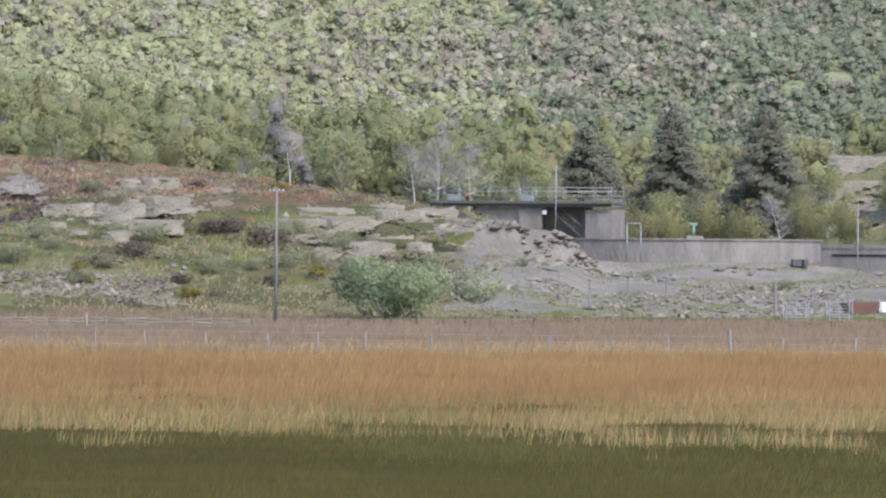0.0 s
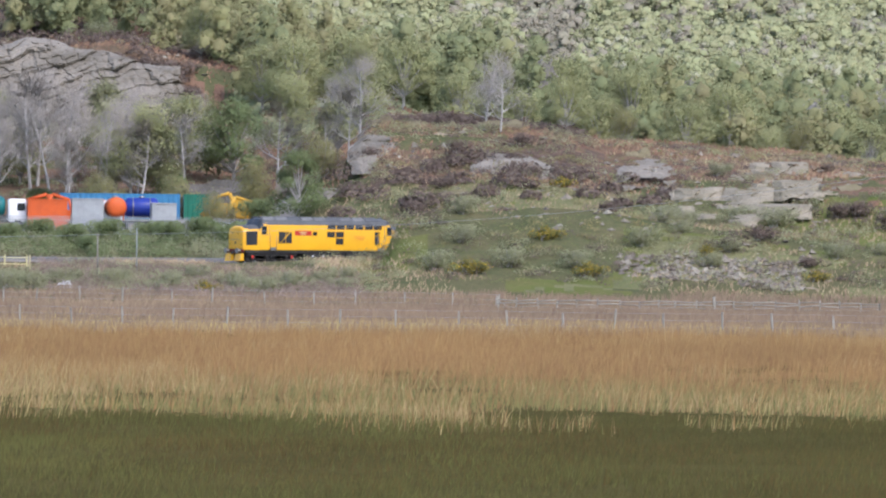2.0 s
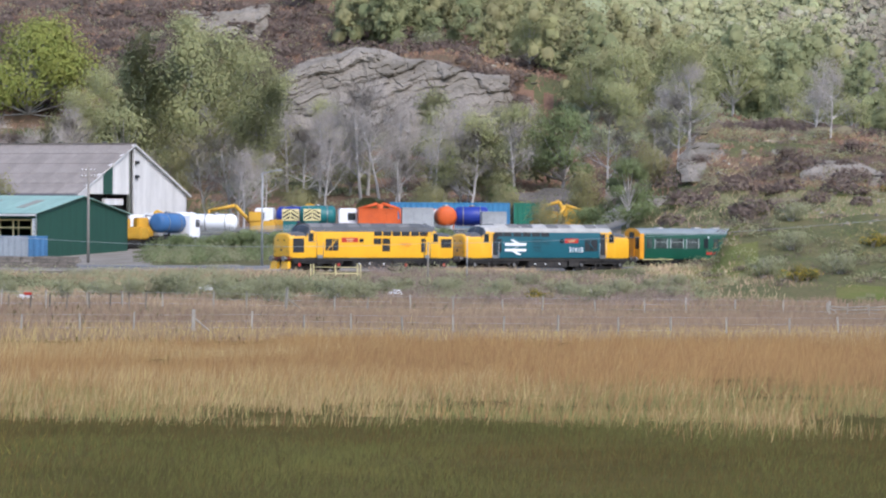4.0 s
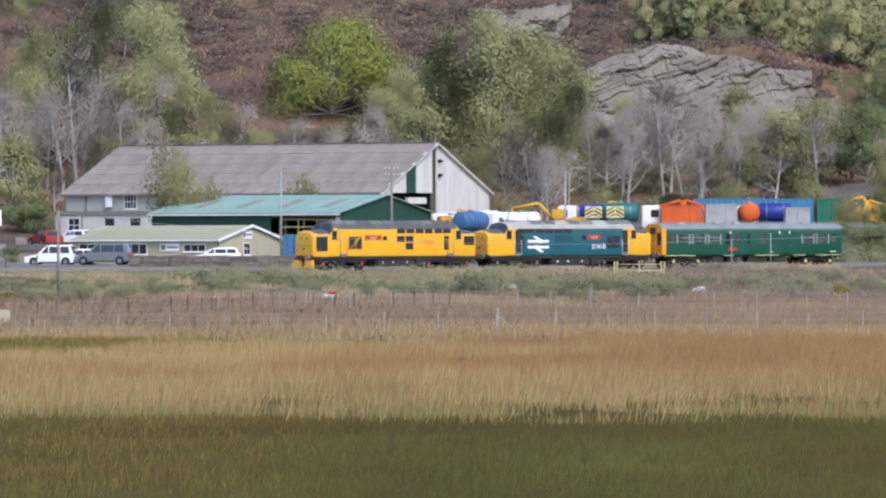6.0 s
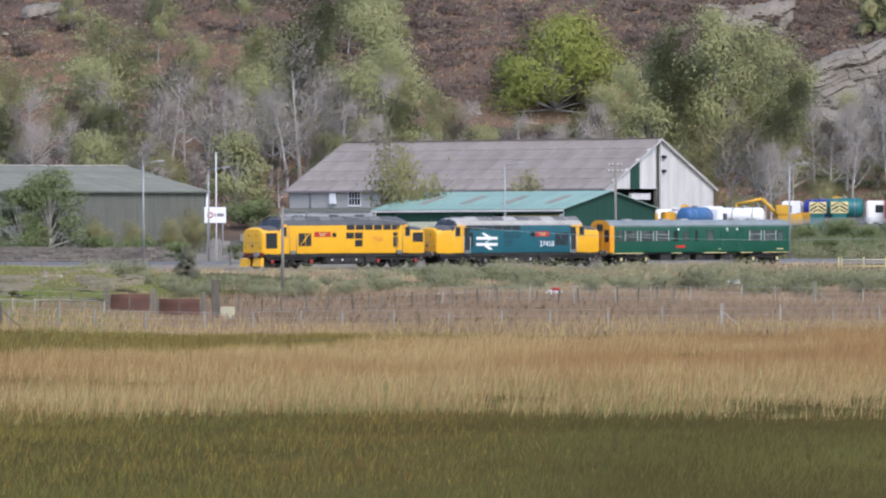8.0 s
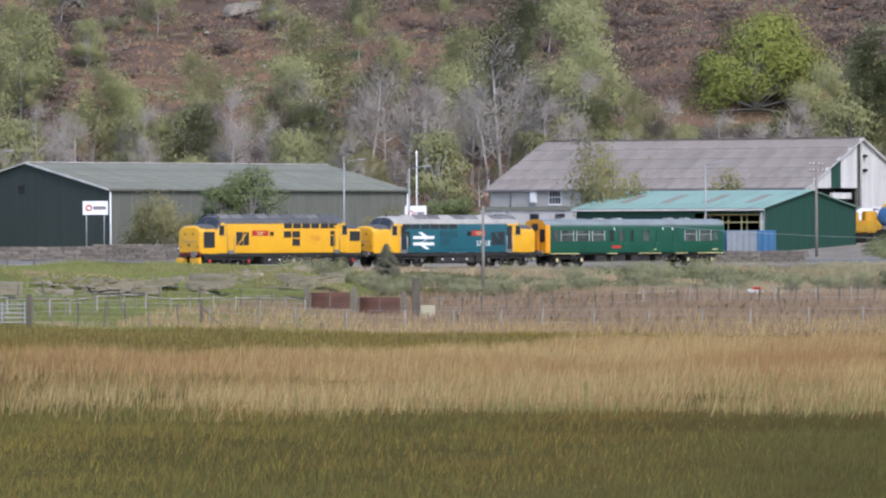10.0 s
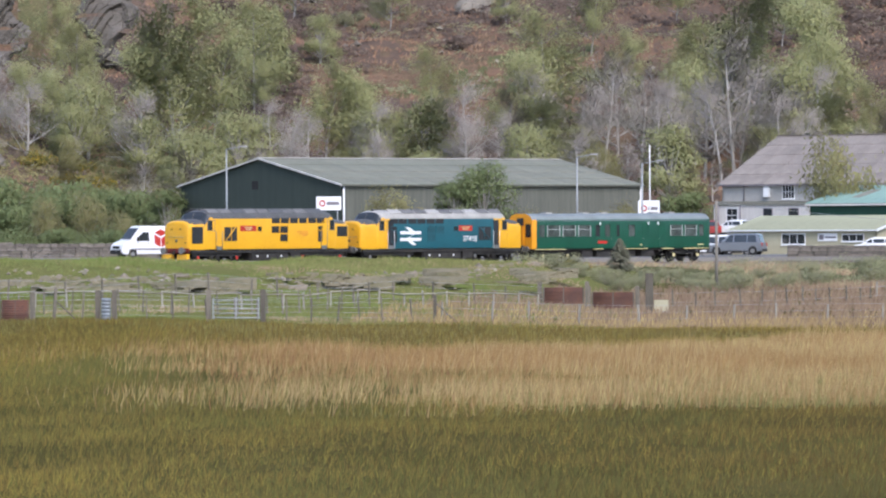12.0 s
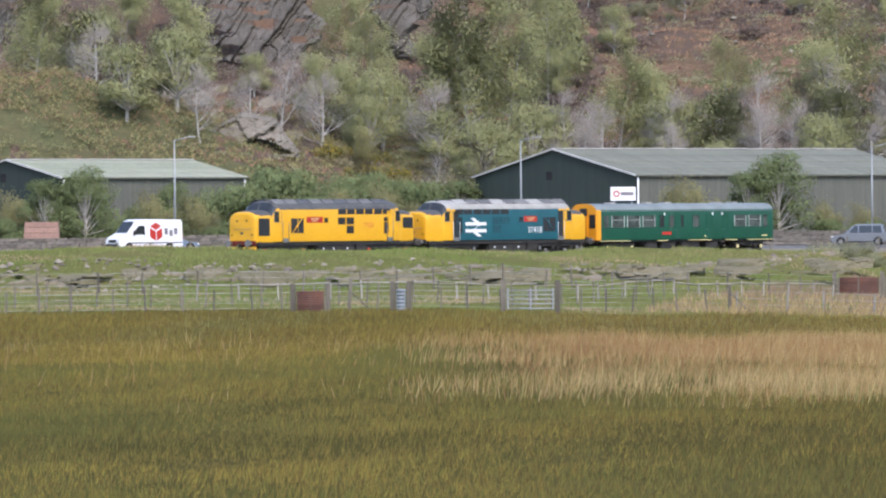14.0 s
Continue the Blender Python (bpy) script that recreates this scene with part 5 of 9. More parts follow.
for k in range(46):
    # ledges and boulders on the main slope
    b, d = rng.uniform(-12.5, 5.0), rng.uniform(705, 930)
    big = 1.0 + 1.4 * (b < -8) + 0.8 * (b > 2)
    rock(k, b, d, (rng.uniform(1.0, 3.2) * big, rng.uniform(1.0, 2.4) * big, rng.uniform(0.6, 1.8) * big), rng.uniform(-40, 40), rng.uniform(-25, 10), "grey boulder among bracken on the slope", -0.2)


def rock_face(name, label, b0, b1, d, z0, z1, seed, mat, lean=0.45, rough=1.6, ragged=2.5, slant=0.35, grain=1.0, gaps=None, crest=((0, 1), (1, 1))):
    """A natural rock face: tilted beds cut by joints into blocks, each broken back to its own depth, with a ragged outline."""
    wide, tall = (b1 - b0) * math.pi / 180 * d, z1 - z0
    fine = 0.24 if grain == 1.0 else 0.15
    nx, nz = int(wide / fine), max(8, int(tall / fine * (1 + 0.4 * lean)))
    U, V = np.meshgrid(np.linspace(0, 1, nx), np.linspace(0, 1, nz))
    bearing = b0 + (b1 - b0) * U
    run, up = U * wide, V * tall
    bend = waves(run, up, 5.0 * grain, seed + 4, 4)
    along, across = run + up * 0.55 + bend * 1.5 * grain, up - run * slant + bend * 0.9 * grain + waves(run, up, 14, seed + 9, 2) * 2.0 * grain
    depth = waves(run, up, 11, seed + 3, 2) * rough * 0.45
    along, across = along / grain, across / grain
    for size, thick, deep, crack in ((7.0, 3.4, 0.55, 0.2), (2.3, 1.1, 0.30, 0.12)):
        ci = np.floor(across / thick)
        cu = along / size + waves(ci * 5.1, ci * 3.3, 1.0, seed + 8, 1) * 3
        cj = np.floor(cu)
        fu, fv = cu - cj, across / thick - ci
        h1 = waves(cj * 7.3 + 0.5, ci * 5.1 + 0.5, 1.0, seed, 1)
        h2 = waves(cj * 3.1 + 9.5, ci * 6.7 + 4.5, 1.0, seed + 2, 1)
        depth = depth + rough * deep * (h1 + (fu - 0.5) * 1.4 * h2 - (fv - 0.5) * 0.9)
        depth = depth - rough * crack * ((fu < 0.35 / size) | (fv < 0.22 / thick))
    rim = np.minimum(np.minimum(run, wide - run), np.minimum(up + 2, (tall * np.interp(U, *zip(*crest)) - up) * 1.6 / grain)) + (waves(run, up * 2, 9 * grain ** 0.5, seed + 5, 4) - 0.75 * min(1, grain + 0.3)) * ragged
    dist = d + up * lean - depth + np.clip(1.2 - rim, 0, 3) * 1.2
    bb = np.radians(bearing)
    P3 = np.stack([dist * np.sin(bb), dist * np.cos(bb), z0 + up], -1)
    idx = np.arange(nx * nz).reshape(nz, nx)
    f = np.stack([idx[:-1, :-1], idx[:-1, 1:], idx[1:, 1:], idx[1:, :-1]], -1).reshape(-1, 4)
    keep = rim > 0
    if gaps is not None:
        # turf and heather break the rock into strips
        keep = keep & (waves(run, up * 4, 4.5, seed + 11, 4) + 0.35 * waves(run, up * 6, 1.2, seed + 12, 2) > gaps)
    f = f[keep[:-1, :-1].ravel()]
    return tagged(new(name, raw_mesh(name, P3.reshape(-1, 3), f, [mat])), label, "rock face", kind="structure")


FACE = material("bedded_grey_rock", (0.268, 0.235, 0.192), (0.160, 0.140, 0.110), 0.22, rough=0.9, bump=0.7, fine=2.2, streak=(1, 1, 2.0), spec=0.05)
FACE_PALE = material("pale_bedded_rock", (0.307, 0.264, 0.197), (0.188, 0.163, 0.110), 0.4, rough=0.9, bump=0.7, fine=3.0, streak=(1, 1, 3.0), spec=0.05)
FACE_MOSS = material("lichened_bedded_rock", (0.224, 0.192, 0.129), (0.132, 0.121, 0.069), 0.5, rough=0.95, bump=0.7, fine=4.0, streak=(1, 1, 3.0), spec=0.05)
FACE_DARK = material("dark_bedded_rock", (0.160, 0.142, 0.124), (0.097, 0.086, 0.070), 0.22, rough=0.92, bump=0.7, fine=2.2, streak=(1, 1, 1.6), spec=0.05)
rock_face("rock_face", "mid-grey bedded rock face above the yard", 1.58, 4.06, 750, 14.5, 29.5, 3, FACE, 0.95, 1.2, 1.5, 0.32, 0.9, crest=((0, 0.7), (0.12, 0.86), (0.3, 0.97), (0.45, 0.98), (0.7, 0.86), (1, 0.8)))
rock_face("rock_face", "dark craggy cliff high on the hillside", -10.95, -9.2, 795, 21.0, 42.0, 5, FACE_DARK, 0.5, 1.35, 3.0, 1.3, 1.1, -0.42)
rock_face("rock_face", "dark craggy cliff high on the hillside", -8.95, -8.3, 800, 27.0, 39.0, 7, FACE_DARK, 0.45, 1.1, 2.0, 1.1, 1.5, -0.6)
rock_face("rock_face", "dark craggy cliff high on the hillside", -13.0, -12.0, 800, 24.0, 43.0, 6, FACE_DARK, 0.5, 1.35, 3.0, 1.3, 1.1, -0.42)
rock_face("rock_face", "weathered crag among heather", -10.95, -10.1, 735, 14.5, 22.5, 15, FACE, 0.7, 0.8, 2.2, 0.9, 1.2, -0.3)
rock_face("rock_face", "small crag high on the slope", -6.95, -6.55, 830, 36.0, 43.0, 16, FACE_DARK, 0.6, 0.8, 1.5, 0.8, 1.0, -0.4)
rock_face("rock_face", "small crag high on the slope", -5.45, -5.0, 850, 33.5, 38.0, 17, FACE, 0.8, 0.7, 1.2, 0.5, 1.0, -0.3)
rock_face("rock_face", "pale grey crest of rock above the heather", 0.75, 1.75, 812, 30.0, 36.8, 18, FACE, 0.9, 0.6, 1.4, 0.4, 1.0, -0.4)
rock_face("rock_face", "rounded rock bluff behind the depot", -10.4, -9.5, 676, 6.5, 18.6, 8, FACE, 0.9, 1.0, 2.0, 0.6, 0.8, -0.6, crest=((0, 0.75), (0.35, 1), (0.7, 0.95), (1, 0.5)))
rock_face("rock_face", "slate-grey rock bank behind the yard", 3.85, 4.8, 668, 6.0, 11.5, 12, FACE_DARK, 1.4, 0.5, 1.4)
for b0, b1, z0, z1, seed in ((5.5, 6.05, 11.5, 15.6, 41), (5.98, 6.32, 12.8, 15.8, 42), (6.26, 6.6, 12.6, 15.4, 46), (6.55, 7.4, 9.6, 14.0, 43), (7.95, 8.55, 10.0, 13.6, 44), (6.9, 7.3, 14.2, 16.0, 47), (5.2, 5.6, 9.0, 11.0, 48)):
    reach = np.arange(575.0, 700.0, 0.5)
    d0 = float(reach[np.argmax(lie(np.full(len(reach), (b0 + b1) / 2), reach) > z0 + 0.4)])
    rock_face("rock_face", "smooth tilted grey slab standing out of the heather", b0, b1, d0 - 0.6, z0, z1, seed, FACE, 3.0, 0.4, 0.8, 0.8, 0.7, -0.5, crest=((0, 0.6), (0.3, 1), (0.7, 0.95), (1, 0.6)))
for b0, b1, d0, z0, z1, seed in ((15.45, 16.3, 682, 8.5, 14.5, 51), (15.7, 16.9, 694, 12.0, 17.4, 52), (16.0, 17.0, 676, 8.0, 12.0, 53)):
    rock_face("rock_face", "pale stony bank beyond the conifers", b0, b1, d0, z0, z1, seed, FACE_PALE, 2.6, 0.25, 0.9, 0.25, 0.35, -0.22)

# the rock step in the mound, and bedded ledges on the knoll
rng = random.Random(17)
for k in range(46):
    b = -13.0 + 8.6 * k / 46 + rng.uniform(-0.1, 0.1)
    reach = np.arange(350.0, 450.0, 0.25)
    z = rng.uniform(2.0, 2.75) if b < -6 else rng.uniform(1.9, 2.7)
    d0 = float(reach[np.argmax(lie(np.full(len(reach), b), reach) > z)])
    w, tall = rng.uniform(0.3, 0.75), rng.uniform(0.4, 0.75)
    rock_face("rock_step", "grey-brown bedded rock step in the grassy mound", b, b + w, d0 - 0.5, z - 0.15, z + tall, 20 + k, FACE_MOSS, 1.5, 0.25, 0.5, 0.2, 0.2, 0.05)
rng = random.Random(31)
for b0, b1, d0, z0, z1, lean in ((10.5, 12.6, 540.4, 5.5, 9.2, 4.7), (8.2, 9.8, 541.0, 6.9, 9.3, 5.6), (8.9, 10.4, 598, 9.5, 13.0, 8.0), (12.3, 13.4, 538, 3.8, 5.6, 9.0)):
    z = z0
    while z < z1:
        # each ledge stands steeply out of the turf, and the next lies behind and above it
        tall = rng.uniform(0.6, 1.15)
        for k in range(3):
            w = (b1 - b0) * rng.uniform(0.14, 0.34)
            c = rng.uniform(b0, b1 - w)
            rock_face("rock_ledge", "pale grey bedded rock ledge on the knoll", c, c + w, d0 + (z - z0) * lean - 0.9, z - 0.3, z + tall, int(c * 37) % 60, FACE_PALE, 2.2, 0.4, 0.7, 0.5, 0.35, -0.05)
        z += tall * 0.8


def rubble(name, label, mat, rs, x, y, size):
    """Many small angular stones in one mesh."""
    n = len(x)
    z = ground_height(x, y)
    s = size * rs.uniform(0.4, 1.6, n)
    base = np.array([(1, 0, 0), (0, 1, 0), (-1, 0, 0), (0, -1, 0), (0, 0, 0.6), (0, 0, -0.5)], float)
    v = base[None] * s[:, None, None] * rs.uniform(0.6, 1.3, (n, 6, 3)) + rs.normal(size=(n, 6, 3)) * 0.15 * s[:, None, None]
    a = rs.uniform(0, 6.28, n)
    ca, sa = np.cos(a)[:, None], np.sin(a)[:, None]
    v = np.stack([v[:, :, 0] * ca - v[:, :, 1] * sa, v[:, :, 0] * sa + v[:, :, 1] * ca, v[:, :, 2]], -1) + np.stack([x, y, z], -1)[:, None, :]
    t = np.array([(0, 1, 4), (1, 2, 4), (2, 3, 4), (3, 0, 4), (1, 0, 5), (2, 1, 5), (3, 2, 5), (0, 3, 5)])
    f = (t[None] + (np.arange(n) * 6)[:, None, None]).reshape(-1, 3)
    return tagged(new(name, raw_mesh(name, v.reshape(-1, 3), f, [mat])), label, "rubble", kind="stuff")


RUBBLE = material("grey_rubble", (0.262, 0.228, 0.182), (0.171, 0.148, 0.115), 0.3, rough=0.95, island=0.3, spec=0.05)


def strew():
    rs = np.random.RandomState(19)
    for n, b0, b1, d0, d1, size, lab in ((2600, 12.0, 13.7, 584, 612, 0.42, "angular slate blocks on the mound before the filter house"), (9000, 12.2, 17, 509, 600, 0.30, "loose grey rubble on the bare slope below the waterworks"), (700, 8.0, 9.7, 510, 521, 0.32, "band of broken slate at the foot of the knoll"), (1500, 5.8, 12.4, 520, 640, 0.34, "scattered slate pieces on the knoll"), (5200, -12.8, -4.6, 366, 440, 0.2, "small stones along the rock step"), (2200, -13, 5, 690, 930, 0.42, "scree and stones on the hillside")):
        b, d = rs.uniform(b0, b1, n), rs.uniform(d0, d1, n)
        x, y = d * np.sin(np.radians(b)), d * np.cos(np.radians(b))
        keep = (waves(x, y, 9, 71) > -0.1) & (np.abs(np.hypot(x - CX, y - CY) - 1 / RK) > 5)
        if d1 < 450:
            step = np.interp(b, (-14, -11, -8.5, -6.5, -4.6), (371.5, 371.5, 375.5, 398, 440))
            keep = np.abs(d - step) < 4
        rubble("rubble", lab, RUBBLE, rs, x[keep], y[keep], size)


strew()

# ---- waterworks on its rock shelf ----
def arc_wall(parent, name, b, d, radius, a0, a1, z0, z1, thick, mat, steps=40):
    cx, cy = spot(b, d)
    bm = bmesh.new()
    last = None
    for k in range(steps + 1):
        a = radians(a0 + (a1 - a0) * k / steps)
        row = [bm.verts.new((cx + math.sin(a) * r, cy - math.cos(a) * r, z)) for r, z in ((radius, z0), (radius, z1), (radius - thick, z1), (radius - thick, z0))]
        if last:
            for i in range(4):
                bm.faces.new((last[i], last[(i + 1) % 4], row[(i + 1) % 4], row[i]))
        last = row
    bmesh.ops.recalc_face_normals(bm, faces=bm.faces[:])
    return part(name, bm, mat, parent)


def railing(parent, pts, height=1.05, gap=1.5, rails=(0.55, 1.05), mat=None, r=0.028):
    """Tubular handrail through the points: posts and rails."""
    mat = mat or GALV
    for (ax, ay, az), (bx, by, bz) in zip(pts, pts[1:]):
        n = max(1, round(math.dist((ax, ay), (bx, by)) / gap))
        for k in range(n + 1):
            f = k / n
            p = (ax + (bx - ax) * f, ay + (by - ay) * f, az + (bz - az) * f)
            part("post", made(tube, p, (p[0], p[1], p[2] + height), r, n=6), mat, parent)
        for h in rails:
            part("rail", made(tube, (ax, ay, az + h), (bx, by, bz + h), r, n=6), mat, parent)


def waterworks():
    tank = thing("settling_tank", "round weathered concrete settling tank", "water tank")
    arc_wall(tank, "tank_wall", 14.21, 625, 15.7, -85, 85, 4.2, 7.42, 0.35, CONCRETE, 48)
    arc_wall(tank, "coping", 14.21, 625, 15.85, -85, 85, 7.40, 7.56, 0.65, CONCRETE, 48)
    cx, cy = spot(14.21, 625)
    part("tank_floor", made(tube, (cx, cy, 4.0), (cx, cy, 4.6), 15.3, n=40), INSIDE_SHADE, tank)
    x, y = spot(14.47, 612)
    pedestal = part("valve_pedestal", boxed(x - 0.9, x + 0.9, y - 0.5, y + 0.5, 7.0, 7.85, 0.05), CONCRETE, tank)
    part("valve_stand", made(tube, (x, y, 7.8), (x, y, 9.0), 0.16, 0.12, 10), MINT_ROOF, pedestal, "green valve stand")
    part("valve_head", boxed(x - 0.4, x + 0.4, y - 0.12, y + 0.12, 8.85, 9.1, 0.04), MINT_ROOF, pedestal)
    for b, w in ((15.42, 1.0), (15.5, 0.5)):
        x, y = spot(b, 609)
        part("stacked_block", boxed(x - w / 2, x + w / 2, y - 0.3, y + 0.3, 4.9, 5.6, 0.05), STONE_CORE, tank)
    # long channel wall to the east
    wall = thing("channel_wall", "long concrete channel wall with a steel rail", "wall")
    (x0, y0), (x1, y1) = spot(15.64, 613), spot(17.4, 606)
    turn = math.degrees(math.atan2(y1 - y0, x1 - x0))
    wall.matrix_basis = pose(x0, y0, 4.0, 0, 0, turn)
    ln = math.dist((x0, y0), (x1, y1))
    part("wall_panel", boxed(0, ln, 0, 0.4, 0, 2.7), CONCRETE, wall)
    part("wall_coping", boxed(-0.05, ln, -0.08, 0.48, 2.7, 3.1), CONCRETE, wall)
    # proud near-black strip that paints the shade of a recess
    part("wall_recess", boxed(1.2, ln - 1, -0.06, 0.02, 1.9, 2.12), INSIDE_SHADE, wall)
    # the filter house: deck on walls, dark bay, stair, block
    z = 7.45
    house = thing("filter_house", "concrete filter house with railed steel deck", "waterworks building")
    (ax, ay), (bx, by) = spot(12.05, 616), spot(13.72, 612)
    turn = math.degrees(math.atan2(by - ay, bx - ax))
    house.matrix_basis = pose(ax, ay, z, 0, 0, turn)
    ln = math.dist((ax, ay), (bx, by))
    part("deck", boxed(0, ln, -0.6, 7, 3.45, 3.72, 0.02), SHED_WALL_GREY, house, "dark steel deck")
    part("deck_beam", boxed(0, ln, -0.5, -0.3, 3.15, 3.45), BLACK, house)
    part("lower_wall", boxed(4.4, 11.0, 0.3, 6.5, -2.5, 3.1), CONCRETE, house)
    part("pier", boxed(8.9, 11.2, 0.0, 0.6, -2.5, 3.15, 0.03), CONCRETE, house)
    part("bay_back", boxed(11.0, 15.6, 3.2, 3.5, -4.0, 3.4), CONCRETE, house, "shaded concrete bay")
    part("end_block", boxed(15.6, 18.3, 0.0, 6.5, -3.5, 2.9, 0.05), CONCRETE, house)
    # near-black slab on the wall paints the shade of an opening
    part("doorway", boxed(4.62, 5.05, 0.26, 0.32, 0.2, 2.5), INSIDE_SHADE, house)
    part("notice", boxed(11.3, 11.75, -0.15, -0.1, 2.4, 2.8), PLASTIC_WHITE, house)
    part("tank_box", boxed(1.4, 2.6, 1, 2, 3.72, 4.35, 0.04), GALV, house)
    part("red_cabinet", boxed(3.2, 3.6, 1, 1.4, 3.72, 4.2, 0.03), BEAM_RED, house)
    part("tank_box", boxed(8.8, 10.0, 1, 2, 3.72, 4.3, 0.04), GALV, house)
    railing(house, [(0, -0.5, 3.7), (ln, -0.5, 3.7)], 1.35, rails=(0.5, 0.92, 1.35))
    railing(house, [(0, 5.5, 3.7), (ln, 5.5, 3.7)], 1.35)
    for k in range(11):
        f = k / 10
        part("stair_tread", boxed(12.4 + 2.9 * f, 12.75 + 2.9 * f, 0.3, 1.4, 2.6 - 2.6 * f, 2.66 - 2.6 * f), SHED_WALL_GREY, house)
    for yy in (0.3, 1.4):
        part("stringer", made(tube, (12.4, yy, 2.55), (15.5, yy, -0.1), 0.07, n=6), SHED_WALL_GREY, house)
        part("stair_rail", made(tube, (12.4, yy, 3.6), (15.5, yy, 0.95), 0.03, n=6), GALV, house)
    for k in range(4):
        f = k / 3
        part("stair_post", made(tube, (12.5 + 2.9 * f, 0.3, 2.6 - 2.6 * f), (12.5 + 2.9 * f, 0.3, 3.55 - 2.6 * f), 0.025, n=6), GALV, house)
    railing(house, [(15.6, 0.1, 2.9), (18.2, 0.1, 2.9), (18.2, 6.0, 2.9)], gap=0.8, rails=(0.35, 0.7, 1.05))
    cage = thing("pipe_frame", "pale grey bent pipe frame beside the filter house", "pipe", pose(*spot(13.93, 608), 7.0))
    for e in (-0.8, 0.6):
        part("leg", made(tube, (e, 0, -1.8), (e, 0, 2.0), 0.07, n=8), GALV, cage)
    part("crossbar", made(tube, (-0.8, 0, 2.0), (0.6, 0, 2.0), 0.07, n=8), GALV, cage)


waterworks()


def pole(name, label, b, d, high, r=0.14, mat=None, arms=0, lean=0.0, base=None):
    x, y = spot(b, d)
    g = ground_z(x, y) if base is None else base
    top = thing(name, label, "pole", pose(x, y, g, lean, 0, 20))
    part("shaft", made(tube, (0, 0, -0.5), (0, 0, high), r, r * 0.7, 10), mat or POLE_WOOD, top)
    for k in range(arms):
        zz = high - 0.4 - 0.55 * k
        part("crossarm", boxed(-0.7, 0.7, -0.06, 0.06, zz, zz + 0.11), POLE_WOOD, top)
        for e in (-0.6, -0.25, 0.25, 0.6):
            part("insulator", made(tube, (e, 0, zz + 0.11), (e, 0, zz + 0.26), 0.04, 0.03, 8), PLASTIC_WHITE, top)
    return (x, y, g + high)


POLE_WOOD = material("weathered_pole_wood", (0.26, 0.235, 0.20), (0.18, 0.16, 0.14), 1.0, rough=0.9, streak=(3, 3, 0.5))
FENCE_WOOD = material("grey_fence_wood", (0.173, 0.151, 0.121), (0.109, 0.095, 0.075), 1.5, rough=0.9, piece=0.25, streak=(3, 3, 0.6))
FENCE_PALE = material("pale_split_wood", (0.336, 0.308, 0.256), (0.240, 0.216, 0.180), 1.5, rough=0.9, piece=0.15)
RUST = material("rusty_corrugated_sheet", (0.16, 0.075, 0.05), (0.11, 0.06, 0.05), 0.8, rough=0.85, piece=0.2)
pole_a = pole("telegraph_pole", "tall wooden telegraph pole on the marsh edge", 10.625, 485, 10.8, arms=1)
pole_b = pole("telegraph_pole", "wooden pole beside the railway bank", -3.0, 440, 6.2, 0.13)
pole_c = pole("telegraph_pole", "wooden telegraph pole with crossarms beside the shed", 0.07, 560, 8.6, arms=2)
pole("lighting_column", "grey steel pole at the waterworks", 13.2, 600, 6.6, 0.07, GALV, base=7.9)
pole("lighting_column", "grey steel pole at the waterworks", 15.98, 606, 8.0, 0.08, GALV)
pole("flag_mast", "white slender mast beside the depot", -3.61, 572, 10.0, 0.07, WHITE)
pole("marker_post", "short railway sign post with yellow board", 3.56, 505, 3.6, 0.05, GALV)
for k, (a, b) in enumerate(((pole_b, (spot(3.2, 497)[0], spot(3.2, 497)[1], 5.6)), ((spot(3.2, 497)[0], spot(3.2, 497)[1], 5.6), pole_a))):
    cu = bpy.data.curves.new("overhead_wire", "CURVE")
    cu.dimensions, cu.bevel_depth, cu.bevel_resolution = "3D", 0.016, 1
    sp = cu.splines.new("POLY")
    sp.points.add(20)
    for i in range(21):
        f = i / 20
        sp.points[i].co = (a[0] + (b[0] - a[0]) * f, a[1] + (b[1] - a[1]) * f, a[2] + (b[2] - a[2]) * f - 0.15 - 1.1 * 4 * f * (1 - f) * (k < 2), 1)
    cu.materials.append(GALV)
    tagged(new("overhead_wire", cu), "thin grey wire slung between the poles", "wire")
pole("telegraph_pole", "slim wooden pole in the bank scrub", 3.2, 497, 3.6, 0.07)


BOX_LAMP = material("grey_lantern", (0.42, 0.42, 0.41), (0.34, 0.34, 0.33), 1.0, rough=0.5)


def street_lamp(b, d, high, reach, turn):
    x, y = spot(b, d)
    top = thing("street_lamp", "tall grey street lamp beside the road", "street lamp", pose(x, y, ground_z(x, y), 0, 0, turn), "street lamps")
    part("column", made(tube, (0, 0, -0.3), (0, 0, high), 0.11, 0.06, 10), GALV, top)
    part("bracket", made(tube, (0, 0, high - 0.05), (reach, 0, high + 0.22), 0.04, n=8), GALV, top)
    part("lantern", boxed(reach - 0.1, reach + 0.6, -0.13, 0.13, high + 0.15, high + 0.29, 0.05), BOX_LAMP, top)


for b, d, h, r in ((-7.51, 552.5, 9.6, 1.3), (-10.70, 544.5, 9.9, 1.3), (-4.28, 552, 8.9, 1.3), (-3.68, 562, 8.4, 1.4), (-0.95, 545, 8.5, 1.2), (1.67, 547, 8.2, 1.2)):
    street_lamp(b, d, h, r, 0)


# ---- fences ----
POST_ME = {}


def post_mesh(high, wide, mat, key):
    if key not in POST_ME:
        bm = boxed(-wide / 2, wide / 2, -wide / 2, wide / 2, -0.4, high, wide * 0.12)
        POST_ME[key] = mesh_of("post", bm, mat)
    return POST_ME[key]


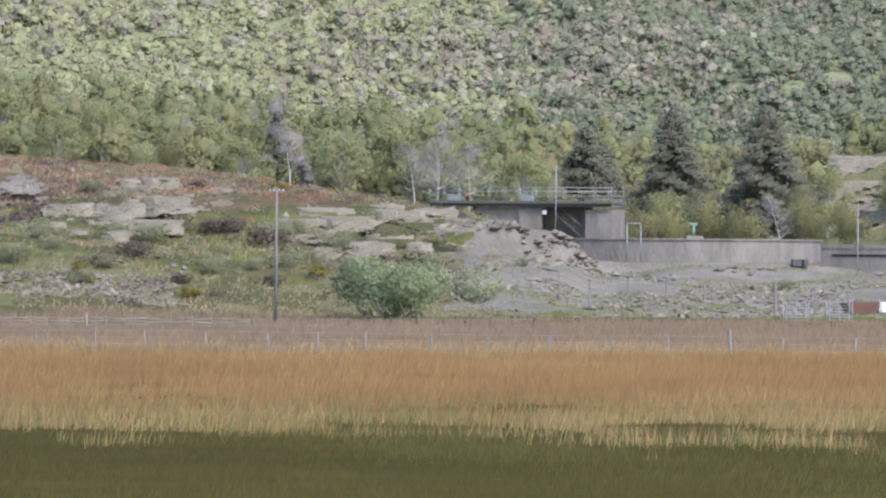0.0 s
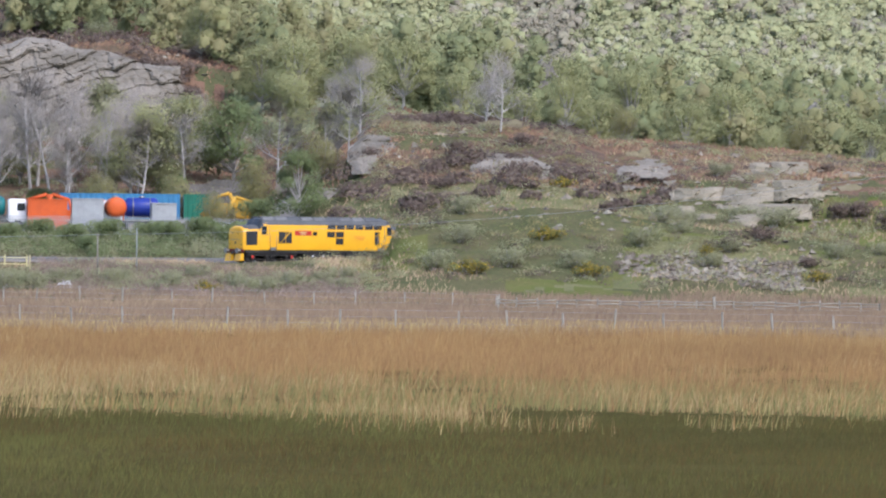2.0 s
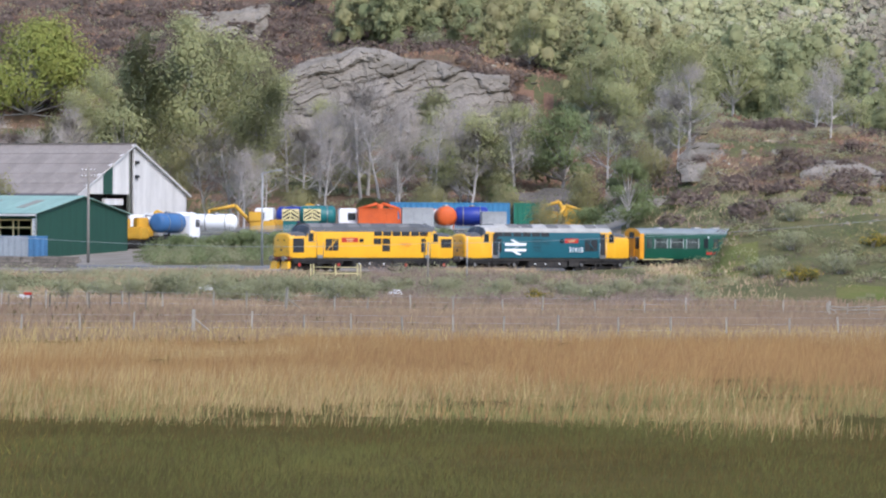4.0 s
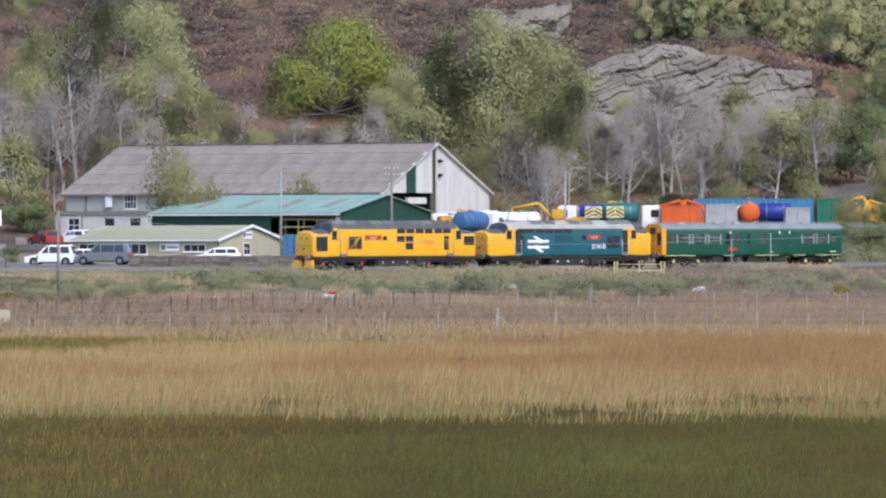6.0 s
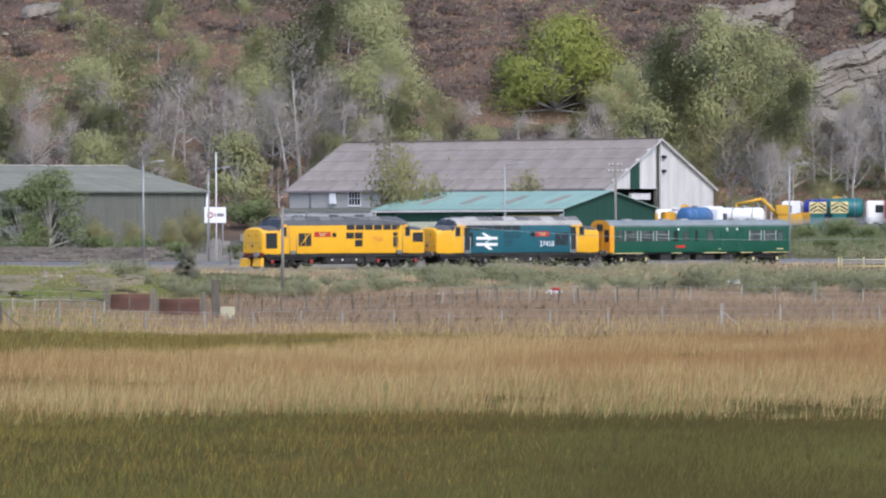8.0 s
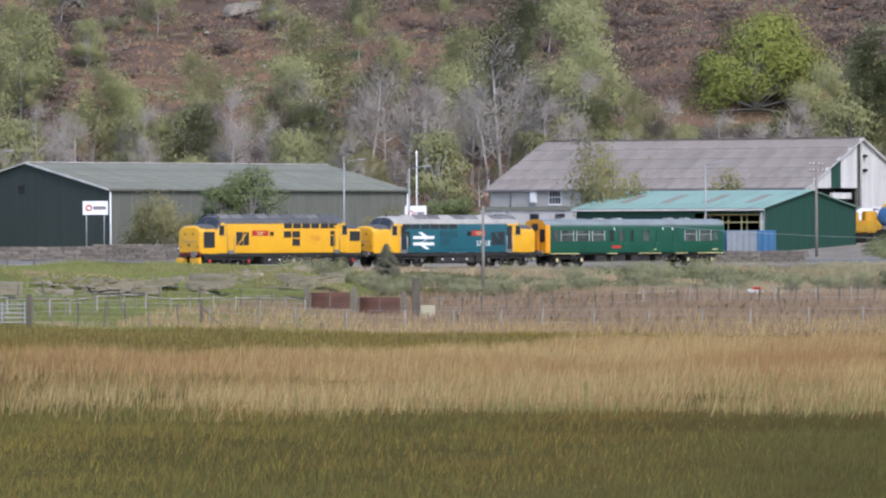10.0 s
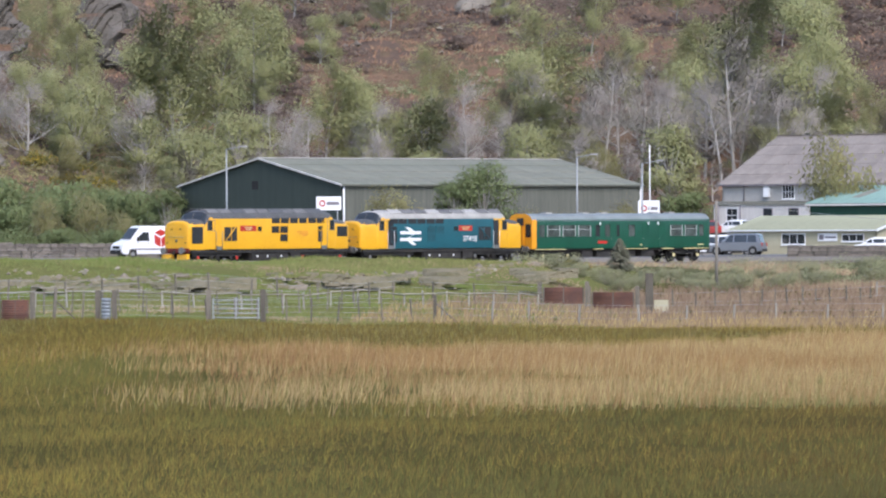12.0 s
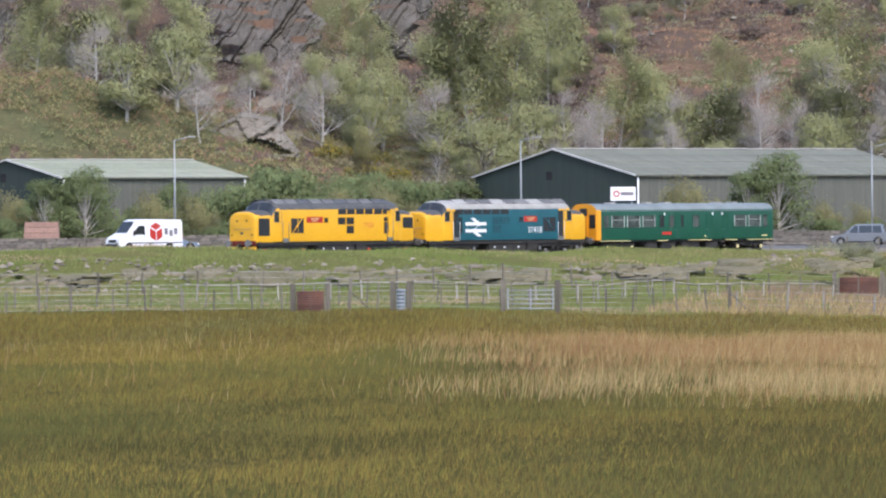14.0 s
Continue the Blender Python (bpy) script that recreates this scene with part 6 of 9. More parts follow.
def wire_fence(label, line, gap, high, wide=0.10, mat=None, wires=(0.35, 0.65, 0.95), seed=1, strainers=(), rails=False, jitter=0.3):
    """Posts along a line of (bearing, distance), leaning a little, with wires or rails between them."""
    mat = mat or FENCE_WOOD
    rng = random.Random(seed)
    top = thing("wire_fence" if not rails else "rail_fence", label, "fence")
    pts = []
    for (b0, d0), (b1, d1) in zip(line, line[1:]):
        (x0, y0), (x1, y1) = spot(b0, d0), spot(b1, d1)
        n = max(1, round(math.dist((x0, y0), (x1, y1)) / gap))
        for k in range(n):
            f = (k + rng.uniform(-jitter, jitter) * 0.5) / n
            pts.append((x0 + (x1 - x0) * f, y0 + (y1 - y0) * f))
    pts.append(spot(*line[-1]))
    pts = [(x, y, ground_z(x, y)) for x, y in pts]
    for k, (x, y, z) in enumerate(pts):
        strain = k in strainers
        ob = new("post", post_mesh(high * (1.25 if strain else 1.0), wide * (1.9 if strain else 1), mat, (high, wide, mat.name, strain)))
        ob.parent = top
        s = rng.uniform(0.88, 1.12)
        ob.matrix_basis = pose(x, y, z, rng.uniform(-4, 4), rng.uniform(-4, 4), rng.uniform(0, 90)) @ Matrix.Diagonal((1, 1, s, 1))
        if strain:
            part("strut", made(tube, (x, y, z + high * 0.85), (x + 1.3, y - 0.2, z), wide * 0.45, n=6), mat, top)
    for h in wires:
        if rails:
            for (x0, y0, z0), (x1, y1, z1) in zip(pts, pts[1:]):
                part("rail", made(tube, (x0, y0, z0 + h * high + rng.uniform(-0.06, 0.06)), (x1, y1, z1 + h * high + rng.uniform(-0.08, 0.08)), 0.05, 0.04, n=5), mat, top)
            continue
        bm = bmesh.new()
        last = None
        for x, y, z in pts:
            ring = [bm.verts.new((x + o, y, z + h * high + q)) for o, q in ((0, 0.007), (0.006, -0.005), (-0.006, -0.005))]
            if last:
                for i in range(3):
                    bm.faces.new((last[i], last[(i + 1) % 3], ring[(i + 1) % 3], ring[i]))
            last = ring
        part("wire", bm, GALV, top)
    return top


wire_fence("long post-and-wire fence across the rush marsh", [(-5.6, 356), (-2, 372), (2, 375), (8, 366), (12, 360), (17, 357)], 3.4, 1.3, 0.10, seed=2, strainers=(14, 41), mat=FENCE_PALE)
wire_fence("post-and-wire fence along the foot of the bank", [(-1.5, 424), (3, 448), (6.0, 456), (6.9, 457)], 3.6, 1.25, 0.09, seed=3, strainers=(9,), mat=FENCE_PALE)
wire_fence("weathered split-rail hurdle fence with white posts", [(6.9, 455), (8.0, 455), (9.08, 456), (10.4, 459)], 1.5, 0.95, 0.09, seed=4, strainers=(0, 11), wires=(0.35, 0.6, 0.85), rails=True, mat=FENCE_PALE)
wire_fence("rough post-and-wire fence on the marsh edge", [(10.4, 459), (13.0, 470)], 2.0, 0.9, 0.09, seed=5, wires=(0.4, 0.9))
wire_fence("sheep fence of grey posts and netting", [(-12.9, 339), (-9.7, 341), (-7.7, 345), (-5.6, 356)], 1.9, 1.4, 0.085, seed=6, strainers=(12, 26), wires=(0.2, 0.4, 0.6, 0.8, 0.97))
wire_fence("second sheep fence of leaning grey posts", [(-12.9, 349), (-9.4, 351), (-7.4, 356), (-6.2, 368)], 1.5, 1.4, 0.075, seed=7, wires=(0.3, 0.6, 0.95))
wire_fence("post-and-wire fence below the rock step", [(-12.9, 362), (-9, 364), (-7, 378), (-4.6, 392)], 3.2, 1.3, 0.10, seed=8, wires=(0.4, 0.7, 0.97))
wire_fence("rail fence beside the sheep track", [(-10.5, 356), (-7, 363), (-4.65, 388)], 2.6, 1.0, 0.09, seed=9, rails=True, wires=(0.9,), mat=FENCE_PALE)
wire_fence("old leaning fence in the bank scrub", [(-3.6, 398), (-2.6, 404), (-1.2, 420), (0.6, 432)], 1.8, 1.2, 0.09, seed=10, wires=(0.4, 0.9))
wire_fence("low roadside fence of dark posts", [(-12.8, 533), (-9, 530), (-5.5, 528), (-3.2, 527)], 3.0, 1.0, 0.12, seed=12, wires=(0.5, 0.95))
wire_fence("chain-link fence of concrete posts on the gravel slope", [(12.1, 520), (13.2, 521), (14.6, 519), (16.6, 515)], 3.1, 2.0, 0.11, seed=13, strainers=(0, 9), wires=(0.3, 0.6, 0.95), mat=CONCRETE)
wire_fence("security fence of cranked concrete posts on the knoll", [(10.5, 566), (11.0, 560), (11.5, 561), (12.0, 563)], 2.4, 2.2, 0.12, seed=14, strainers=(3,), wires=(0.3, 0.6, 0.95), mat=CONCRETE)


def field_gate(b, d, wide, high, mat, label, turn, bars=5, sheet=False, slim=False):
    x, y = spot(b, d)
    top = thing("field_gate", label, "gate", pose(x, y, ground_z(x, y) + 0.1, 0, 0, turn))
    for e in (0, wide):
        if slim:
            part("gate_post", made(tube, (e, 0, -0.5), (e, 0, high), 0.04, n=8), mat, top)
        else:
            part("gate_post", boxed(e - 0.14, e + 0.14, -0.14, 0.14, -0.5, high * 1.35, 0.03), FENCE_WOOD, top)
    for k in range(bars):
        zz = high * (k + 0.5) / bars
        if sheet:
            bm = bmesh.new()
            for q in range(3):
                z1 = zz - high / bars / 2 + high / bars * (q + 0.5) / 3
                tube(bm, (0.2, 0.0, z1), (wide - 0.2, 0.0, z1), high / bars / 5.2, n=6)
            part("corrugated_sheet", bm, mat, top)
        else:
            part("bar", made(tube, (0.15, 0, zz), (wide - 0.15, 0, zz), 0.035, n=6), mat, top)
    for e in (0.25, wide / 2, wide - 0.25):
        part("stile", boxed(e - 0.04, e + 0.04, -0.05, 0.05, 0.05, high), mat if not sheet else FENCE_WOOD, top)
    return top


field_gate(-7.68, 344, 3.0, 1.25, GALV, "grey tubular field gate between wooden posts", 4)
field_gate(-9.62, 338.5, 1.9, 1.15, RUST, "rusty corrugated sheet hurdle between grey posts", 2, 3, True)
field_gate(-8.7, 338.5, 0.9, 1.2, GREY_PAINT, "grey board hurdle leaning on a post", 2, 2, True)
field_gate(-4.63, 394, 3.0, 1.05, RUST, "sheep pen wall of rusty corrugated sheet", 2, 4, True)
field_gate(-4.18, 394.5, 3.1, 1.05, RUST, "sheep pen wall of rusty corrugated sheet", 0, 4, True)
field_gate(2.12, 500, 4.2, 1.0, CREAM, "cream tubular steel gate beside the line", -20, 2, slim=True)
field_gate(15.3, 500, 2.2, 1.6, GALV, "galvanised mesh gate at the waterworks track", 5, 7, slim=True)
field_gate(15.7, 501, 2.2, 1.6, GALV, "galvanised mesh gate at the waterworks track", 5, 7, slim=True)
x, y = spot(-3.62, 394)
pen = thing("pen_post", "tall dark sheep pen post with planks", "post", pose(x, y, ground_z(x, y)))
part("post", boxed(-0.25, 0.25, -0.2, 0.2, -0.4, 2.5, 0.04), FENCE_WOOD, pen)
part("plank", boxed(0.3, 1.2, -0.05, 0.05, -0.1, 0.8, 0.01), CREAM_WALL, pen, "bare plywood board")
# palisade in front of the plant yard
fence = thing("palisade_fence", "grey steel palisade fence before the yard", "fence")
pale_me = mesh_of("pale", boxed(-0.035, 0.035, -0.015, 0.015, -0.1, 2.1), GALV)
last = None
for k in range(190):
    b = 1.1 + 3.6 * k / 189
    x, y = spot(b, 582)
    ob = new("pale", pale_me)
    ob.parent = fence
    ob.location = (x, y, ground_z(x, y))
    if k % 14 == 0:
        here = (x, y, ground_z(x, y))
        if last:
            for h in (0.5, 1.7):
                part("rail", made(tube, (last[0], last[1] + 0.03, last[2] + h), (x, y + 0.03, here[2] + h), 0.03, n=5), GALV, fence)
        last = here
x, y = spot(16.0, 515)
skip = thing("rubbish_skip", "rust-red steel rubbish skip on the track", "skip", pose(x, y, ground_z(x, y), 0, 0, 5))
bm = bmesh.new()
prism(bm, [(-1.5, 1.0), (-0.9, 0.0), (0.9, 0.0), (1.5, 1.0), (1.4, 1.0), (0.85, 0.1), (-0.85, 0.1), (-1.4, 1.0)], -0.8, 0.8)
part("hopper", bm, RUST, skip)
for e in (-1, 1):
    part("lifting_lug", made(tube, (e * 1.1, -0.85, 0.7), (e * 1.1, 0.85, 0.7), 0.05, n=8), RUST, skip)
    bm = bmesh.new()
    prism(bm, [(-1.45, 1.0), (-0.88, 0.05), (0.88, 0.05), (1.45, 1.0)], e * 0.8 - 0.03, e * 0.8 + 0.03)
    part("side_plate", bm, RUST, skip)
for k, b in enumerate((16.22, 16.36, 16.5)):
    x, y = spot(b, 515)
    bag = thing("bulk_bag", "white woven bulk bag on the track", "bag", pose(x, y, ground_z(x, y)))
    part("sack", boxed(-0.42, 0.42, -0.42, 0.42, 0, 0.95, 0.14), PLASTIC_WHITE, bag)
    for e in (-0.3, 0.3):
        part("loop", made(tube, (e, -0.2, 0.9), (e, 0.2, 1.1), 0.02, n=5), PLASTIC_WHITE, bag)
for b, d, c in ((-0.5, 446, RED), (2.9, 481, PLASTIC_WHITE), (1.15, 476, PLASTIC_WHITE)):
    x, y = spot(b, d)
    litter = thing("rubbish_bag", "crumpled plastic rubbish lying in the scrub", "rubbish", pose(x, y, ground_z(x, y)))
    part("sheet", boxed(-0.6, 0.6, -0.3, 0.3, 0.1, 0.45, 0.12), PLASTIC_WHITE, litter)
    part("scrap", boxed(-0.2, 0.5, -0.35, 0.2, 0.4, 0.6, 0.08), c, litter)
x, y = spot(-11.93, 556)
stack = thing("brick_stack", "pallet stack of reddish bricks behind the wall", "brick stack", pose(x, y, ground_z(x, y), 0, 0, 8))
part("pallet", boxed(-1.7, 1.7, -0.55, 0.55, 0, 0.14), FENCE_WOOD, stack)
BRICK = material("pink_brick", (0.36, 0.22, 0.17), (0.28, 0.17, 0.14), 3.0, rough=0.9, piece=0.15)
for k in range(5):
    part("brick_pack", boxed(-1.65 + 0.05 * k, 1.65 - 0.02 * k, -0.5, 0.5, 0.14 + k * 0.5, 0.14 + k * 0.5 + 0.48, 0.02), BRICK, stack)

# ---- vehicles ----
SILVER = material("silver_car_paint", (0.20, 0.21, 0.23), (0.18, 0.19, 0.21), 1.0, rough=0.3, metal=0.4, spec=0.6)
BLUE_GREY = material("blue_grey_car_paint", (0.16, 0.22, 0.28), (0.14, 0.19, 0.25), 1.0, rough=0.3, spec=0.6)
CAR_WHITE = material("white_car_paint", (0.80, 0.80, 0.80), (0.74, 0.74, 0.74), 1.0, rough=0.35, spec=0.5)
CAR_RED = material("red_car_paint", (0.30, 0.04, 0.035), (0.25, 0.035, 0.03), 1.0, rough=0.35)
ORANGE = material("orange_plant_paint", (0.62, 0.11, 0.02), (0.48, 0.085, 0.02), 0.8, rough=0.5)
ROYAL = material("blue_tank_paint", (0.02, 0.04, 0.26), (0.018, 0.035, 0.2), 0.8, rough=0.4)
TANK_TEAL = material("teal_tank_paint", (0.015, 0.14, 0.14), (0.012, 0.11, 0.11), 0.8, rough=0.45)
TANK_BLUE = material("mid_blue_tank_paint", (0.05, 0.14, 0.30), (0.04, 0.11, 0.24), 0.8, rough=0.45)
BOX_GREEN = material("green_container_paint", (0.02, 0.16, 0.10), (0.016, 0.13, 0.08), 0.8, rough=0.5)
BOX_BLUE = material("light_blue_container_paint", (0.05, 0.20, 0.36), (0.04, 0.16, 0.30), 0.6, rough=0.5)
BOX_GREY = material("pale_grey_skip_paint", (0.36, 0.37, 0.37), (0.28, 0.29, 0.29), 0.8, rough=0.6)
PLANT_YELLOW = material("plant_yellow", (0.62, 0.34, 0.03), (0.45, 0.26, 0.04), 1.0, rough=0.5)


def wheel(parent, x, y, r, wide=0.22):
    s = 1 if y > 0 else -1
    ob = part("wheel", made(tube, (0, -wide / 2, 0), (0, wide / 2, 0), r, n=18), RUBBER, parent)
    ob.location = (x, y, r)
    part("rim", made(tube, (0, s * (wide / 2 - 0.01), 0), (0, s * (wide / 2 + 0.015), 0), r * 0.62, r * 0.55, 14), STEEL, ob)
    return ob


def shell(profile, half, mat, taper=()):
    """A body from its side outline: full width below, drawn in above the height given in taper (height, share)."""
    bm = bmesh.new()
    prism(bm, profile, -half, half)
    bmesh.ops.triangulate(bm, faces=[f for f in bm.faces if len(f.verts) > 4])
    for v in bm.verts:
        if taper and v.co.z > taper[0]:
            v.co.y *= 1 - taper[1] * min(1, (v.co.z - taper[0]) / taper[2])
    sharp = [e for e in bm.edges if len(e.link_faces) == 2 and e.calc_face_angle(0) > 0.3]
    bmesh.ops.bevel(bm, geom=sharp, offset=0.05, segments=2, affect="EDGES")
    return smooth_all(bm, 0.7)


def car(label, mat, length, high, kind="estate", m=None, name="car"):
    """A car that points along +x: body, glasshouse, wheels, lamps, bumpers."""
    top = thing(name, label, "car", m)
    L, h = length / 2, high
    bonnet = 0.98 if kind == "suv" else 0.86
    body = [(-L, 0.42), (-L + 0.05, bonnet + 0.04), (-L + 0.25, bonnet + 0.1), (L - 1.35, bonnet + 0.07), (L - 0.2, bonnet - 0.14), (L, 0.62), (L, 0.30), (L - 0.5, 0.24), (-L + 0.5, 0.24), (-L, 0.34)]
    part("body", shell(body, 0.92, mat), mat, top)
    back = -L + (0.18 if kind != "saloon" else 0.75)
    cabin = [(back, bonnet + 0.04), (back + 0.28, h - 0.06), (back + 0.5, h), (L - 2.35, h - 0.01), (L - 1.95, h - 0.10), (L - 1.15, bonnet + 0.04)]
    part("cabin", shell(cabin, 0.86, mat, (bonnet + 0.1, 0.2, h - bonnet - 0.1)), mat, top)
    zg0, zg1 = bonnet + 0.12, h - 0.14
    yw = 0.80

    def side_glass(x0, x1, slope0=0.0, slope1=0.0):
        for s in (-1, 1):
            bm = bmesh.new()
            prism(bm, [(x0, zg0), (x1, zg0), (x1 - slope1, zg1), (x0 + slope0, zg1)], -0.012, 0.012)
            ob = part("side_window", bm, GLASS, top)
            ob.matrix_basis = pose(0, s * 0.845, 0) @ Matrix.Translation((0, 0, zg0)) @ Euler((radians(s * 10.5), 0, 0)).to_matrix().to_4x4() @ Matrix.Translation((0, 0, -zg0))
    side_glass(back + 0.32, back + 1.15, 0.12, 0.0)
    side_glass(back + 1.22, -0.05 + 0.1)
    side_glass(0.14, L - 1.5, 0.0, 0.55)
    for nm, x0, x1 in (("windscreen", L - 1.19, L - 1.93), ("rear_window", back + 0.02, back + 0.24)):
        bm = bmesh.new()
        o = 0.03 if nm == "windscreen" else -0.03
        prism(bm, [(x0 + o, zg0 - 0.04), (x1 + o, zg1 + 0.02), (x1, zg1 + 0.02), (x0, zg0 - 0.04)], -0.66, 0.66)
        part(nm, bm, GLASS, top)
    for s in (-1, 1):
        part("headlight", boxed(L - 0.16, L + 0.01, s * 0.72 - 0.17, s * 0.72 + 0.17, bonnet - 0.30, bonnet - 0.14, 0.03), PLASTIC_WHITE, top)
        part("tail_light", boxed(-L - 0.01, -L + 0.12, s * 0.78 - 0.1, s * 0.78 + 0.1, bonnet - 0.22, bonnet + 0.05, 0.02), RED, top)
        part("mirror", boxed(L - 1.65, L - 1.5, *sorted((s * 0.9, s * 1.08)), bonnet + 0.08, bonnet + 0.24, 0.03), mat, top)
        for xx in (L - 0.85, -L + 0.85):
            part("wheel_arch", made(tube, (xx, s * 0.75, 0.36), (xx, s * 0.928, 0.36), 0.40, n=18), BLACK, top)
            wheel(top, xx, s * 0.85, 0.34)
        part("sill", boxed(-L + 1.3, L - 1.3, *sorted((s * 0.90, s * 0.94)), 0.24, 0.36, 0.01), BLACK, top)
    part("front_bumper", boxed(L - 0.25, L + 0.05, -0.86, 0.86, 0.26, 0.46, 0.04), BLACK if kind == "suv" else mat, top)
    part("grille", boxed(L - 0.05, L + 0.03, -0.45, 0.45, 0.50, 0.72, 0.02), GRILLE, top)
    part("rear_bumper", boxed(-L - 0.04, -L + 0.25, -0.86, 0.86, 0.28, 0.5, 0.04), BLACK if kind == "suv" else mat, top)
    return top


def delivery_van():
    top = thing("delivery_van", "white high-roofed delivery van with red cube mark", "van")
    body = [(-3.48, 0.42), (-3.46, 2.55), (-3.30, 2.74), (1.0, 2.80), (1.55, 2.66), (2.45, 1.58), (3.15, 1.28), (3.42, 1.05), (3.48, 0.45), (3.1, 0.34), (-3.3, 0.34)]
    part("body", shell(body, 0.99, CAR_WHITE, (1.3, 0.10, 1.5)), CAR_WHITE, top)
    bm = bmesh.new()
    prism(bm, [(1.66, 2.56), (2.42, 1.66), (2.47, 1.68), (1.71, 2.60)], -0.74, 0.74)
    part("windscreen", bm, SCREEN, top)
    for s in (-1, 1):
        bm = bmesh.new()
        prism(bm, [(0.62, 1.48), (1.92, 1.48), (1.78, 1.78), (1.32, 2.24), (0.72, 2.24)], *sorted((s * 0.955, s * 0.985)))
        ob = part("cab_window", bm, GLASS, top)
        part("side_strip", boxed(-3.35, 2.1, *sorted((s * 0.98, s * 1.01)), 0.70, 0.84, 0.01), SIGN_GREY, top)
        part("mirror", boxed(1.75, 1.95, *sorted((s * 1.02, s * 1.26)), 1.45, 1.85, 0.04), BLACK, top)
        part("headlight", boxed(3.05, 3.36, s * 0.72 - 0.2, s * 0.72 + 0.2, 0.98, 1.18, 0.04), PLASTIC_WHITE, top)
        part("tail_light", boxed(-3.5, -3.42, s * 0.88 - 0.06, s * 0.88 + 0.06, 0.9, 1.6, 0.02), RED, top)
        for xx in (2.35, -2.0):
            part("wheel_arch", made(tube, (xx, s * 0.82, 0.40), (xx, s * 1.0, 0.40), 0.43, n=18), BLACK, top)
            wheel(top, xx, s * 0.90, 0.35, 0.24)
        # red cube mark: three faces with white gaps, and bars in place of the letters
        ys = sorted((s * 0.975, s * 0.99))
        u = -s
        for pts in ([(-0.55, 0.20), (-0.04, -0.06), (-0.04, -0.72), (-0.55, -0.45)], [(0.55, 0.20), (0.04, -0.06), (0.04, -0.72), (0.55, -0.45)], [(-0.5, 0.33), (0.0, 0.60), (0.5, 0.33), (0.0, 0.06)]):
            bm = bmesh.new()
            prism(bm, [(-0.55 + u * a * 1.2, 1.74 + b * 1.2) for a, b in pts], *ys)
            ob = part("cube_face", bm, RED, top)
            ob.matrix_basis = pose(0, s * 0.008, 0) @ Matrix.Translation((0, 0, 1.4)) @ Euler((radians(s * 3.4), 0, 0)).to_matrix().to_4x4() @ Matrix.Translation((0, 0, -1.4))
        for k in range(3):
            x = -1.65 - k * 0.52
            bm = boxed(x - 0.17, x + 0.17, *ys, 1.42 - 0.14 * (k == 1), 1.82 + 0.14 * (k != 1), 0.0)
            ob = part("lettering_bar", bm, SIGN_GREY, top)
            ob.matrix_basis = pose(0, s * 0.006, 0) @ Matrix.Translation((0, 0, 1.4)) @ Euler((radians(s * 3.4), 0, 0)).to_matrix().to_4x4() @ Matrix.Translation((0, 0, -1.4))
        part("door_handle", boxed(0.66, 0.84, *sorted((s * 0.985, s * 1.01)), 1.26, 1.31), BLACK, top)
    part("front_bumper", boxed(3.1, 3.54, -0.94, 0.94, 0.34, 0.72, 0.08), BLACK, top)
    part("grille", boxed(3.32, 3.47, -0.55, 0.55, 0.78, 1.05, 0.03), BLACK, top)
    part("rear_bumper", boxed(-3.58, -3.4, -0.9, 0.9, 0.36, 0.55, 0.04), BLACK, top)
    return top


def on_road(b, lane, z=None):
    """Pose on the road at a bearing, heading west (lane -1, near side) or east (lane 1)."""
    x0, y0 = road_at(b - 0.2)
    x1, y1 = road_at(b + 0.2)
    x, y = road_at(b)
    d = math.hypot(x, y)
    heading = math.degrees(math.atan2(y0 - y1, x0 - x1)) + (180 if lane > 0 else 0)
    return pose(x * (d + lane * 1.9) / d, y * (d + lane * 1.9) / d, ROAD_Z + 0.03, 0, 0, heading)


van = delivery_van()
suv = car("silver-grey sport utility car driving on the road", SILVER, 4.95, 1.86, "suv")
estate = car("pale blue-grey estate car driving on the road", BLUE_GREY, 4.6, 1.48)


def parked(label, mat, b, d, length, high, kind, turn, z=None):
    x, y = spot(b, d)
    return car(label, mat, length, high, kind, pose(x, y, ground_z(x, y) + 0.02 if z is None else z, 0, 0, turn))


# parked cars between the depot and the works, on two levels
parked("white parked panel van beside the stone wall", CAR_WHITE, -3.06, 553, 4.6, 1.85, "suv", 170)
parked("white parked hatchback in the works car park", CAR_WHITE, -2.83, 553, 4.1, 1.5, "estate", 175)
parked("white parked pick-up beside the site office", CAR_WHITE, -1.55, 544.6, 4.6, 1.6, "suv", 180)
terrace = thing("parking_terrace", "raised concrete parking terrace behind the cars", "terrace", pose(*spot(-2.9, 578), 3.2, 0, 0, -2))
part("slab", boxed(-5.5, 5.0, -4, 6, -0.5, 1.75), CONCRETE, terrace)
part("kerb", boxed(-5.5, 5.0, -4.15, -4.0, 1.3, 1.95), STONE_CORE, terrace)
parked("red parked hatchback on the raised terrace", CAR_RED, -3.12, 577, 4.0, 1.45, "estate", 120, 4.96)
parked("white parked saloon car on the raised terrace", CAR_WHITE, -2.85, 577, 4.4, 1.5, "saloon", 160, 4.96)


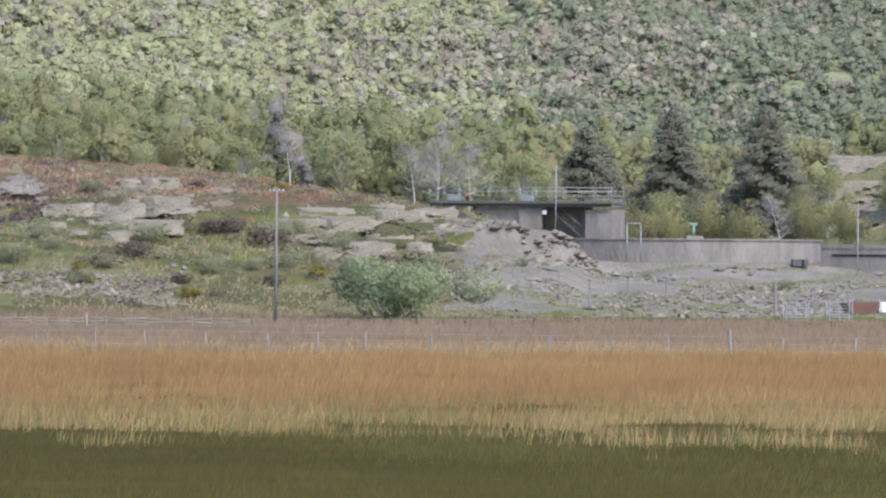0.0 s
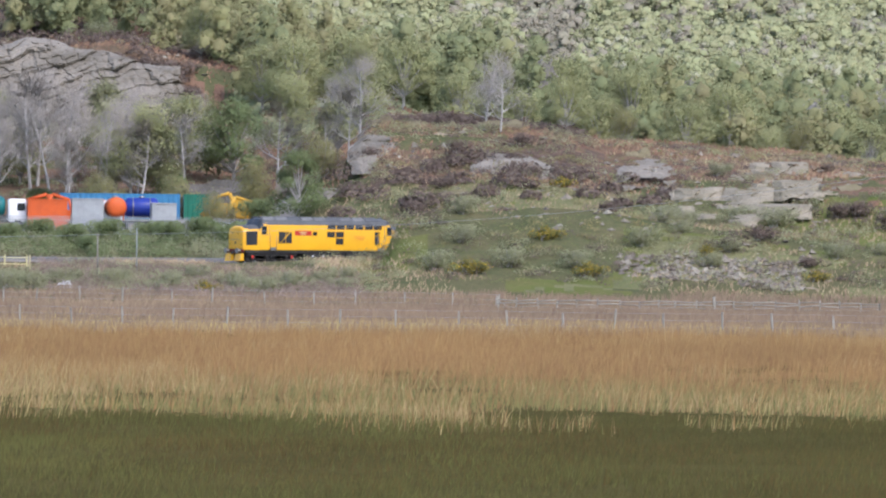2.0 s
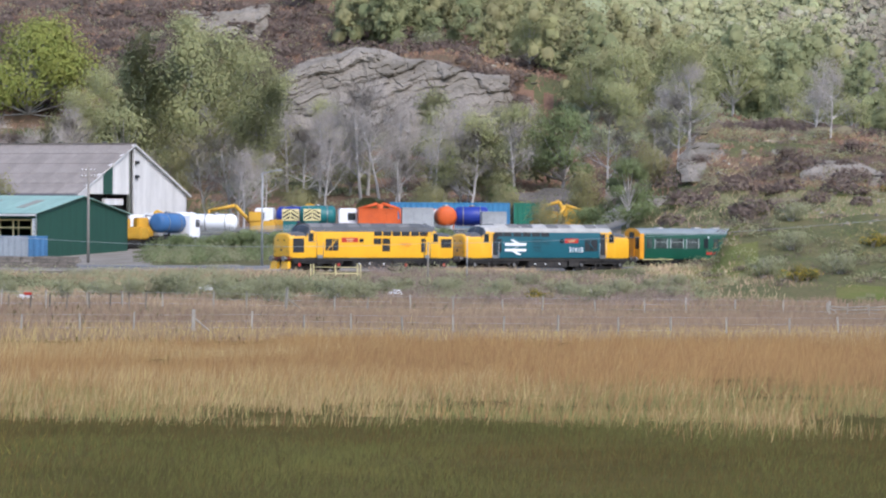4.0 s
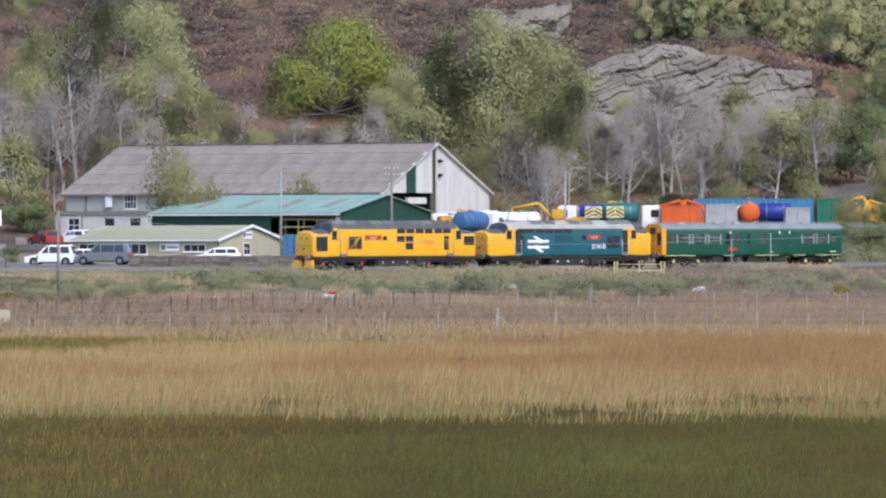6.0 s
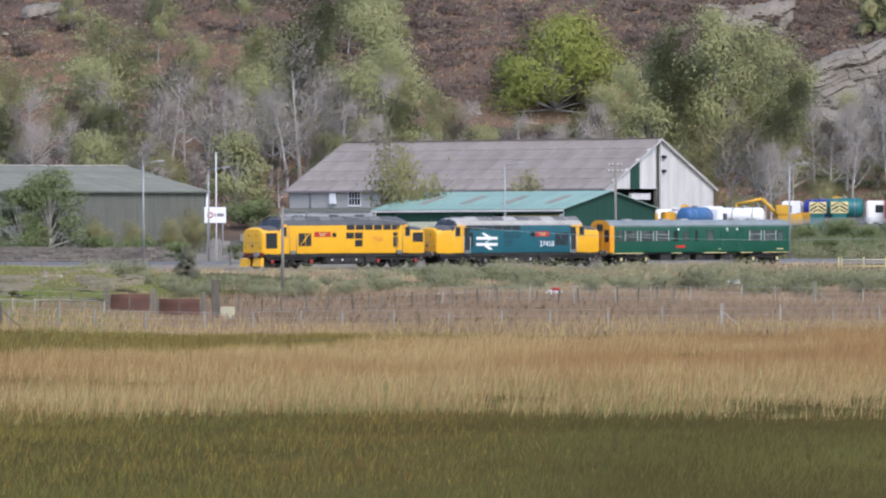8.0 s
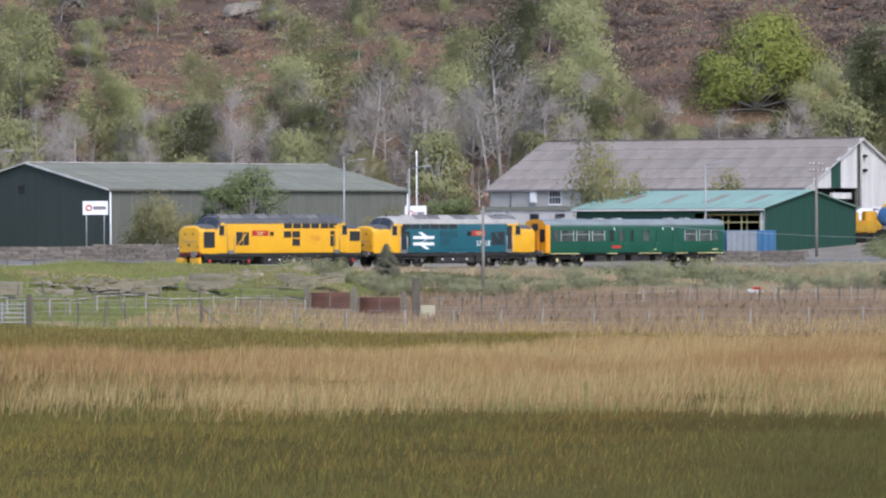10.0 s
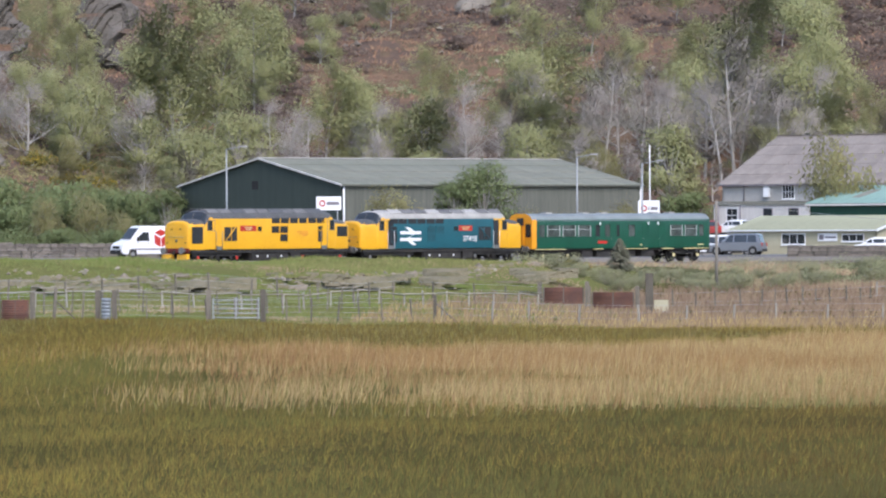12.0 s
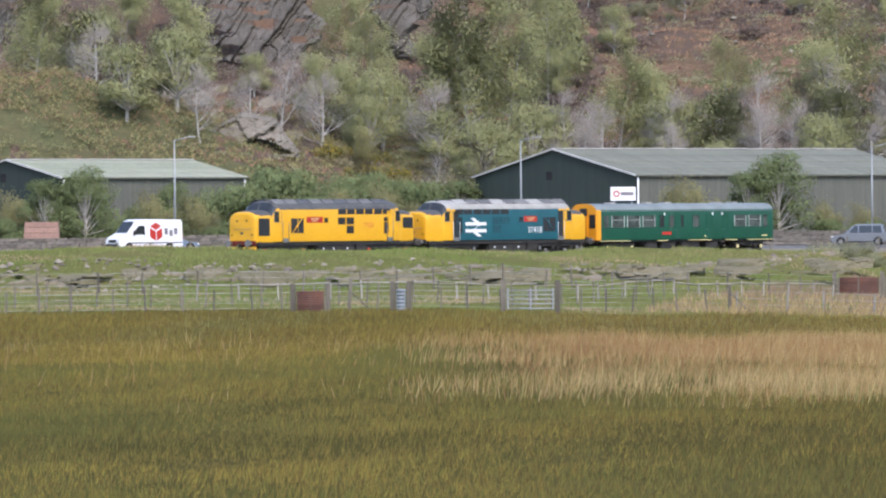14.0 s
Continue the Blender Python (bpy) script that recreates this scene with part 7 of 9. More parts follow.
# ---- the plant yard ----
def tanker(b, d, length, radius, mat, cab_mat, turn, label):
    x, y = spot(b, d)
    top = thing("tanker_lorry", label, "lorry", pose(x, y, ground_z(x, y), 0, 0, turn))
    tank = bmesh.new()
    stations = [(-length / 2, 0.55), (-length / 2 + 0.12, 0.85), (-length / 2 + 0.35, 1.0), (length / 2 - 0.35, 1.0), (length / 2 - 0.12, 0.85), (length / 2, 0.55)]
    rows = [[tank.verts.new((sx, radius * k * math.cos(a * math.pi / 10), 1.35 + radius + radius * k * math.sin(a * math.pi / 10))) for a in range(20)] for sx, k in stations]
    for p, q in zip(rows, rows[1:]):
        for i in range(20):
            tank.faces.new((p[i], p[(i + 1) % 20], q[(i + 1) % 20], q[i]))
    tank.faces.new(rows[0][::-1])
    tank.faces.new(rows[-1])
    bmesh.ops.recalc_face_normals(tank, faces=tank.faces[:])
    part("tank", smooth_all(tank, 0.8), mat, top)
    for sx in (-length * 0.25, length * 0.25):
        part("tank_band", made(tube, (sx - 0.05, 0, 1.35 + radius), (sx + 0.05, 0, 1.35 + radius), radius + 0.02, n=20), STEEL, top)
    part("manway", made(tube, (0, 0, 1.3 + 2 * radius), (0, 0, 1.5 + 2 * radius), 0.3, n=12), STEEL, top)
    part("chassis", boxed(-length / 2, length / 2 + 2.2, -0.45, 0.45, 0.75, 1.05, 0.02), BLACK, top)
    cab = part("cab", boxed(length / 2 + 0.25, length / 2 + 2.1, -1.2, 1.2, 0.8, 3.1, 0.14), cab_mat, top)
    part("windscreen", boxed(length / 2 + 2.06, length / 2 + 2.13, -1.0, 1.0, 1.9, 2.75, 0.03), GLASS, cab)
    for s in (-1, 1):
        part("cab_window", boxed(length / 2 + 1.1, length / 2 + 1.9, *sorted((s * 1.17, s * 1.22)), 1.9, 2.65, 0.02), GLASS, cab)
        for xx in (-length / 2 + 0.8, -length / 2 + 1.9, length / 2 + 1.2):
            wheel(top, xx, s * 1.0, 0.5, 0.3)
    return top


def skip_box(b, d, length, high, mat, turn, label, name="skip_container"):
    x, y = spot(b, d)
    top = thing(name, label, "container", pose(x, y, ground_z(x, y), 0, 0, turn))
    w, t = 2.4, 0.08
    for nm, args in (("long_side", (-length / 2, length / 2, -w / 2, -w / 2 + t, 0.2, high)), ("long_side", (-length / 2, length / 2, w / 2 - t, w / 2, 0.2, high)), ("end_plate", (-length / 2, -length / 2 + t, -w / 2 + t, w / 2 - t, 0.2, high)), ("end_plate", (length / 2 - t, length / 2, -w / 2 + t, w / 2 - t, 0.2, high)), ("base", (-length / 2, length / 2, -w / 2, w / 2, 0.1, 0.2))):
        part(nm, boxed(*args), mat, top)
    k = -length / 2 + 0.4
    while k < length / 2:
        for s in (-1, 1):
            part("rib", boxed(k - 0.05, k + 0.05, *sorted((s * w / 2, s * (w / 2 + 0.07))), 0.2, high - 0.05), mat, top)
        k += 0.8
    for s in (-1, 1):
        part("top_rail", boxed(-length / 2, length / 2, *sorted((s * (w / 2 - t), s * (w / 2 + 0.08))), high - 0.12, high, 0.02), mat, top)
        part("skid", boxed(-length / 2, length / 2, s * 0.7 - 0.08, s * 0.7 + 0.08, -0.05, 0.12), BLACK, top)
    return top


def excavator(b, d, mat, turn, reach, label):
    """A tracked digger: tracks, house, cab and a bent boom with bucket."""
    x, y = spot(b, d)
    top = thing("excavator", label, "excavator", pose(x, y, ground_z(x, y), 0, 0, turn))
    for s in (-1, 1):
        part("track", boxed(-1.5, 1.5, s * 0.9 - 0.25, s * 0.9 + 0.25, 0, 0.8, 0.2), BLACK, top)
    part("house", boxed(-1.6, 0.9, -1.1, 1.1, 0.9, 2.0, 0.15), mat, top)
    cab = part("cab", boxed(-0.2, 1.1, 0.2, 1.1, 1.9, 2.9, 0.1), mat, top)
    part("cab_glass", boxed(1.05, 1.13, 0.3, 1.0, 2.05, 2.75, 0.02), GLASS, cab)
    bm = made(tube, (0.8, -0.3, 1.7), (reach * 0.5, -0.3, 3.5), 0.22, 0.2, 6)
    tube(bm, (reach * 0.5, -0.3, 3.5), (reach, -0.3, 3.0), 0.2, 0.16, 6)
    part("boom", bm, mat, top)
    part("dipper_arm", made(tube, (reach, -0.3, 3.05), (reach * 1.08, -0.3, 1.6), 0.15, 0.12, 6), mat, top)
    bm = bmesh.new()
    prism(bm, [(reach * 1.05, 1.7), (reach * 1.2, 1.3), (reach * 1.1, 0.9), (reach * 0.95, 1.2)], -0.7, 0.1)
    part("bucket", bm, BLACK, top)
    return top


def chevron_board(b, d, turn):
    x, y = spot(b, d)
    top = thing("chevron_board", "yellow and black striped tail board of a lorry", "board", pose(x, y, ground_z(x, y) + 1.9, 0, 0, turn))
    part("panel", boxed(-0.85, 0.85, -0.05, 0.05, 0, 1.15), CREAM, top)
    for s in (-1, 1):
        for k in range(3):
            bm = bmesh.new()
            prism(bm, [(s * 0.05, 0.55 + k * 0.4 - 0.3), (s * 0.8, 0.0 + k * 0.4 - 0.2), (s * 0.8, 0.18 + k * 0.4 - 0.2), (s * 0.05, 0.75 + k * 0.4 - 0.3)], -0.07, -0.045)
            for v in bm.verts:
                v.co.z = min(max(v.co.z, 0.02), 1.13)
            part("stripe", bm, BLACK, top)
    part("stand", boxed(-0.7, 0.7, 0.06, 0.3, -1.95, 1.15), TANK_TEAL, top)


tanker(0.80, 600, 4.6, 0.95, TANK_BLUE, CAR_WHITE, 60, "mid-blue tank lorry with white cab in the yard")
tanker(0.98, 606, 4.2, 0.85, CAR_WHITE, CAR_WHITE, 150, "white tank lorry parked in the yard")
tanker(1.25, 604, 4.0, 0.8, CAR_WHITE, CAR_WHITE, 165, "white jetting lorry parked in the yard")
tanker(0.62, 606, 3.6, 0.8, CAR_WHITE, CAR_WHITE, 110, "white vacuum lorry parked in the yard")
excavator(0.45, 598, PLANT_YELLOW, 160, 3.6, "yellow tracked digger beside the works shed")
excavator(0.55, 603, PLANT_YELLOW, 30, 3.2, "yellow tracked digger beside the works shed")
excavator(1.65, 618, PLANT_YELLOW, 175, 5.0, "ochre tracked digger with long boom in the yard")
excavator(1.88, 620, PLANT_YELLOW, 5, 4.5, "ochre tracked digger with long boom in the yard")
tanker(2.18, 618, 3.6, 1.0, TANK_TEAL, CAR_WHITE, 2, "teal tank lorry with white cab in the yard")
tanker(1.96, 624, 3.4, 0.95, ROYAL, CAR_WHITE, 170, "dark blue tank lorry in the yard")
chevron_board(2.13, 614, 0)
chevron_board(1.93, 617, 10)
skip_box(2.73, 617, 3.9, 3.1, ORANGE, 2, "orange steel bulk container in the yard")
skip_box(3.10, 617, 3.1, 3.2, BOX_GREY, 0, "pale grey steel bulk container in the yard")
excavator(2.62, 624, ORANGE, 8, 3.4, "orange tracked digger behind the bulk containers")
excavator(2.9, 624, ORANGE, 172, 3.8, "orange tracked digger behind the bulk containers")
tanker(3.36, 617, 2.6, 1.0, ORANGE, ORANGE, 95, "orange vacuum tank lorry seen from the end")
tanker(3.60, 619, 3.4, 1.0, ROYAL, CAR_WHITE, 178, "royal blue tank lorry in the yard")
skip_box(3.80, 615, 2.4, 2.9, BOX_GREY, 2, "pale grey steel bulk container in the yard")
container(3.40, 636, 12.2, BOX_BLUE, -1, "long light-blue shipping container at the yard's back", 6.9)
plinth = thing("yard_plinth", "concrete plinth that carries the long containers", "plinth", pose(*spot(3.55, 636), 4.6, 0, 0, -1))
part("slab", boxed(-9, 9, -1.6, 1.6, -0.5, 2.29), CONCRETE, plinth)
container(4.10, 636, 2.6, BOX_GREEN, -1, "green storage container at the yard's back", 6.9)
excavator(4.3, 628, PLANT_YELLOW, 5, 3.5, "yellow digger parked at the yard's end")
excavator(4.55, 632, PLANT_YELLOW, 170, 3.2, "yellow digger parked at the yard's end")

# ---- plants ----
BARK_PALE = material("birch_bark", (0.504, 0.480, 0.444), (0.264, 0.240, 0.216), 2.0, rough=0.9, streak=(1, 1, 3))
BARK_GREY = material("grey_bark", (0.414, 0.385, 0.345), (0.299, 0.276, 0.247), 2.0, rough=0.95)
BARK_LIMB = material("pale_grey_limbs", (0.46, 0.43, 0.39), (0.33, 0.305, 0.275), 2.0, rough=0.95)
# darkened leaf colour that paints a cloud's shadow on the far wood
WOOD_FAR_CLOUDED = material("far_cloud_shade_leaf", (0.179, 0.190, 0.127), (0.151, 0.163, 0.109), 0.04, rough=0.85, island=0.06, fine=0.9)
TWIG = material("bare_twigs", (0.338, 0.304, 0.270), (0.257, 0.230, 0.203), 0.3, rough=0.95, island=0.25)
# leaf, heather, bracken and wood colours below are raised in part to imitate haze
LEAF_BIRCH = material("young_birch_leaf", (0.388, 0.388, 0.188), (0.312, 0.319, 0.150), 0.35, rough=0.7, island=0.12, translucent=0.35)
LEAF_OLIVE = material("olive_young_leaf", (0.285, 0.265, 0.125), (0.23, 0.215, 0.10), 0.35, rough=0.7, island=0.12, translucent=0.35)
LEAF_BRIGHT = material("fresh_green_leaf", (0.337, 0.356, 0.097), (0.261, 0.286, 0.075), 0.4, rough=0.7, island=0.12, translucent=0.35)
LEAF_DEEP = material("deep_green_leaf", (0.215, 0.256, 0.115), (0.162, 0.194, 0.088), 0.4, rough=0.7, island=0.12, translucent=0.35)
LEAF_WILLOW = material("grey_green_willow_leaf", (0.345, 0.390, 0.210), (0.270, 0.315, 0.165), 0.4, rough=0.7, island=0.12, translucent=0.35)
LEAF_FIR = material("dark_fir_needles", (0.166, 0.160, 0.111), (0.129, 0.131, 0.090), 0.5, rough=0.8, island=0.08)
LEAF_SCRUB = material("scrub_leaf", (0.298, 0.309, 0.170), (0.312, 0.294, 0.176), 0.3, rough=0.8, island=0.12, translucent=0.35)
HEATHER = material("dark_heather", (0.108, 0.082, 0.069), (0.155, 0.116, 0.091), 0.3, rough=0.9, island=0.3)
GORSE_FLOWER = material("gorse_flower", (0.48, 0.32, 0.03), (0.35, 0.25, 0.03), 0.8, rough=0.7, island=0.2)
GORSE = material("gorse_green", (0.10, 0.11, 0.035), (0.17, 0.14, 0.04), 0.6, rough=0.8, island=0.3)
BRACKEN = material("dead_bracken", (0.258, 0.151, 0.101), (0.186, 0.118, 0.075), 0.09, rough=0.9, island=0.25)
DRY_GRASS = material("dry_grass", (0.34, 0.26, 0.16), (0.26, 0.19, 0.12), 0.15, rough=0.9, island=0.25)
WOOD_MID = material("mid_wood_leaf", (0.236, 0.247, 0.121), (0.179, 0.194, 0.094), 0.1, rough=0.8, island=0.06, fine=1.4, translucent=0.2)
WOOD_GOLD = material("young_oak_leaf", (0.280, 0.262, 0.126), (0.215, 0.210, 0.105), 0.1, rough=0.8, island=0.06, fine=1.4, translucent=0.2)
WOOD_GREY = material("leafless_wood", (0.270, 0.248, 0.208), (0.203, 0.185, 0.158), 0.1, rough=0.9, island=0.06, fine=1.8, translucent=0.2)
# haze over the far hillside is mixed into these pale leaf colours
WOOD_FAR = material("far_hazed_leaf", (0.320, 0.327, 0.170), (0.264, 0.272, 0.143), 0.04, rough=0.85, island=0.06, fine=0.9)
WOOD_FAR_DEEP = material("far_hazed_oak_leaf", (0.311, 0.310, 0.164), (0.264, 0.269, 0.141), 0.04, rough=0.85, island=0.06, fine=0.9)


def cards(rs, centres, size, flat=0.0, long=1.0, out=None):
    """Small three-cornered leaves at the centres, facing outwards where out is given. Returns corners, faces and their normals."""
    n = len(centres)
    a = rs.normal(size=(n, 3))
    a[:, 2] *= 1 - flat
    if out is None:
        out = rs.normal(size=(n, 3))
    face = out + rs.normal(size=(n, 3)) * 0.45
    face /= np.linalg.norm(face, axis=1)[:, None] + 1e-9
    a -= face * np.sum(a * face, axis=1)[:, None]
    a /= np.linalg.norm(a, axis=1)[:, None] + 1e-9
    b = np.cross(face, a)
    s = size * rs.uniform(0.6, 1.3, n)[:, None]
    a, b = a * s * long, b * s
    v = np.stack([centres - a - b * 0.7, centres + a * 0.4 - b * 0.9, centres + a * 0.5 + b], 1).reshape(-1, 3)
    f = np.arange(3 * n).reshape(n, 3)
    away = face[:, 1] > 0
    f[away] = f[away][:, ::-1]
    soft = out + rs.normal(size=(n, 3)) * 0.22
    soft[:, 1] = -np.abs(soft[:, 1])      # normals turned to the camera side so leaves facing away shade as lit
    soft /= np.linalg.norm(soft, axis=1)[:, None] + 1e-9
    return v, f, np.repeat(soft, 3, axis=0)


def leafage(name, rs, centres, size, mat, parent, out=None, flat=0.0):
    v, f, nm = cards(rs, centres, size, flat, 1.0, out)
    ob = new(name, raw_mesh(name, v, f, [mat], smooth=True, normals=nm))
    ob.parent = parent
    return ob


def outward(points, middle, extent, lift=0.25):
    o = (points - middle) / extent
    o[:, 2] += lift
    return o / (np.linalg.norm(o, axis=1)[:, None] + 1e-9)


def twig_cards(rs, starts, ways, length, width):
    """Thin tapering twigs from the starts along the ways."""
    n = len(starts)
    ln = length * rs.uniform(0.5, 1.3, n)[:, None]
    side = np.cross(ways, rs.normal(size=(n, 3)))
    side /= np.linalg.norm(side, axis=1)[:, None] + 1e-9
    v = np.stack([starts - side * width, starts + side * width, starts + ways * ln], 1).reshape(-1, 3)
    return v, np.arange(3 * n).reshape(n, 3)


def branches(bm, rs, start, way_, length, radius, depth, tips, spread, up, kids=3):
    """Grows a limb and its side limbs, tapering; gathers the ends."""
    steps = 3
    p, d = np.array(start, float), np.array(way_, float)
    r = radius
    for k in range(steps):
        d = d + rs.normal(size=3) * 0.13 + np.array([0, 0, up * 0.12])
        d /= np.linalg.norm(d)
        q = p + d * length / steps
        r2 = r * 0.78
        tube(bm, p, q, r, r2, n=4 if depth else 3, caps=False)
        if depth > 0 and k > 0:
            for _ in range(kids):
                w = d + rs.normal(size=3) * spread
                w /= np.linalg.norm(w)
                branches(bm, rs, q, w, length * rs.uniform(0.45, 0.7), r2 * 0.6, depth - 1, tips, spread, up, kids)
        p, r = q, r2
        tips.append((p.copy(), d.copy(), depth))
    return p


def tree(name, label, category, seed, height, trunk_mat, leaf_mat, crown, leaves, leaf, stems=1, first=0.25, spread=0.6, up=0.5, twigs=False, radius=None, girth=0.16):
    """A tree at the origin: trunk with limbs, and a crown of leaves (or twigs) round the limb ends, uneven and with gaps."""
    rs = np.random.RandomState(seed)
    top = thing(name, label, category)
    bm = bmesh.new()
    tips = []
    for s in range(stems):
        lean = rs.normal(size=2) * (0.10 if stems == 1 else 0.28)
        base = np.array([rs.normal() * 0.25 * (stems > 1), rs.normal() * 0.25 * (stems > 1), -0.3])
        h = height * (1 if s == 0 else rs.uniform(0.65, 0.95))
        p, r = base, girth * height / 12 * (1 if stems == 1 else 0.75)
        d = np.array([lean[0], lean[1], 1.0])
        n = 8
        for k in range(n):
            d = d + np.append(rs.normal(size=2) * 0.05, 0)
            d /= np.linalg.norm(d)
            q = p + d * h * 0.95 / n
            tube(bm, p, q, r, r * 0.86, n=7, caps=False)
            r *= 0.86
            f = (k + 1) / n
            if f > first:
                for _ in range(3):
                    a = rs.uniform(0, 2 * math.pi)
                    w = np.array([math.cos(a), math.sin(a), rs.uniform(0.1, 0.9) * up * 1.6])
                    w /= np.linalg.norm(w)
                    branches(bm, rs, q, w, crown * height * (1.15 - 0.75 * f) * rs.uniform(0.6, 1.1), r * 0.55, 1, tips, spread, up, 2)
            p = q
        tips.append((p, d, 0))
    part("trunk", bm, trunk_mat, top)
    pts = np.array([t[0] for t in tips])
    ways = np.array([t[1] for t in tips])
    middle, extent = np.array([0, 0, height * 0.55]), np.array([crown * height, crown * height, height * 0.5])
    i = rs.randint(0, len(pts), leaves)
    if twigs:
        w = ways[i] * 0.9 + rs.normal(size=(leaves, 3)) * 0.6 + np.array([0, 0, 0.15])
        w /= np.linalg.norm(w, axis=1)[:, None]
        v, f = twig_cards(rs, pts[i] + rs.normal(size=(leaves, 3)) * 0.45, w, 1.15, 0.021)
        nm = outward(v, middle, extent)
        nm[:, 1] = -np.abs(nm[:, 1])
        g = np.cross(v[1::3] - v[0::3], v[2::3] - v[0::3])
        turn = g[:, 1] > 0
        f[turn] = f[turn][:, ::-1]
        ob = new("crown", raw_mesh("crown", v, f, [leaf_mat], smooth=True, normals=nm))
        ob.parent = top
    else:
        keep = rs.uniform(size=len(pts)) > 0.15
        pts = pts[keep]
        i = rs.randint(0, len(pts), leaves)
        c = pts[i] + rs.normal(size=(leaves, 3)) * (radius or height * 0.05)
        leafage("crown", rs, c, leaf, leaf_mat, top, outward(c, middle, extent))
    return top


def dome_tree(name, label, seed, height, wide, trunk_mat, leaf_mat, leaves, leaf, lobes=26, low=0.18):
    """A broad tree: short trunk, spreading limbs, and a crown of many leafy lobes with gaps between them."""
    rs = np.random.RandomState(seed)
    top = thing(name, label, "tree")
    a = rs.uniform(0, 2 * math.pi, lobes)
    t = rs.uniform(0, 1, lobes) ** 0.8
    rr = wide / 2 * 0.78 * np.sqrt(1 - (t * 0.96) ** 2.2) * rs.uniform(0.55, 1.0, lobes)
    c = np.stack([np.cos(a) * rr, np.sin(a) * rr, height * (low + 0.06 + (0.86 - low) * t)], -1)
    bm = bmesh.new()
    tube(bm, (0, 0, -0.4), (0.1, 0, height * 0.30), height * 0.024, height * 0.017, n=8, caps=False)
    tube(bm, (0.1, 0, height * 0.30), (0, 0.1, height * 0.75), height * 0.017, 0.04, n=7, caps=False)
    for p in c:
        z = min(p[2] * 0.7, height * 0.6)
        tube(bm, (0.05, 0, max(z * 0.6, height * 0.15)), tuple(p), height * 0.009, 0.02, n=5, caps=False)
    part("trunk", bm, trunk_mat, top)
    i = rs.randint(0, lobes, leaves)
    d = rs.normal(size=(leaves, 3))
    d /= np.linalg.norm(d, axis=1)[:, None]
    size = (wide * rs.uniform(0.12, 0.21, lobes))[i][:, None]
    shell_r = rs.uniform(0.35, 1.12, leaves)[:, None] ** 0.6
    q = c[i] + d * size * shell_r * np.array([1, 1, 0.72])
    o = d * 0.7 + outward(q, np.array([0, 0, height * 0.45]), np.array([wide / 2, wide / 2, height * 0.55]))
    leafage("crown", rs, q, leaf, leaf_mat, top, o / np.linalg.norm(o, axis=1)[:, None])
    return top


def bush(name, label, category, seed, wide, high, mat, leaves, leaf, second=None, share=0.0):
    rs = np.random.RandomState(seed)
    top = thing(name, label, category)
    bm = bmesh.new()
    for k in range(9):
        a, o = rs.uniform(0, 6.28), rs.uniform(0.2, 0.8)
        tube(bm, (rs.normal() * 0.15, rs.normal() * 0.15, -0.2), (math.cos(a) * wide * 0.35 * o, math.sin(a) * wide * 0.35 * o, high * rs.uniform(0.5, 0.85)), 0.05, 0.015, n=5, caps=False)
    part("branchwork", bm, BARK_GREY, top)
    lobes = np.stack([rs.normal(size=14) * wide * 0.22, rs.normal(size=14) * wide * 0.22, rs.uniform(0.25, 0.72, 14) * high], -1)
    i = rs.randint(0, 14, leaves)
    d = rs.normal(size=(leaves, 3))
    d /= np.linalg.norm(d, axis=1)[:, None]
    r = rs.uniform(0.55, 1.0, leaves)[:, None] ** 0.5
    c = lobes[i] + d * r * np.array([wide * 0.24, wide * 0.24, high * 0.27])
    c[:, 2] = np.abs(c[:, 2]) + 0.02
    away = d + np.array([0, 0, 0.3])
    away /= np.linalg.norm(away, axis=1)[:, None]
    for nm, m, sel in (("foliage", mat, slice(0, int(leaves * (1 - share)))), ("blossom", second, slice(int(leaves * (1 - share)), leaves))):
        if m is None:
            continue
        leafage(nm, rs, c[sel], leaf, m, top, away[sel])
    return top


def fir(seed, height):
    """A broad conifer: tiers of long boughs that sag and carry hanging needle sprays."""
    rs = np.random.RandomState(seed)
    top = thing("conifer", "dark green spreading conifer behind the waterworks", "tree")
    part("trunk", made(tube, (0, 0, -0.5), (0, 0, height * 0.97), height * 0.02, 0.03, 8), BARK_GREY, top)
    vs, os_ = [], []
    bm = bmesh.new()
    for k in range(int(height * 15)):
        f = rs.uniform(0, 1) ** 0.8
        z = height * (0.06 + 0.92 * f)
        reach = height * 0.42 * (1 - f) ** 0.9 * rs.uniform(0.6, 1.15) + 0.35
        a = rs.uniform(0, 2 * math.pi)
        w = np.array([math.cos(a), math.sin(a), rs.uniform(0.05, 0.35)])
        sag = rs.uniform(0.10, 0.26)
        m = int(40 + reach * 52)
        t = rs.uniform(0.08, 1.0, m)[:, None]
        c = np.array([0, 0, z]) + w * reach * t - np.array([0, 0, sag]) * t ** 2 * reach
        tube(bm, (0, 0, z), tuple(np.array([0, 0, z - sag * reach * 0.6]) + w * reach * 0.9), 0.05, 0.015, n=4, caps=False)
        c = c + rs.normal(size=(m, 3)) * np.array([0.22, 0.22, 0.14]) * (0.5 + t) - np.array([0, 0, 0.3]) * rs.uniform(0, 1, (m, 1))
        vs.append(c)
        os_.append(np.broadcast_to(np.array([w[0] * 0.3, w[1] * 0.2 - 0.5, 0.7]), (m, 3)))
    part("branchwork", bm, BARK_GREY, top)
    leafage("crown", rs, np.concatenate(vs), 0.14, LEAF_FIR, top, np.concatenate(os_), 0.3)
    return top


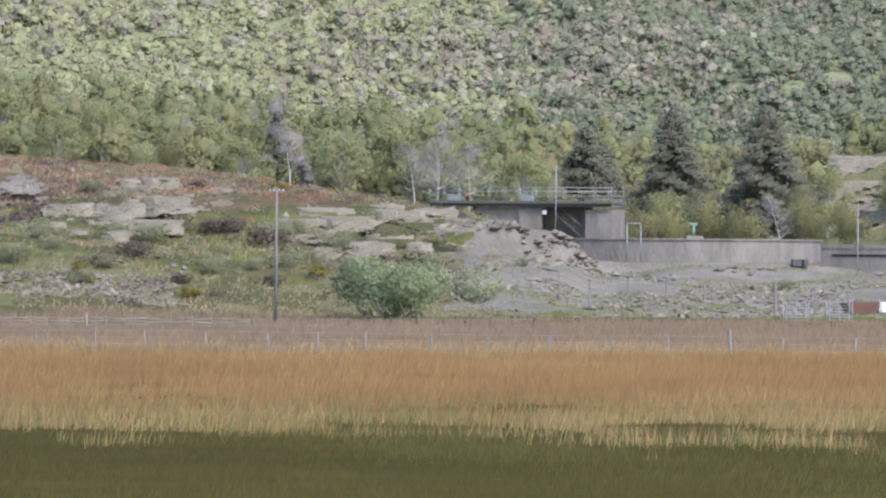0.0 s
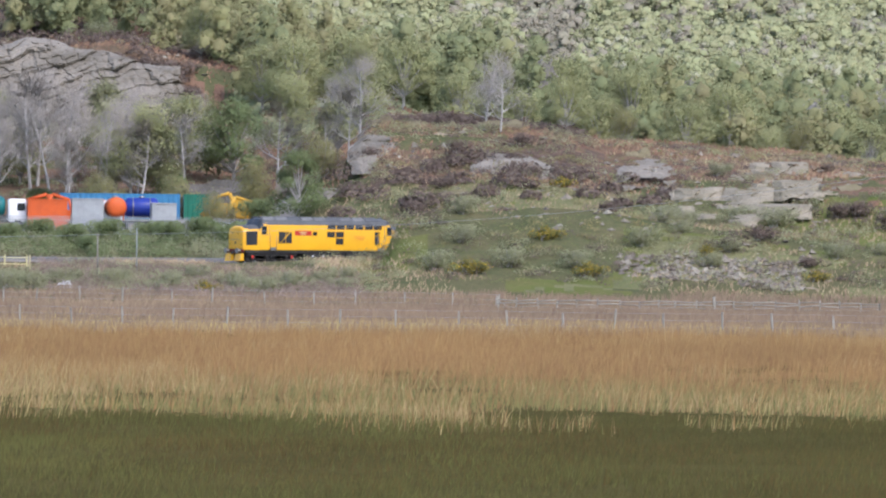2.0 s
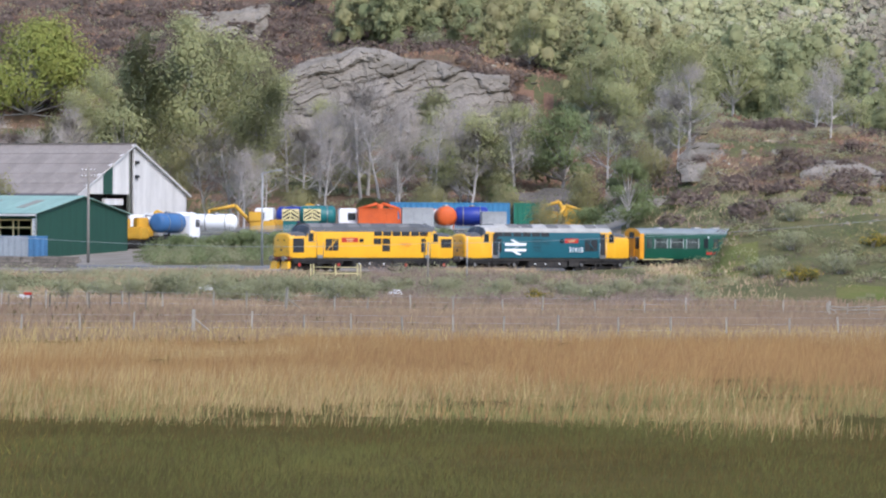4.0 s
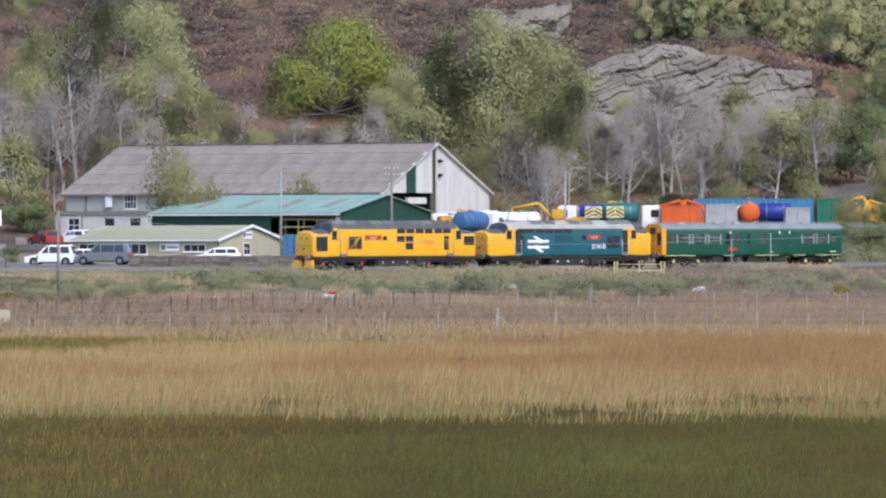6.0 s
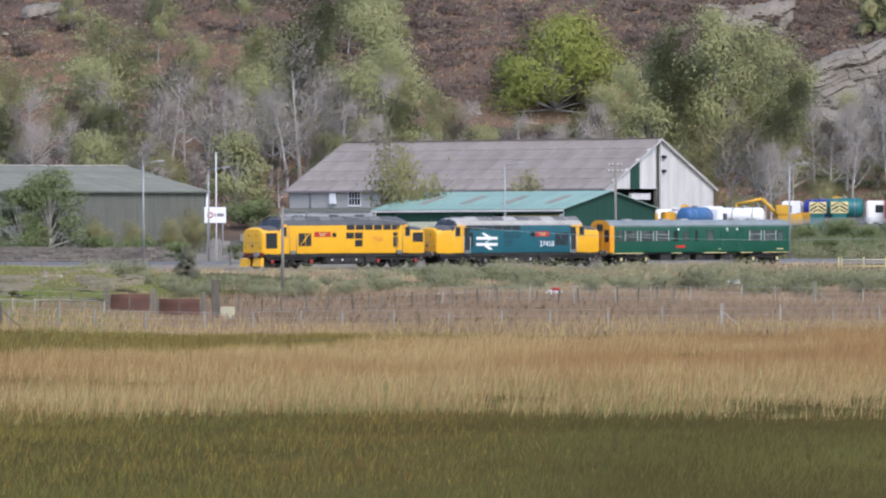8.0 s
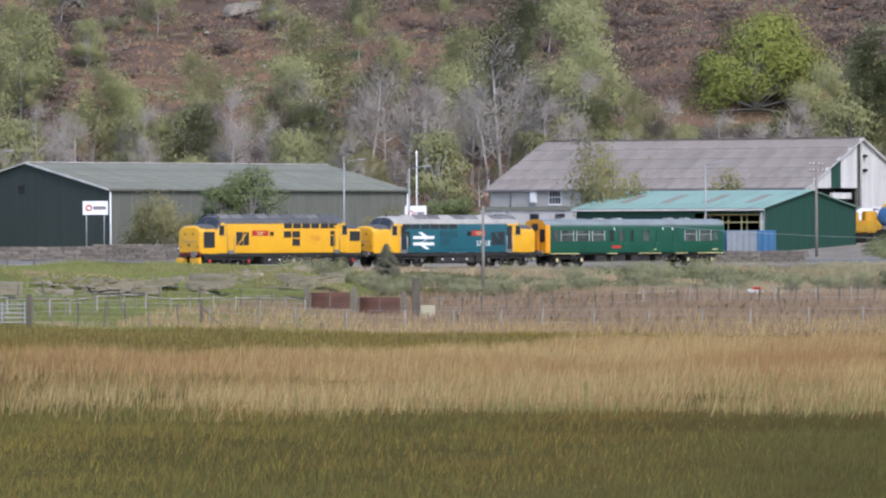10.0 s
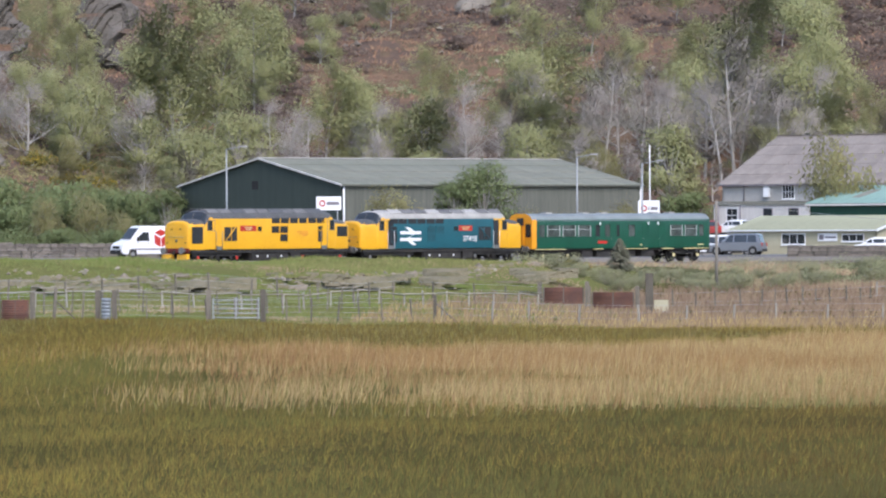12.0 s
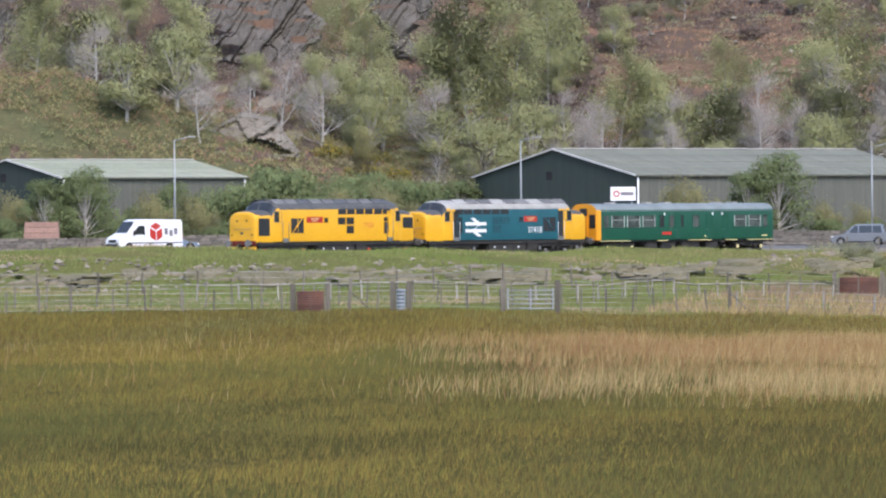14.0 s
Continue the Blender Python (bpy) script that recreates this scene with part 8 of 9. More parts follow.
def plant(proto, b, d, scale=1.0, turn=None, squash=1.0, label="", group="", dz=0.0):
    """Sets a copy of a plant on the ground."""
    x, y = spot(b, d)
    ob = copy_thing(proto, pose(x, y, ground_z(x, y) - 0.1 + dz, 0, 0, turn if turn is not None else (b * 977 + d * 31) % 80 - 40))
    ob.scale = (scale, scale, scale * squash)
    if label:
        ob["label"] = label
    return ob


def retire(proto):
    for o in (*proto.children_recursive, proto):
        bpy.data.objects.remove(o)

# ---- planting: trees one by one ----
birches = [tree("birch_tree", "slender birch with thin young yellow-green leaves", "tree", s, 12.0, BARK_PALE, LEAF_BIRCH, 0.34, 8000, 0.12, first=0.18, spread=0.55, up=0.6, girth=0.12) for s in (11, 12, 13)]
bares = [tree("bare_tree", "leafless grey-brown tree with fine twigs", "tree", s, 10.0, BARK_LIMB, TWIG, 0.40, 1700, 0.1, first=0.2, spread=0.6, up=0.8, twigs=True, girth=0.25) for s in (21, 22)]
pales = [tree("bare_tree", "leafless pale-stemmed birch with fine twigs", "tree", s, 11.0, BARK_PALE, TWIG, 0.28, 900, 0.1, first=0.3, spread=0.55, up=0.8, twigs=True, girth=0.22) for s in (25,)]
rounds = [dome_tree("broadleaf_tree", "broad round-crowned tree in bright spring leaf", 31, 12.5, 15.5, BARK_GREY, LEAF_BRIGHT, 20000, 0.15, 48, 0.0)]
greens = [dome_tree("broadleaf_tree", "leafy green tree with uneven crown", s, 8.0, 8.0, BARK_GREY, LEAF_DEEP, 8000, 0.115, 30, 0.05) for s in (41, 42)]
domes = [dome_tree("broadleaf_tree", "spreading tree in thin pale spring leaf", s, 9.0, 8.5, BARK_GREY, LEAF_BIRCH, 7500, 0.125, 34) for s in (45, 46)]
scrubs = [tree("scrub_tree", "low multi-stemmed tree just coming into leaf", "tree", s, 6.5, BARK_GREY, LEAF_OLIVE, 0.36, 4200, 0.115, stems=4, first=0.15, spread=0.7, up=0.6, radius=0.4) for s in (51, 52)]
bush_green = bush("bush", "rounded bush in fresh green leaf", "bush", 61, 5.0, 3.4, LEAF_DEEP, 3200, 0.12)
bush_scrub = bush("bush", "scrubby grey-green bush on rough ground", "bush", 62, 2.6, 1.5, LEAF_SCRUB, 1900, 0.058)
bush_gorse = bush("gorse_bush", "gorse bush with yellow flowers", "bush", 63, 2.4, 1.5, GORSE, 2000, 0.06, GORSE_FLOWER, 0.22)
bush_heath = bush("heather_bush", "dark brown leafless heather bush", "bush", 64, 2.8, 1.3, HEATHER, 1100, 0.08)
bush_willow = bush("bush", "large rounded grey-green bush on the marsh edge", "bush", 66, 5.4, 3.6, LEAF_WILLOW, 9000, 0.085)
firs = [fir(71, 14.0)]

for b, d, h in ((0.87, 694, 1.30), (0.55, 702, 1.05), (1.15, 705, 1.15), (1.62, 700, 0.95), (-6.63, 700, 0.92), (-6.25, 704, 0.8), (-7.98, 722, 1.30), (-7.65, 716, 1.1), (-8.35, 715, 1.0), (-4.55, 720, 1.15), (-4.85, 716, 0.9),
                (-0.1, 716, 0.7), (-3.2, 722, 1.0), (-2.2, 735, 1.2), (-1.9, 722, 0.95), (-1.55, 700, 0.72), (3.55, 676, 0.75), (3.2, 690, 0.8), (2.2, 700, 0.7), (-7.25, 740, 1.0), (-9.1, 712, 0.72), (-9.4, 722, 0.66), (-12.0, 735, 0.9), (-11.2, 800, 0.8),
                (-3.9, 742, 0.8), (-5.6, 735, 0.75), (-8.9, 745, 0.8), (1.35, 716, 1.1), (0.25, 724, 0.8), (-10.2, 860, 0.8), (-6.9, 830, 0.9), (-3.4, 850, 0.8), (5.6, 690, 0.8), (4.9, 700, 0.8)):
    plant(birches[int(abs(b) * 100) % 3], b, d + 4, h * 1.12)
for b, d, h in ((2.64, 690, 1.15), (2.2, 688, 0.9), (2.95, 692, 0.9), (-2.79, 694, 1.15), (-3.1, 698, 1.05), (-2.4, 690, 0.95), (-3.5, 704, 0.9), (-4.15, 700, 0.9), (-1.3, 706, 0.8), (1.45, 660, 0.72), (1.9, 694, 0.85), (3.45, 700, 0.9), (-4.6, 694, 0.75),
                (-5.35, 696, 0.7), (-5.9, 702, 0.7), (-0.8, 704, 0.72), (5.6, 640, 0.8), (5.35, 660, 0.75), (6.9, 628, 0.62), (-3.9, 712, 1.0), (-2.05, 708, 1.0), (-7.1, 712, 0.7), (-8.9, 720, 0.7), (3.0, 720, 0.8), (4.05, 715, 0.7), (12.4, 660, 0.7), (12.1, 655, 0.72)):
    plant(bares[int(abs(b) * 100) % 2], b, d, h)
for b, d, h in ((2.75, 682, 0.95), (-3.55, 690, 1.12), (-3.3, 692, 1.0), (1.5, 655, 0.7), (-4.55, 716, 1.0), (-2.95, 688, 1.0), (15.3, 640, 0.62), (10.75, 640, 0.6), (11.9, 645, 0.65)):
    plant(pales[0], b, d, h)
plant(rounds[0], -0.49, 764, 1.3, squash=0.95, dz=-2.2, label="broad round-crowned tree in bright spring leaf on the slope")
plant(greens[0], 4.44, 696, 1.25, label="round green tree beside the rock face")
plant(greens[1], 5.04, 598, 0.85)
plant(greens[0], -5.15, 573, 1.08, label="leafy green tree in front of the depot shed")
plant(greens[1], -5.42, 571, 0.85)
plant(greens[0], -11.53, 576, 0.95)
plant(greens[1], -11.9, 574, 0.8)
plant(scrubs[0], -1.89, 592, 1.35, label="thin young tree beside the works shed", squash=1.25)
plant(scrubs[1], -0.95, 600, 1.2)
plant(scrubs[0], -5.95, 571, 0.95)
plant(scrubs[1], -6.15, 574, 0.8)
for b, d, h in ((-9.2, 585, 0.8), (-9.6, 590, 0.7), (-8.8, 592, 0.85), (-8.45, 580, 0.6), (-10.5, 580, 0.75), (-10.9, 577, 0.8), (-7.9, 580, 0.5), (-4.7, 590, 0.6), (-4.4, 585, 0.55), (-4.05, 580, 0.6), (-3.8, 600, 0.7), (-12.2, 580, 0.8), (2.0, 640, 0.8), (3.9, 640, 0.9), (4.6, 640, 1.0),
                (4.3, 600, 0.7), (5.2, 620, 0.8), (3.3, 655, 0.8), (1.2, 620, 0.6), (8.0, 640, 0.6), (9.6, 660, 0.7), (14.2, 650, 1.0), (14.6, 655, 1.1), (13.9, 648, 0.95), (14.9, 652, 0.9), (15.5, 660, 1.0), (15.9, 650, 0.8), (13.6, 660, 1.1), (16.4, 655, 0.8), (13.2, 655, 0.9)):
    plant(scrubs[int(abs(b) * 100) % 2], b, d, h)
for b, d, h in ((13.47, 716, 1.02), (14.28, 732, 1.12), (15.13, 690, 1.16), (13.62, 742, 0.85)):
    plant(firs[0], b, d, h)
plant(bush_willow, 11.68, 497, 1.6, label="large rounded grey-green bush on the marsh edge")
for b, d, h in ((1.5, 572, 0.7), (1.8, 570, 0.65), (2.15, 574, 0.75), (2.4, 571, 0.6), (2.7, 574, 0.7), (3.0, 570, 0.62), (3.3, 574, 0.7), (3.9, 572, 0.7), (4.2, 575, 0.8), (4.5, 570, 0.8), (2.05, 556, 0.5), (3.15, 557, 0.5), (-9.0, 574, 0.8), (-8.5, 573, 0.7), (-10.0, 577, 0.75), (-10.3, 575, 0.6), (-7.8, 572, 0.5), (-4.3, 574, 0.7), (-3.95, 570, 0.6), (-4.65, 573, 0.75), (-11.0, 572, 0.8), (-12.3, 570, 0.9), (-8.1, 576, 0.6), (0.95, 572, 0.62), (1.25, 574, 0.55), (4.7, 612, 0.8), (3.7, 580, 0.6), (-3.4, 575, 0.5)):
    plant(bush_green, b, d, h)
plant(firs[0], -3.89, 455, 0.2, label="small dark bushy conifer beside the railway")
for b, d, h, k in ((11.0, 528, 1.0, 2), (10.4, 530, 0.9, 0), (10.0, 524, 1.1, 0), (9.3, 528, 1.2, 3), (8.8, 520, 0.9, 2), (9.8, 515, 0.8, 2), (10.6, 522, 0.9, 3), (11.2, 545, 1.1, 0), (8.2, 524, 1.3, 0), (7.6, 515, 1.2, 0), (7.3, 522, 1.0, 2), (7.0, 514, 1.3, 0), (6.6, 510, 1.1, 2), (6.3, 512, 1.3, 0),
                   (7.9, 535, 1.0, 3), (8.6, 540, 1.0, 0), (9.1, 545, 1.2, 0), (10.2, 548, 1.2, 3), (10.8, 552, 1.0, 0), (6.55, 530, 1.2, 0), (6.95, 538, 0.9, 3), (7.45, 600, 0.9, 2), (6.35, 600, 1.0, 3), (8.9, 615, 1.0, 0), (9.9, 622, 0.8, 3), (10.6, 626, 1.0, 2), (11.1, 630, 0.9, 2), (12.5, 600, 0.55, 0),
                   (7.7, 512, 1.0, 2), (11.5, 520, 0.8, 0), (12.9, 545, 0.6, 0), (15.3, 548, 0.8, 0), (14.4, 542, 0.5, 0), (6.1, 590, 1.1, 3), (6.5, 615, 1.2, 3), (7.1, 620, 1.2, 3), (5.7, 615, 1.1, 3), (-9.3, 690, 1.5, 2), (-9.0, 685, 1.3, 2), (-8.7, 690, 1.4, 2), (-8.95, 700, 1.6, 2), (-11.3, 700, 1.2, 2), (-10.6, 695, 1.0, 2)):
    plant((bush_scrub, bush_green, bush_gorse, bush_heath)[k], b, d, h)
rng = random.Random(23)
for k in range(34):
    # shrubs and young trees between the depots
    b, d = -12.2 + 4.2 * (k + rng.random()) / 34, rng.uniform(584, 640)
    if k % 3:
        plant(bush_green, b, d, rng.uniform(1.0, 1.7), squash=rng.uniform(1.0, 1.35))
    else:
        plant(greens[k % 2], b, d, rng.uniform(0.6, 0.85))
for k in range(26):
    # scrub on the knoll
    b, d = rng.uniform(6.2, 12.2), rng.choice((rng.uniform(514, 534), rng.uniform(536, 552)))
    plant(bush_scrub if k % 3 else bush_heath, b, d, rng.uniform(0.8, 1.6), squash=rng.uniform(0.8, 1.1))
rng = random.Random(5)
for k in range(80):
    # scrub along the bank below the line
    b = rng.uniform(-4.6, 5.6)
    s = rng.uniform(0, 1)
    d = 488 + 5.4 * b + (-40 + 26 * s) * (1.0 if b < 3 else 0.8)
    plant(bush_scrub if rng.random() < 0.72 else bush_gorse if rng.random() < 0.12 else bush_scrub, b, d, rng.uniform(0.55, 0.95) if b < -1.6 else rng.uniform(0.55, 1.3), squash=rng.uniform(0.85, 1.2))
for k in range(120):
    b, d = rng.uniform(-12.5, 4.6), rng.uniform(715, 930)
    plant(bush_heath if rng.random() < 0.7 else bush_scrub, b, d, rng.uniform(0.8, 1.9))
rng = random.Random(8)
for k in range(46):
    # young trees along the foot of the slope
    b = -11.5 + 15.5 * (k + rng.random()) / 46
    d = rng.uniform(668, 712)
    if rng.random() < 0.45:
        plant(bares[k % 2], b, d, rng.uniform(0.65, 1.0))
    else:
        plant(domes[k % 2] if rng.random() < 0.5 else scrubs[k % 2], b, d, rng.uniform(0.7, 1.15))
for k in range(26):
    b, d = rng.uniform(-12, 4.4), rng.uniform(715, 860)
    plant(domes[k % 2] if rng.random() < 0.4 else birches[k % 3], b, d, rng.uniform(0.5, 0.85))
for b, d, h in ((5.5, 735, 1.1), (5.0, 745, 1.2), (4.7, 760, 1.0), (6.0, 730, 1.0), (6.5, 722, 0.9), (7.1, 720, 0.95), (7.8, 722, 0.9), (8.6, 715, 0.9), (9.4, 712, 0.85), (10.3, 705, 0.9), (11.2, 700, 0.9), (12.1, 695, 0.9), (12.9, 690, 0.95), (13.6, 672, 0.8), (14.2, 668, 0.85), (15.7, 675, 0.9), (16.4, 680, 0.9), (9.0, 740, 1.1), (10.0, 735, 1.1), (11.7, 730, 1.1), (7.4, 745, 1.1), (8.1, 750, 1.1)):
    plant(domes[int(b * 10) % 2], b, d, h * 0.95)
rng = random.Random(77)
for b, d, h, k in ((-4.07, 699, 1.25, "bare"), (-2.82, 692, 1.35, "bare"), (-2.55, 696, 1.1, "bare"), (-3.2, 712, 1.3, "dome"), (-2.75, 716, 1.3, "birch"), (-2.3, 708, 1.2, "dome"), (-1.95, 700, 1.0, "dome"), (2.58, 686, 1.05, "bare"), (2.3, 694, 0.85, "bare"), (1.41, 662, 0.85, "bare"), (0.72, 700, 1.2, "birch"), (1.02, 706, 1.1, "birch"), (0.5, 696, 1.0, "birch"),
                   (-5.68, 694, 1.05, "dome"), (-5.3, 698, 0.95, "bare"), (-4.6, 692, 0.95, "dome"), (-4.9, 700, 0.85, "bare"), (-3.7, 690, 0.9, "bare"), (1.67, 690, 0.9, "birch"), (-7.95, 716, 1.3, "birch"), (-8.3, 700, 0.95, "bare"), (-6.1, 696, 0.8, "bare"), (3.35, 684, 0.95, "bare"), (2.05, 682, 0.8, "bare"), (-0.1, 690, 0.75, "bare"), (-0.2, 700, 0.9, "dome"), (-8.9, 705, 0.85, "dome"), (-10.6, 770, 1.0, "birch"),
                   (-11.5, 770, 1.2, "dome"), (-11.9, 775, 1.1, "birch"), (-9.15, 780, 1.0, "birch"), (-7.15, 760, 1.15, "dome"), (-12.4, 760, 1.0, "bare"), (5.5, 622, 0.62, "bare"), (5.3, 628, 0.55, "bare"), (5.4, 650, 0.7, "dome"), (4.0, 690, 0.8, "bare"), (3.75, 680, 0.85, "dome"), (4.85, 676, 0.8, "bare"), (6.75, 645, 0.75, "bare"), (7.5, 652, 0.7, "dome")):
    proto = {"bare": bares, "dome": domes, "birch": birches}[k]
    plant(proto[int(abs(b) * 100) % len(proto)], b, d, h, turn=rng.uniform(-180, 180), squash=rng.uniform(0.95, 1.15))
for k in range(44):
    # thicket of bare saplings and leafing shrubs behind the sheds
    b, d = -9.2 + 13.2 * (k + rng.random()) / 44, rng.uniform(660, 684)
    plant((bares[k % 2], scrubs[k % 2], bares[(k + 1) % 2], bush_green)[k % 4], b, d, rng.uniform(0.5, 0.85) * (1.3 if k % 4 == 3 else 1), turn=rng.uniform(-180, 180))
for p in birches + domes + bares + pales + rounds + greens + scrubs + [bush_green, bush_willow, bush_scrub, bush_gorse, bush_heath] + firs:
    retire(p)


# ---- planting: what nobody could count ----
def scattered(rs, n, b0, b1, d0, d1):
    b = rs.uniform(b0, b1, n)
    d = np.sqrt(rs.uniform(d0 * d0, d1 * d1, n))
    return b, d, d * np.sin(np.radians(b)), d * np.cos(np.radians(b))


def blades(name, label, mat, rs, x, y, height, width, lean=0.35, category="grass"):
    """Upright pointed blades, one three-cornered leaf each, all in one mesh."""
    n = len(x)
    z = ground_height(x, y) - 0.03
    a = rs.uniform(0, 2 * math.pi, n)
    wx, wy = np.cos(a) * width * rs.uniform(0.6, 1.4, n), np.sin(a) * width * rs.uniform(0.6, 1.4, n) * 0.4
    lx, ly = rs.normal(size=n) * lean + 0.12, rs.normal(size=n) * lean
    h = height * rs.uniform(0.6, 1.15, n)
    wx = np.abs(wx)
    v = np.stack([np.stack([x - wx, y - wy, z], -1), np.stack([x + wx, y + wy, z], -1), np.stack([x + lx * h, y + ly * h, z + h], -1)], 1).reshape(-1, 3)
    soft = np.stack([rs.normal(size=n) * 0.3, -0.5 + rs.normal(size=n) * 0.2, np.full(n, 0.8)], -1)
    soft /= np.linalg.norm(soft, axis=1)[:, None]
    ob = new(name, raw_mesh(name, v, np.arange(3 * n).reshape(n, 3), [mat], smooth=True, normals=np.repeat(soft, 3, axis=0)))
    return tagged(ob, label, category, kind="stuff")


RUSH = material("rust_brown_rush", (0.305, 0.184, 0.08), (0.245, 0.15, 0.068), 0.05, rough=0.8, island=0.3, translucent=0.25)
RUSH_PALE = material("pale_buff_rush", (0.40, 0.293, 0.138), (0.32, 0.232, 0.108), 0.06, rough=0.8, island=0.25, translucent=0.25)
# green of the young shoots, darkened for the shade at the rush bases
RUSH_GREEN = material("green_rush_base", (0.164, 0.164, 0.060), (0.205, 0.172, 0.072), 0.06, rough=0.8, island=0.3, translucent=0.25)
# sedge's own olive tones, their darkness partly standing in for cloud shadow
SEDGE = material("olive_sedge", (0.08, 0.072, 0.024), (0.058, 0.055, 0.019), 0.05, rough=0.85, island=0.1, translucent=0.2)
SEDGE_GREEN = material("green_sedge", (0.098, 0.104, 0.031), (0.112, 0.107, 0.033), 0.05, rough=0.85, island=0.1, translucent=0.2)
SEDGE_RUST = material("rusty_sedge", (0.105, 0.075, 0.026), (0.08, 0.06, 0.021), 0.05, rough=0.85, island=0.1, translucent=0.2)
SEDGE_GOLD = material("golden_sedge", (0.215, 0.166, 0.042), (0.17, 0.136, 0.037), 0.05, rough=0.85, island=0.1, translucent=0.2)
REED_BROWN = material("brown_marsh_grass", (0.26, 0.185, 0.125), (0.20, 0.145, 0.10), 0.06, rough=0.85, island=0.25, translucent=0.2)


def marsh():
    rs = np.random.RandomState(7)
    # tall rush belt; it thins out and goes over to sedge towards the west
    b, d, x, y = scattered(rs, 560000, -13, 17, 180, 356)
    clump = waves(x, y, 7, 21)
    edge = 206 + waves(x, y, 45, 22) * 14 + waves(x, y, 8, 35) * 9 + rs.normal(size=len(x)) * 4 + np.clip((9 - b) / 6, 0, 1) * 8 - 20 * np.clip((b - 11) / 3, 0, 1)
    west = np.clip((b + 8.7) / 4.4, 0, 1)
    far = 352 - 48 * (1 - np.clip((b + 4) / 6, 0, 1))
    keep = (d > edge) & (d < far + waves(x, y, 25, 23) * 8) & (clump + waves(x * 2, y, 12, 39) * 0.5 > -0.55 + 0.25 * np.clip((250 - d) / 40, 0, 1)) & (rs.uniform(size=len(b)) < 0.015 + 0.985 * west)
    b, d, x, y, clump = b[keep], d[keep], x[keep], y[keep], clump[keep]
    west = np.clip((b + 8.7) / 4.4, 0, 1)
    u = rs.uniform(size=len(b)) * 0.7 + 0.15 + waves(x * 2.2, y, 18, 37) * 0.3 + waves(x, y, 55, 24) * 0.15
    front = np.clip((262 - d) / 40, 0, 1)
    # pale stems; the extra share beyond 238 m stands for sunlit tips
    pale = u > 0.76 + 0.08 * np.clip((b + 7) / 7, 0, 1) - 0.12 * (1 - west) - 0.26 * np.clip((2.5 - b) / 3, 0, 1) * np.clip((d - 238) / 40, 0, 1)
    green = ~pale & (rs.uniform(size=len(b)) < front * 0.75)
    for nm, lab, mat, sel, h in (("rush_bed", "tall rust-brown rushes covering the marsh", RUSH, ~pale & ~green, 1.0), ("rush_bed", "tall pale buff rush stems on the marsh", RUSH_PALE, pale, 1.05), ("rush_bed", "green-tinged rush shoots at the marsh edge", RUSH_GREEN, green, 0.7)):
        blades(nm, lab, mat, rs, x[sel], y[sel], h * (0.70 + 0.26 * waves(x[sel], y[sel], 3.2, 25) + 0.14 * waves(x[sel], y[sel], 14, 38)), 0.017, 0.24)
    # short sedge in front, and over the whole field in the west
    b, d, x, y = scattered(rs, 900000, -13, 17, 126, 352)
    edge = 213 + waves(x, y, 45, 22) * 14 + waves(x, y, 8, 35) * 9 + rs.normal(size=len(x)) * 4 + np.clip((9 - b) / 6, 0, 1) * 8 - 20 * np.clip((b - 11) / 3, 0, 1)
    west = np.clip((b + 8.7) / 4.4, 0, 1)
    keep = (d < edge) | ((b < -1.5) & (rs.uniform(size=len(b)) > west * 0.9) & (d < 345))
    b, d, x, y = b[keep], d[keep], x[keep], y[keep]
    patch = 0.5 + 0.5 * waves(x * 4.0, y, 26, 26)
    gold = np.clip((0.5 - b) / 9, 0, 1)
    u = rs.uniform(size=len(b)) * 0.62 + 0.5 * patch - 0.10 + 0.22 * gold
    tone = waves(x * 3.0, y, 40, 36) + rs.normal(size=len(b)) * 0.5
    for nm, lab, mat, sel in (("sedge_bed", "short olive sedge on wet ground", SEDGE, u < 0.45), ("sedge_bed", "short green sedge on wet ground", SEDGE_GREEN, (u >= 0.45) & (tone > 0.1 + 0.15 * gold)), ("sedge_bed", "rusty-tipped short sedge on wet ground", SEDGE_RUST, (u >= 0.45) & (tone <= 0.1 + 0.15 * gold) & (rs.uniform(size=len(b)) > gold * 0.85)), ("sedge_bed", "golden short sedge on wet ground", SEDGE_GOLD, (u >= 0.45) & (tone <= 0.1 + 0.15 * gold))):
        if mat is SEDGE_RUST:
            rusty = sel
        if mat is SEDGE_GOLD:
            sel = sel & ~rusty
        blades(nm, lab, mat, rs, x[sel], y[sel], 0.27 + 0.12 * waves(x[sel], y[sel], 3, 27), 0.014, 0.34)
    # sedge behind the belt in the west
    b, d, x, y = scattered(rs, 90000, -13, -1, 290, 352)
    keep = (d < 341 + np.clip((b + 6.5) * 8, 0, 20) + waves(x, y, 10, 52) * 4) & (rs.uniform(size=len(b)) < np.clip((-0.8 - b + waves(x, y, 9, 53)) / 2.5, 0, 1))
    u = rs.uniform(size=len(b)) + waves(x * 3, y, 24, 54) * 0.25
    for mat, sel in ((RUSH_GREEN, keep & (u < 0.12)), (SEDGE_RUST, keep & (u >= 0.12) & (u < 0.5)), (SEDGE_GOLD, keep & (u >= 0.5))):
        blades("sedge_bed", "dark olive sedge below the sheep fence", mat, rs, x[sel], y[sel], 0.36, 0.022, 0.3)
    # brown grass between the belt and the bank
    b, d, x, y = scattered(rs, 175000, -6.5, 17, 350, 506)
    lim = np.interp(b, (-6.5, -4, 0, 4, 8, 17), (352, 428, 456, 480, 498, 506)) + waves(x, y, 12, 28) * 8
    keep = d < lim
    b, d, x, y = b[keep], d[keep], x[keep], y[keep]
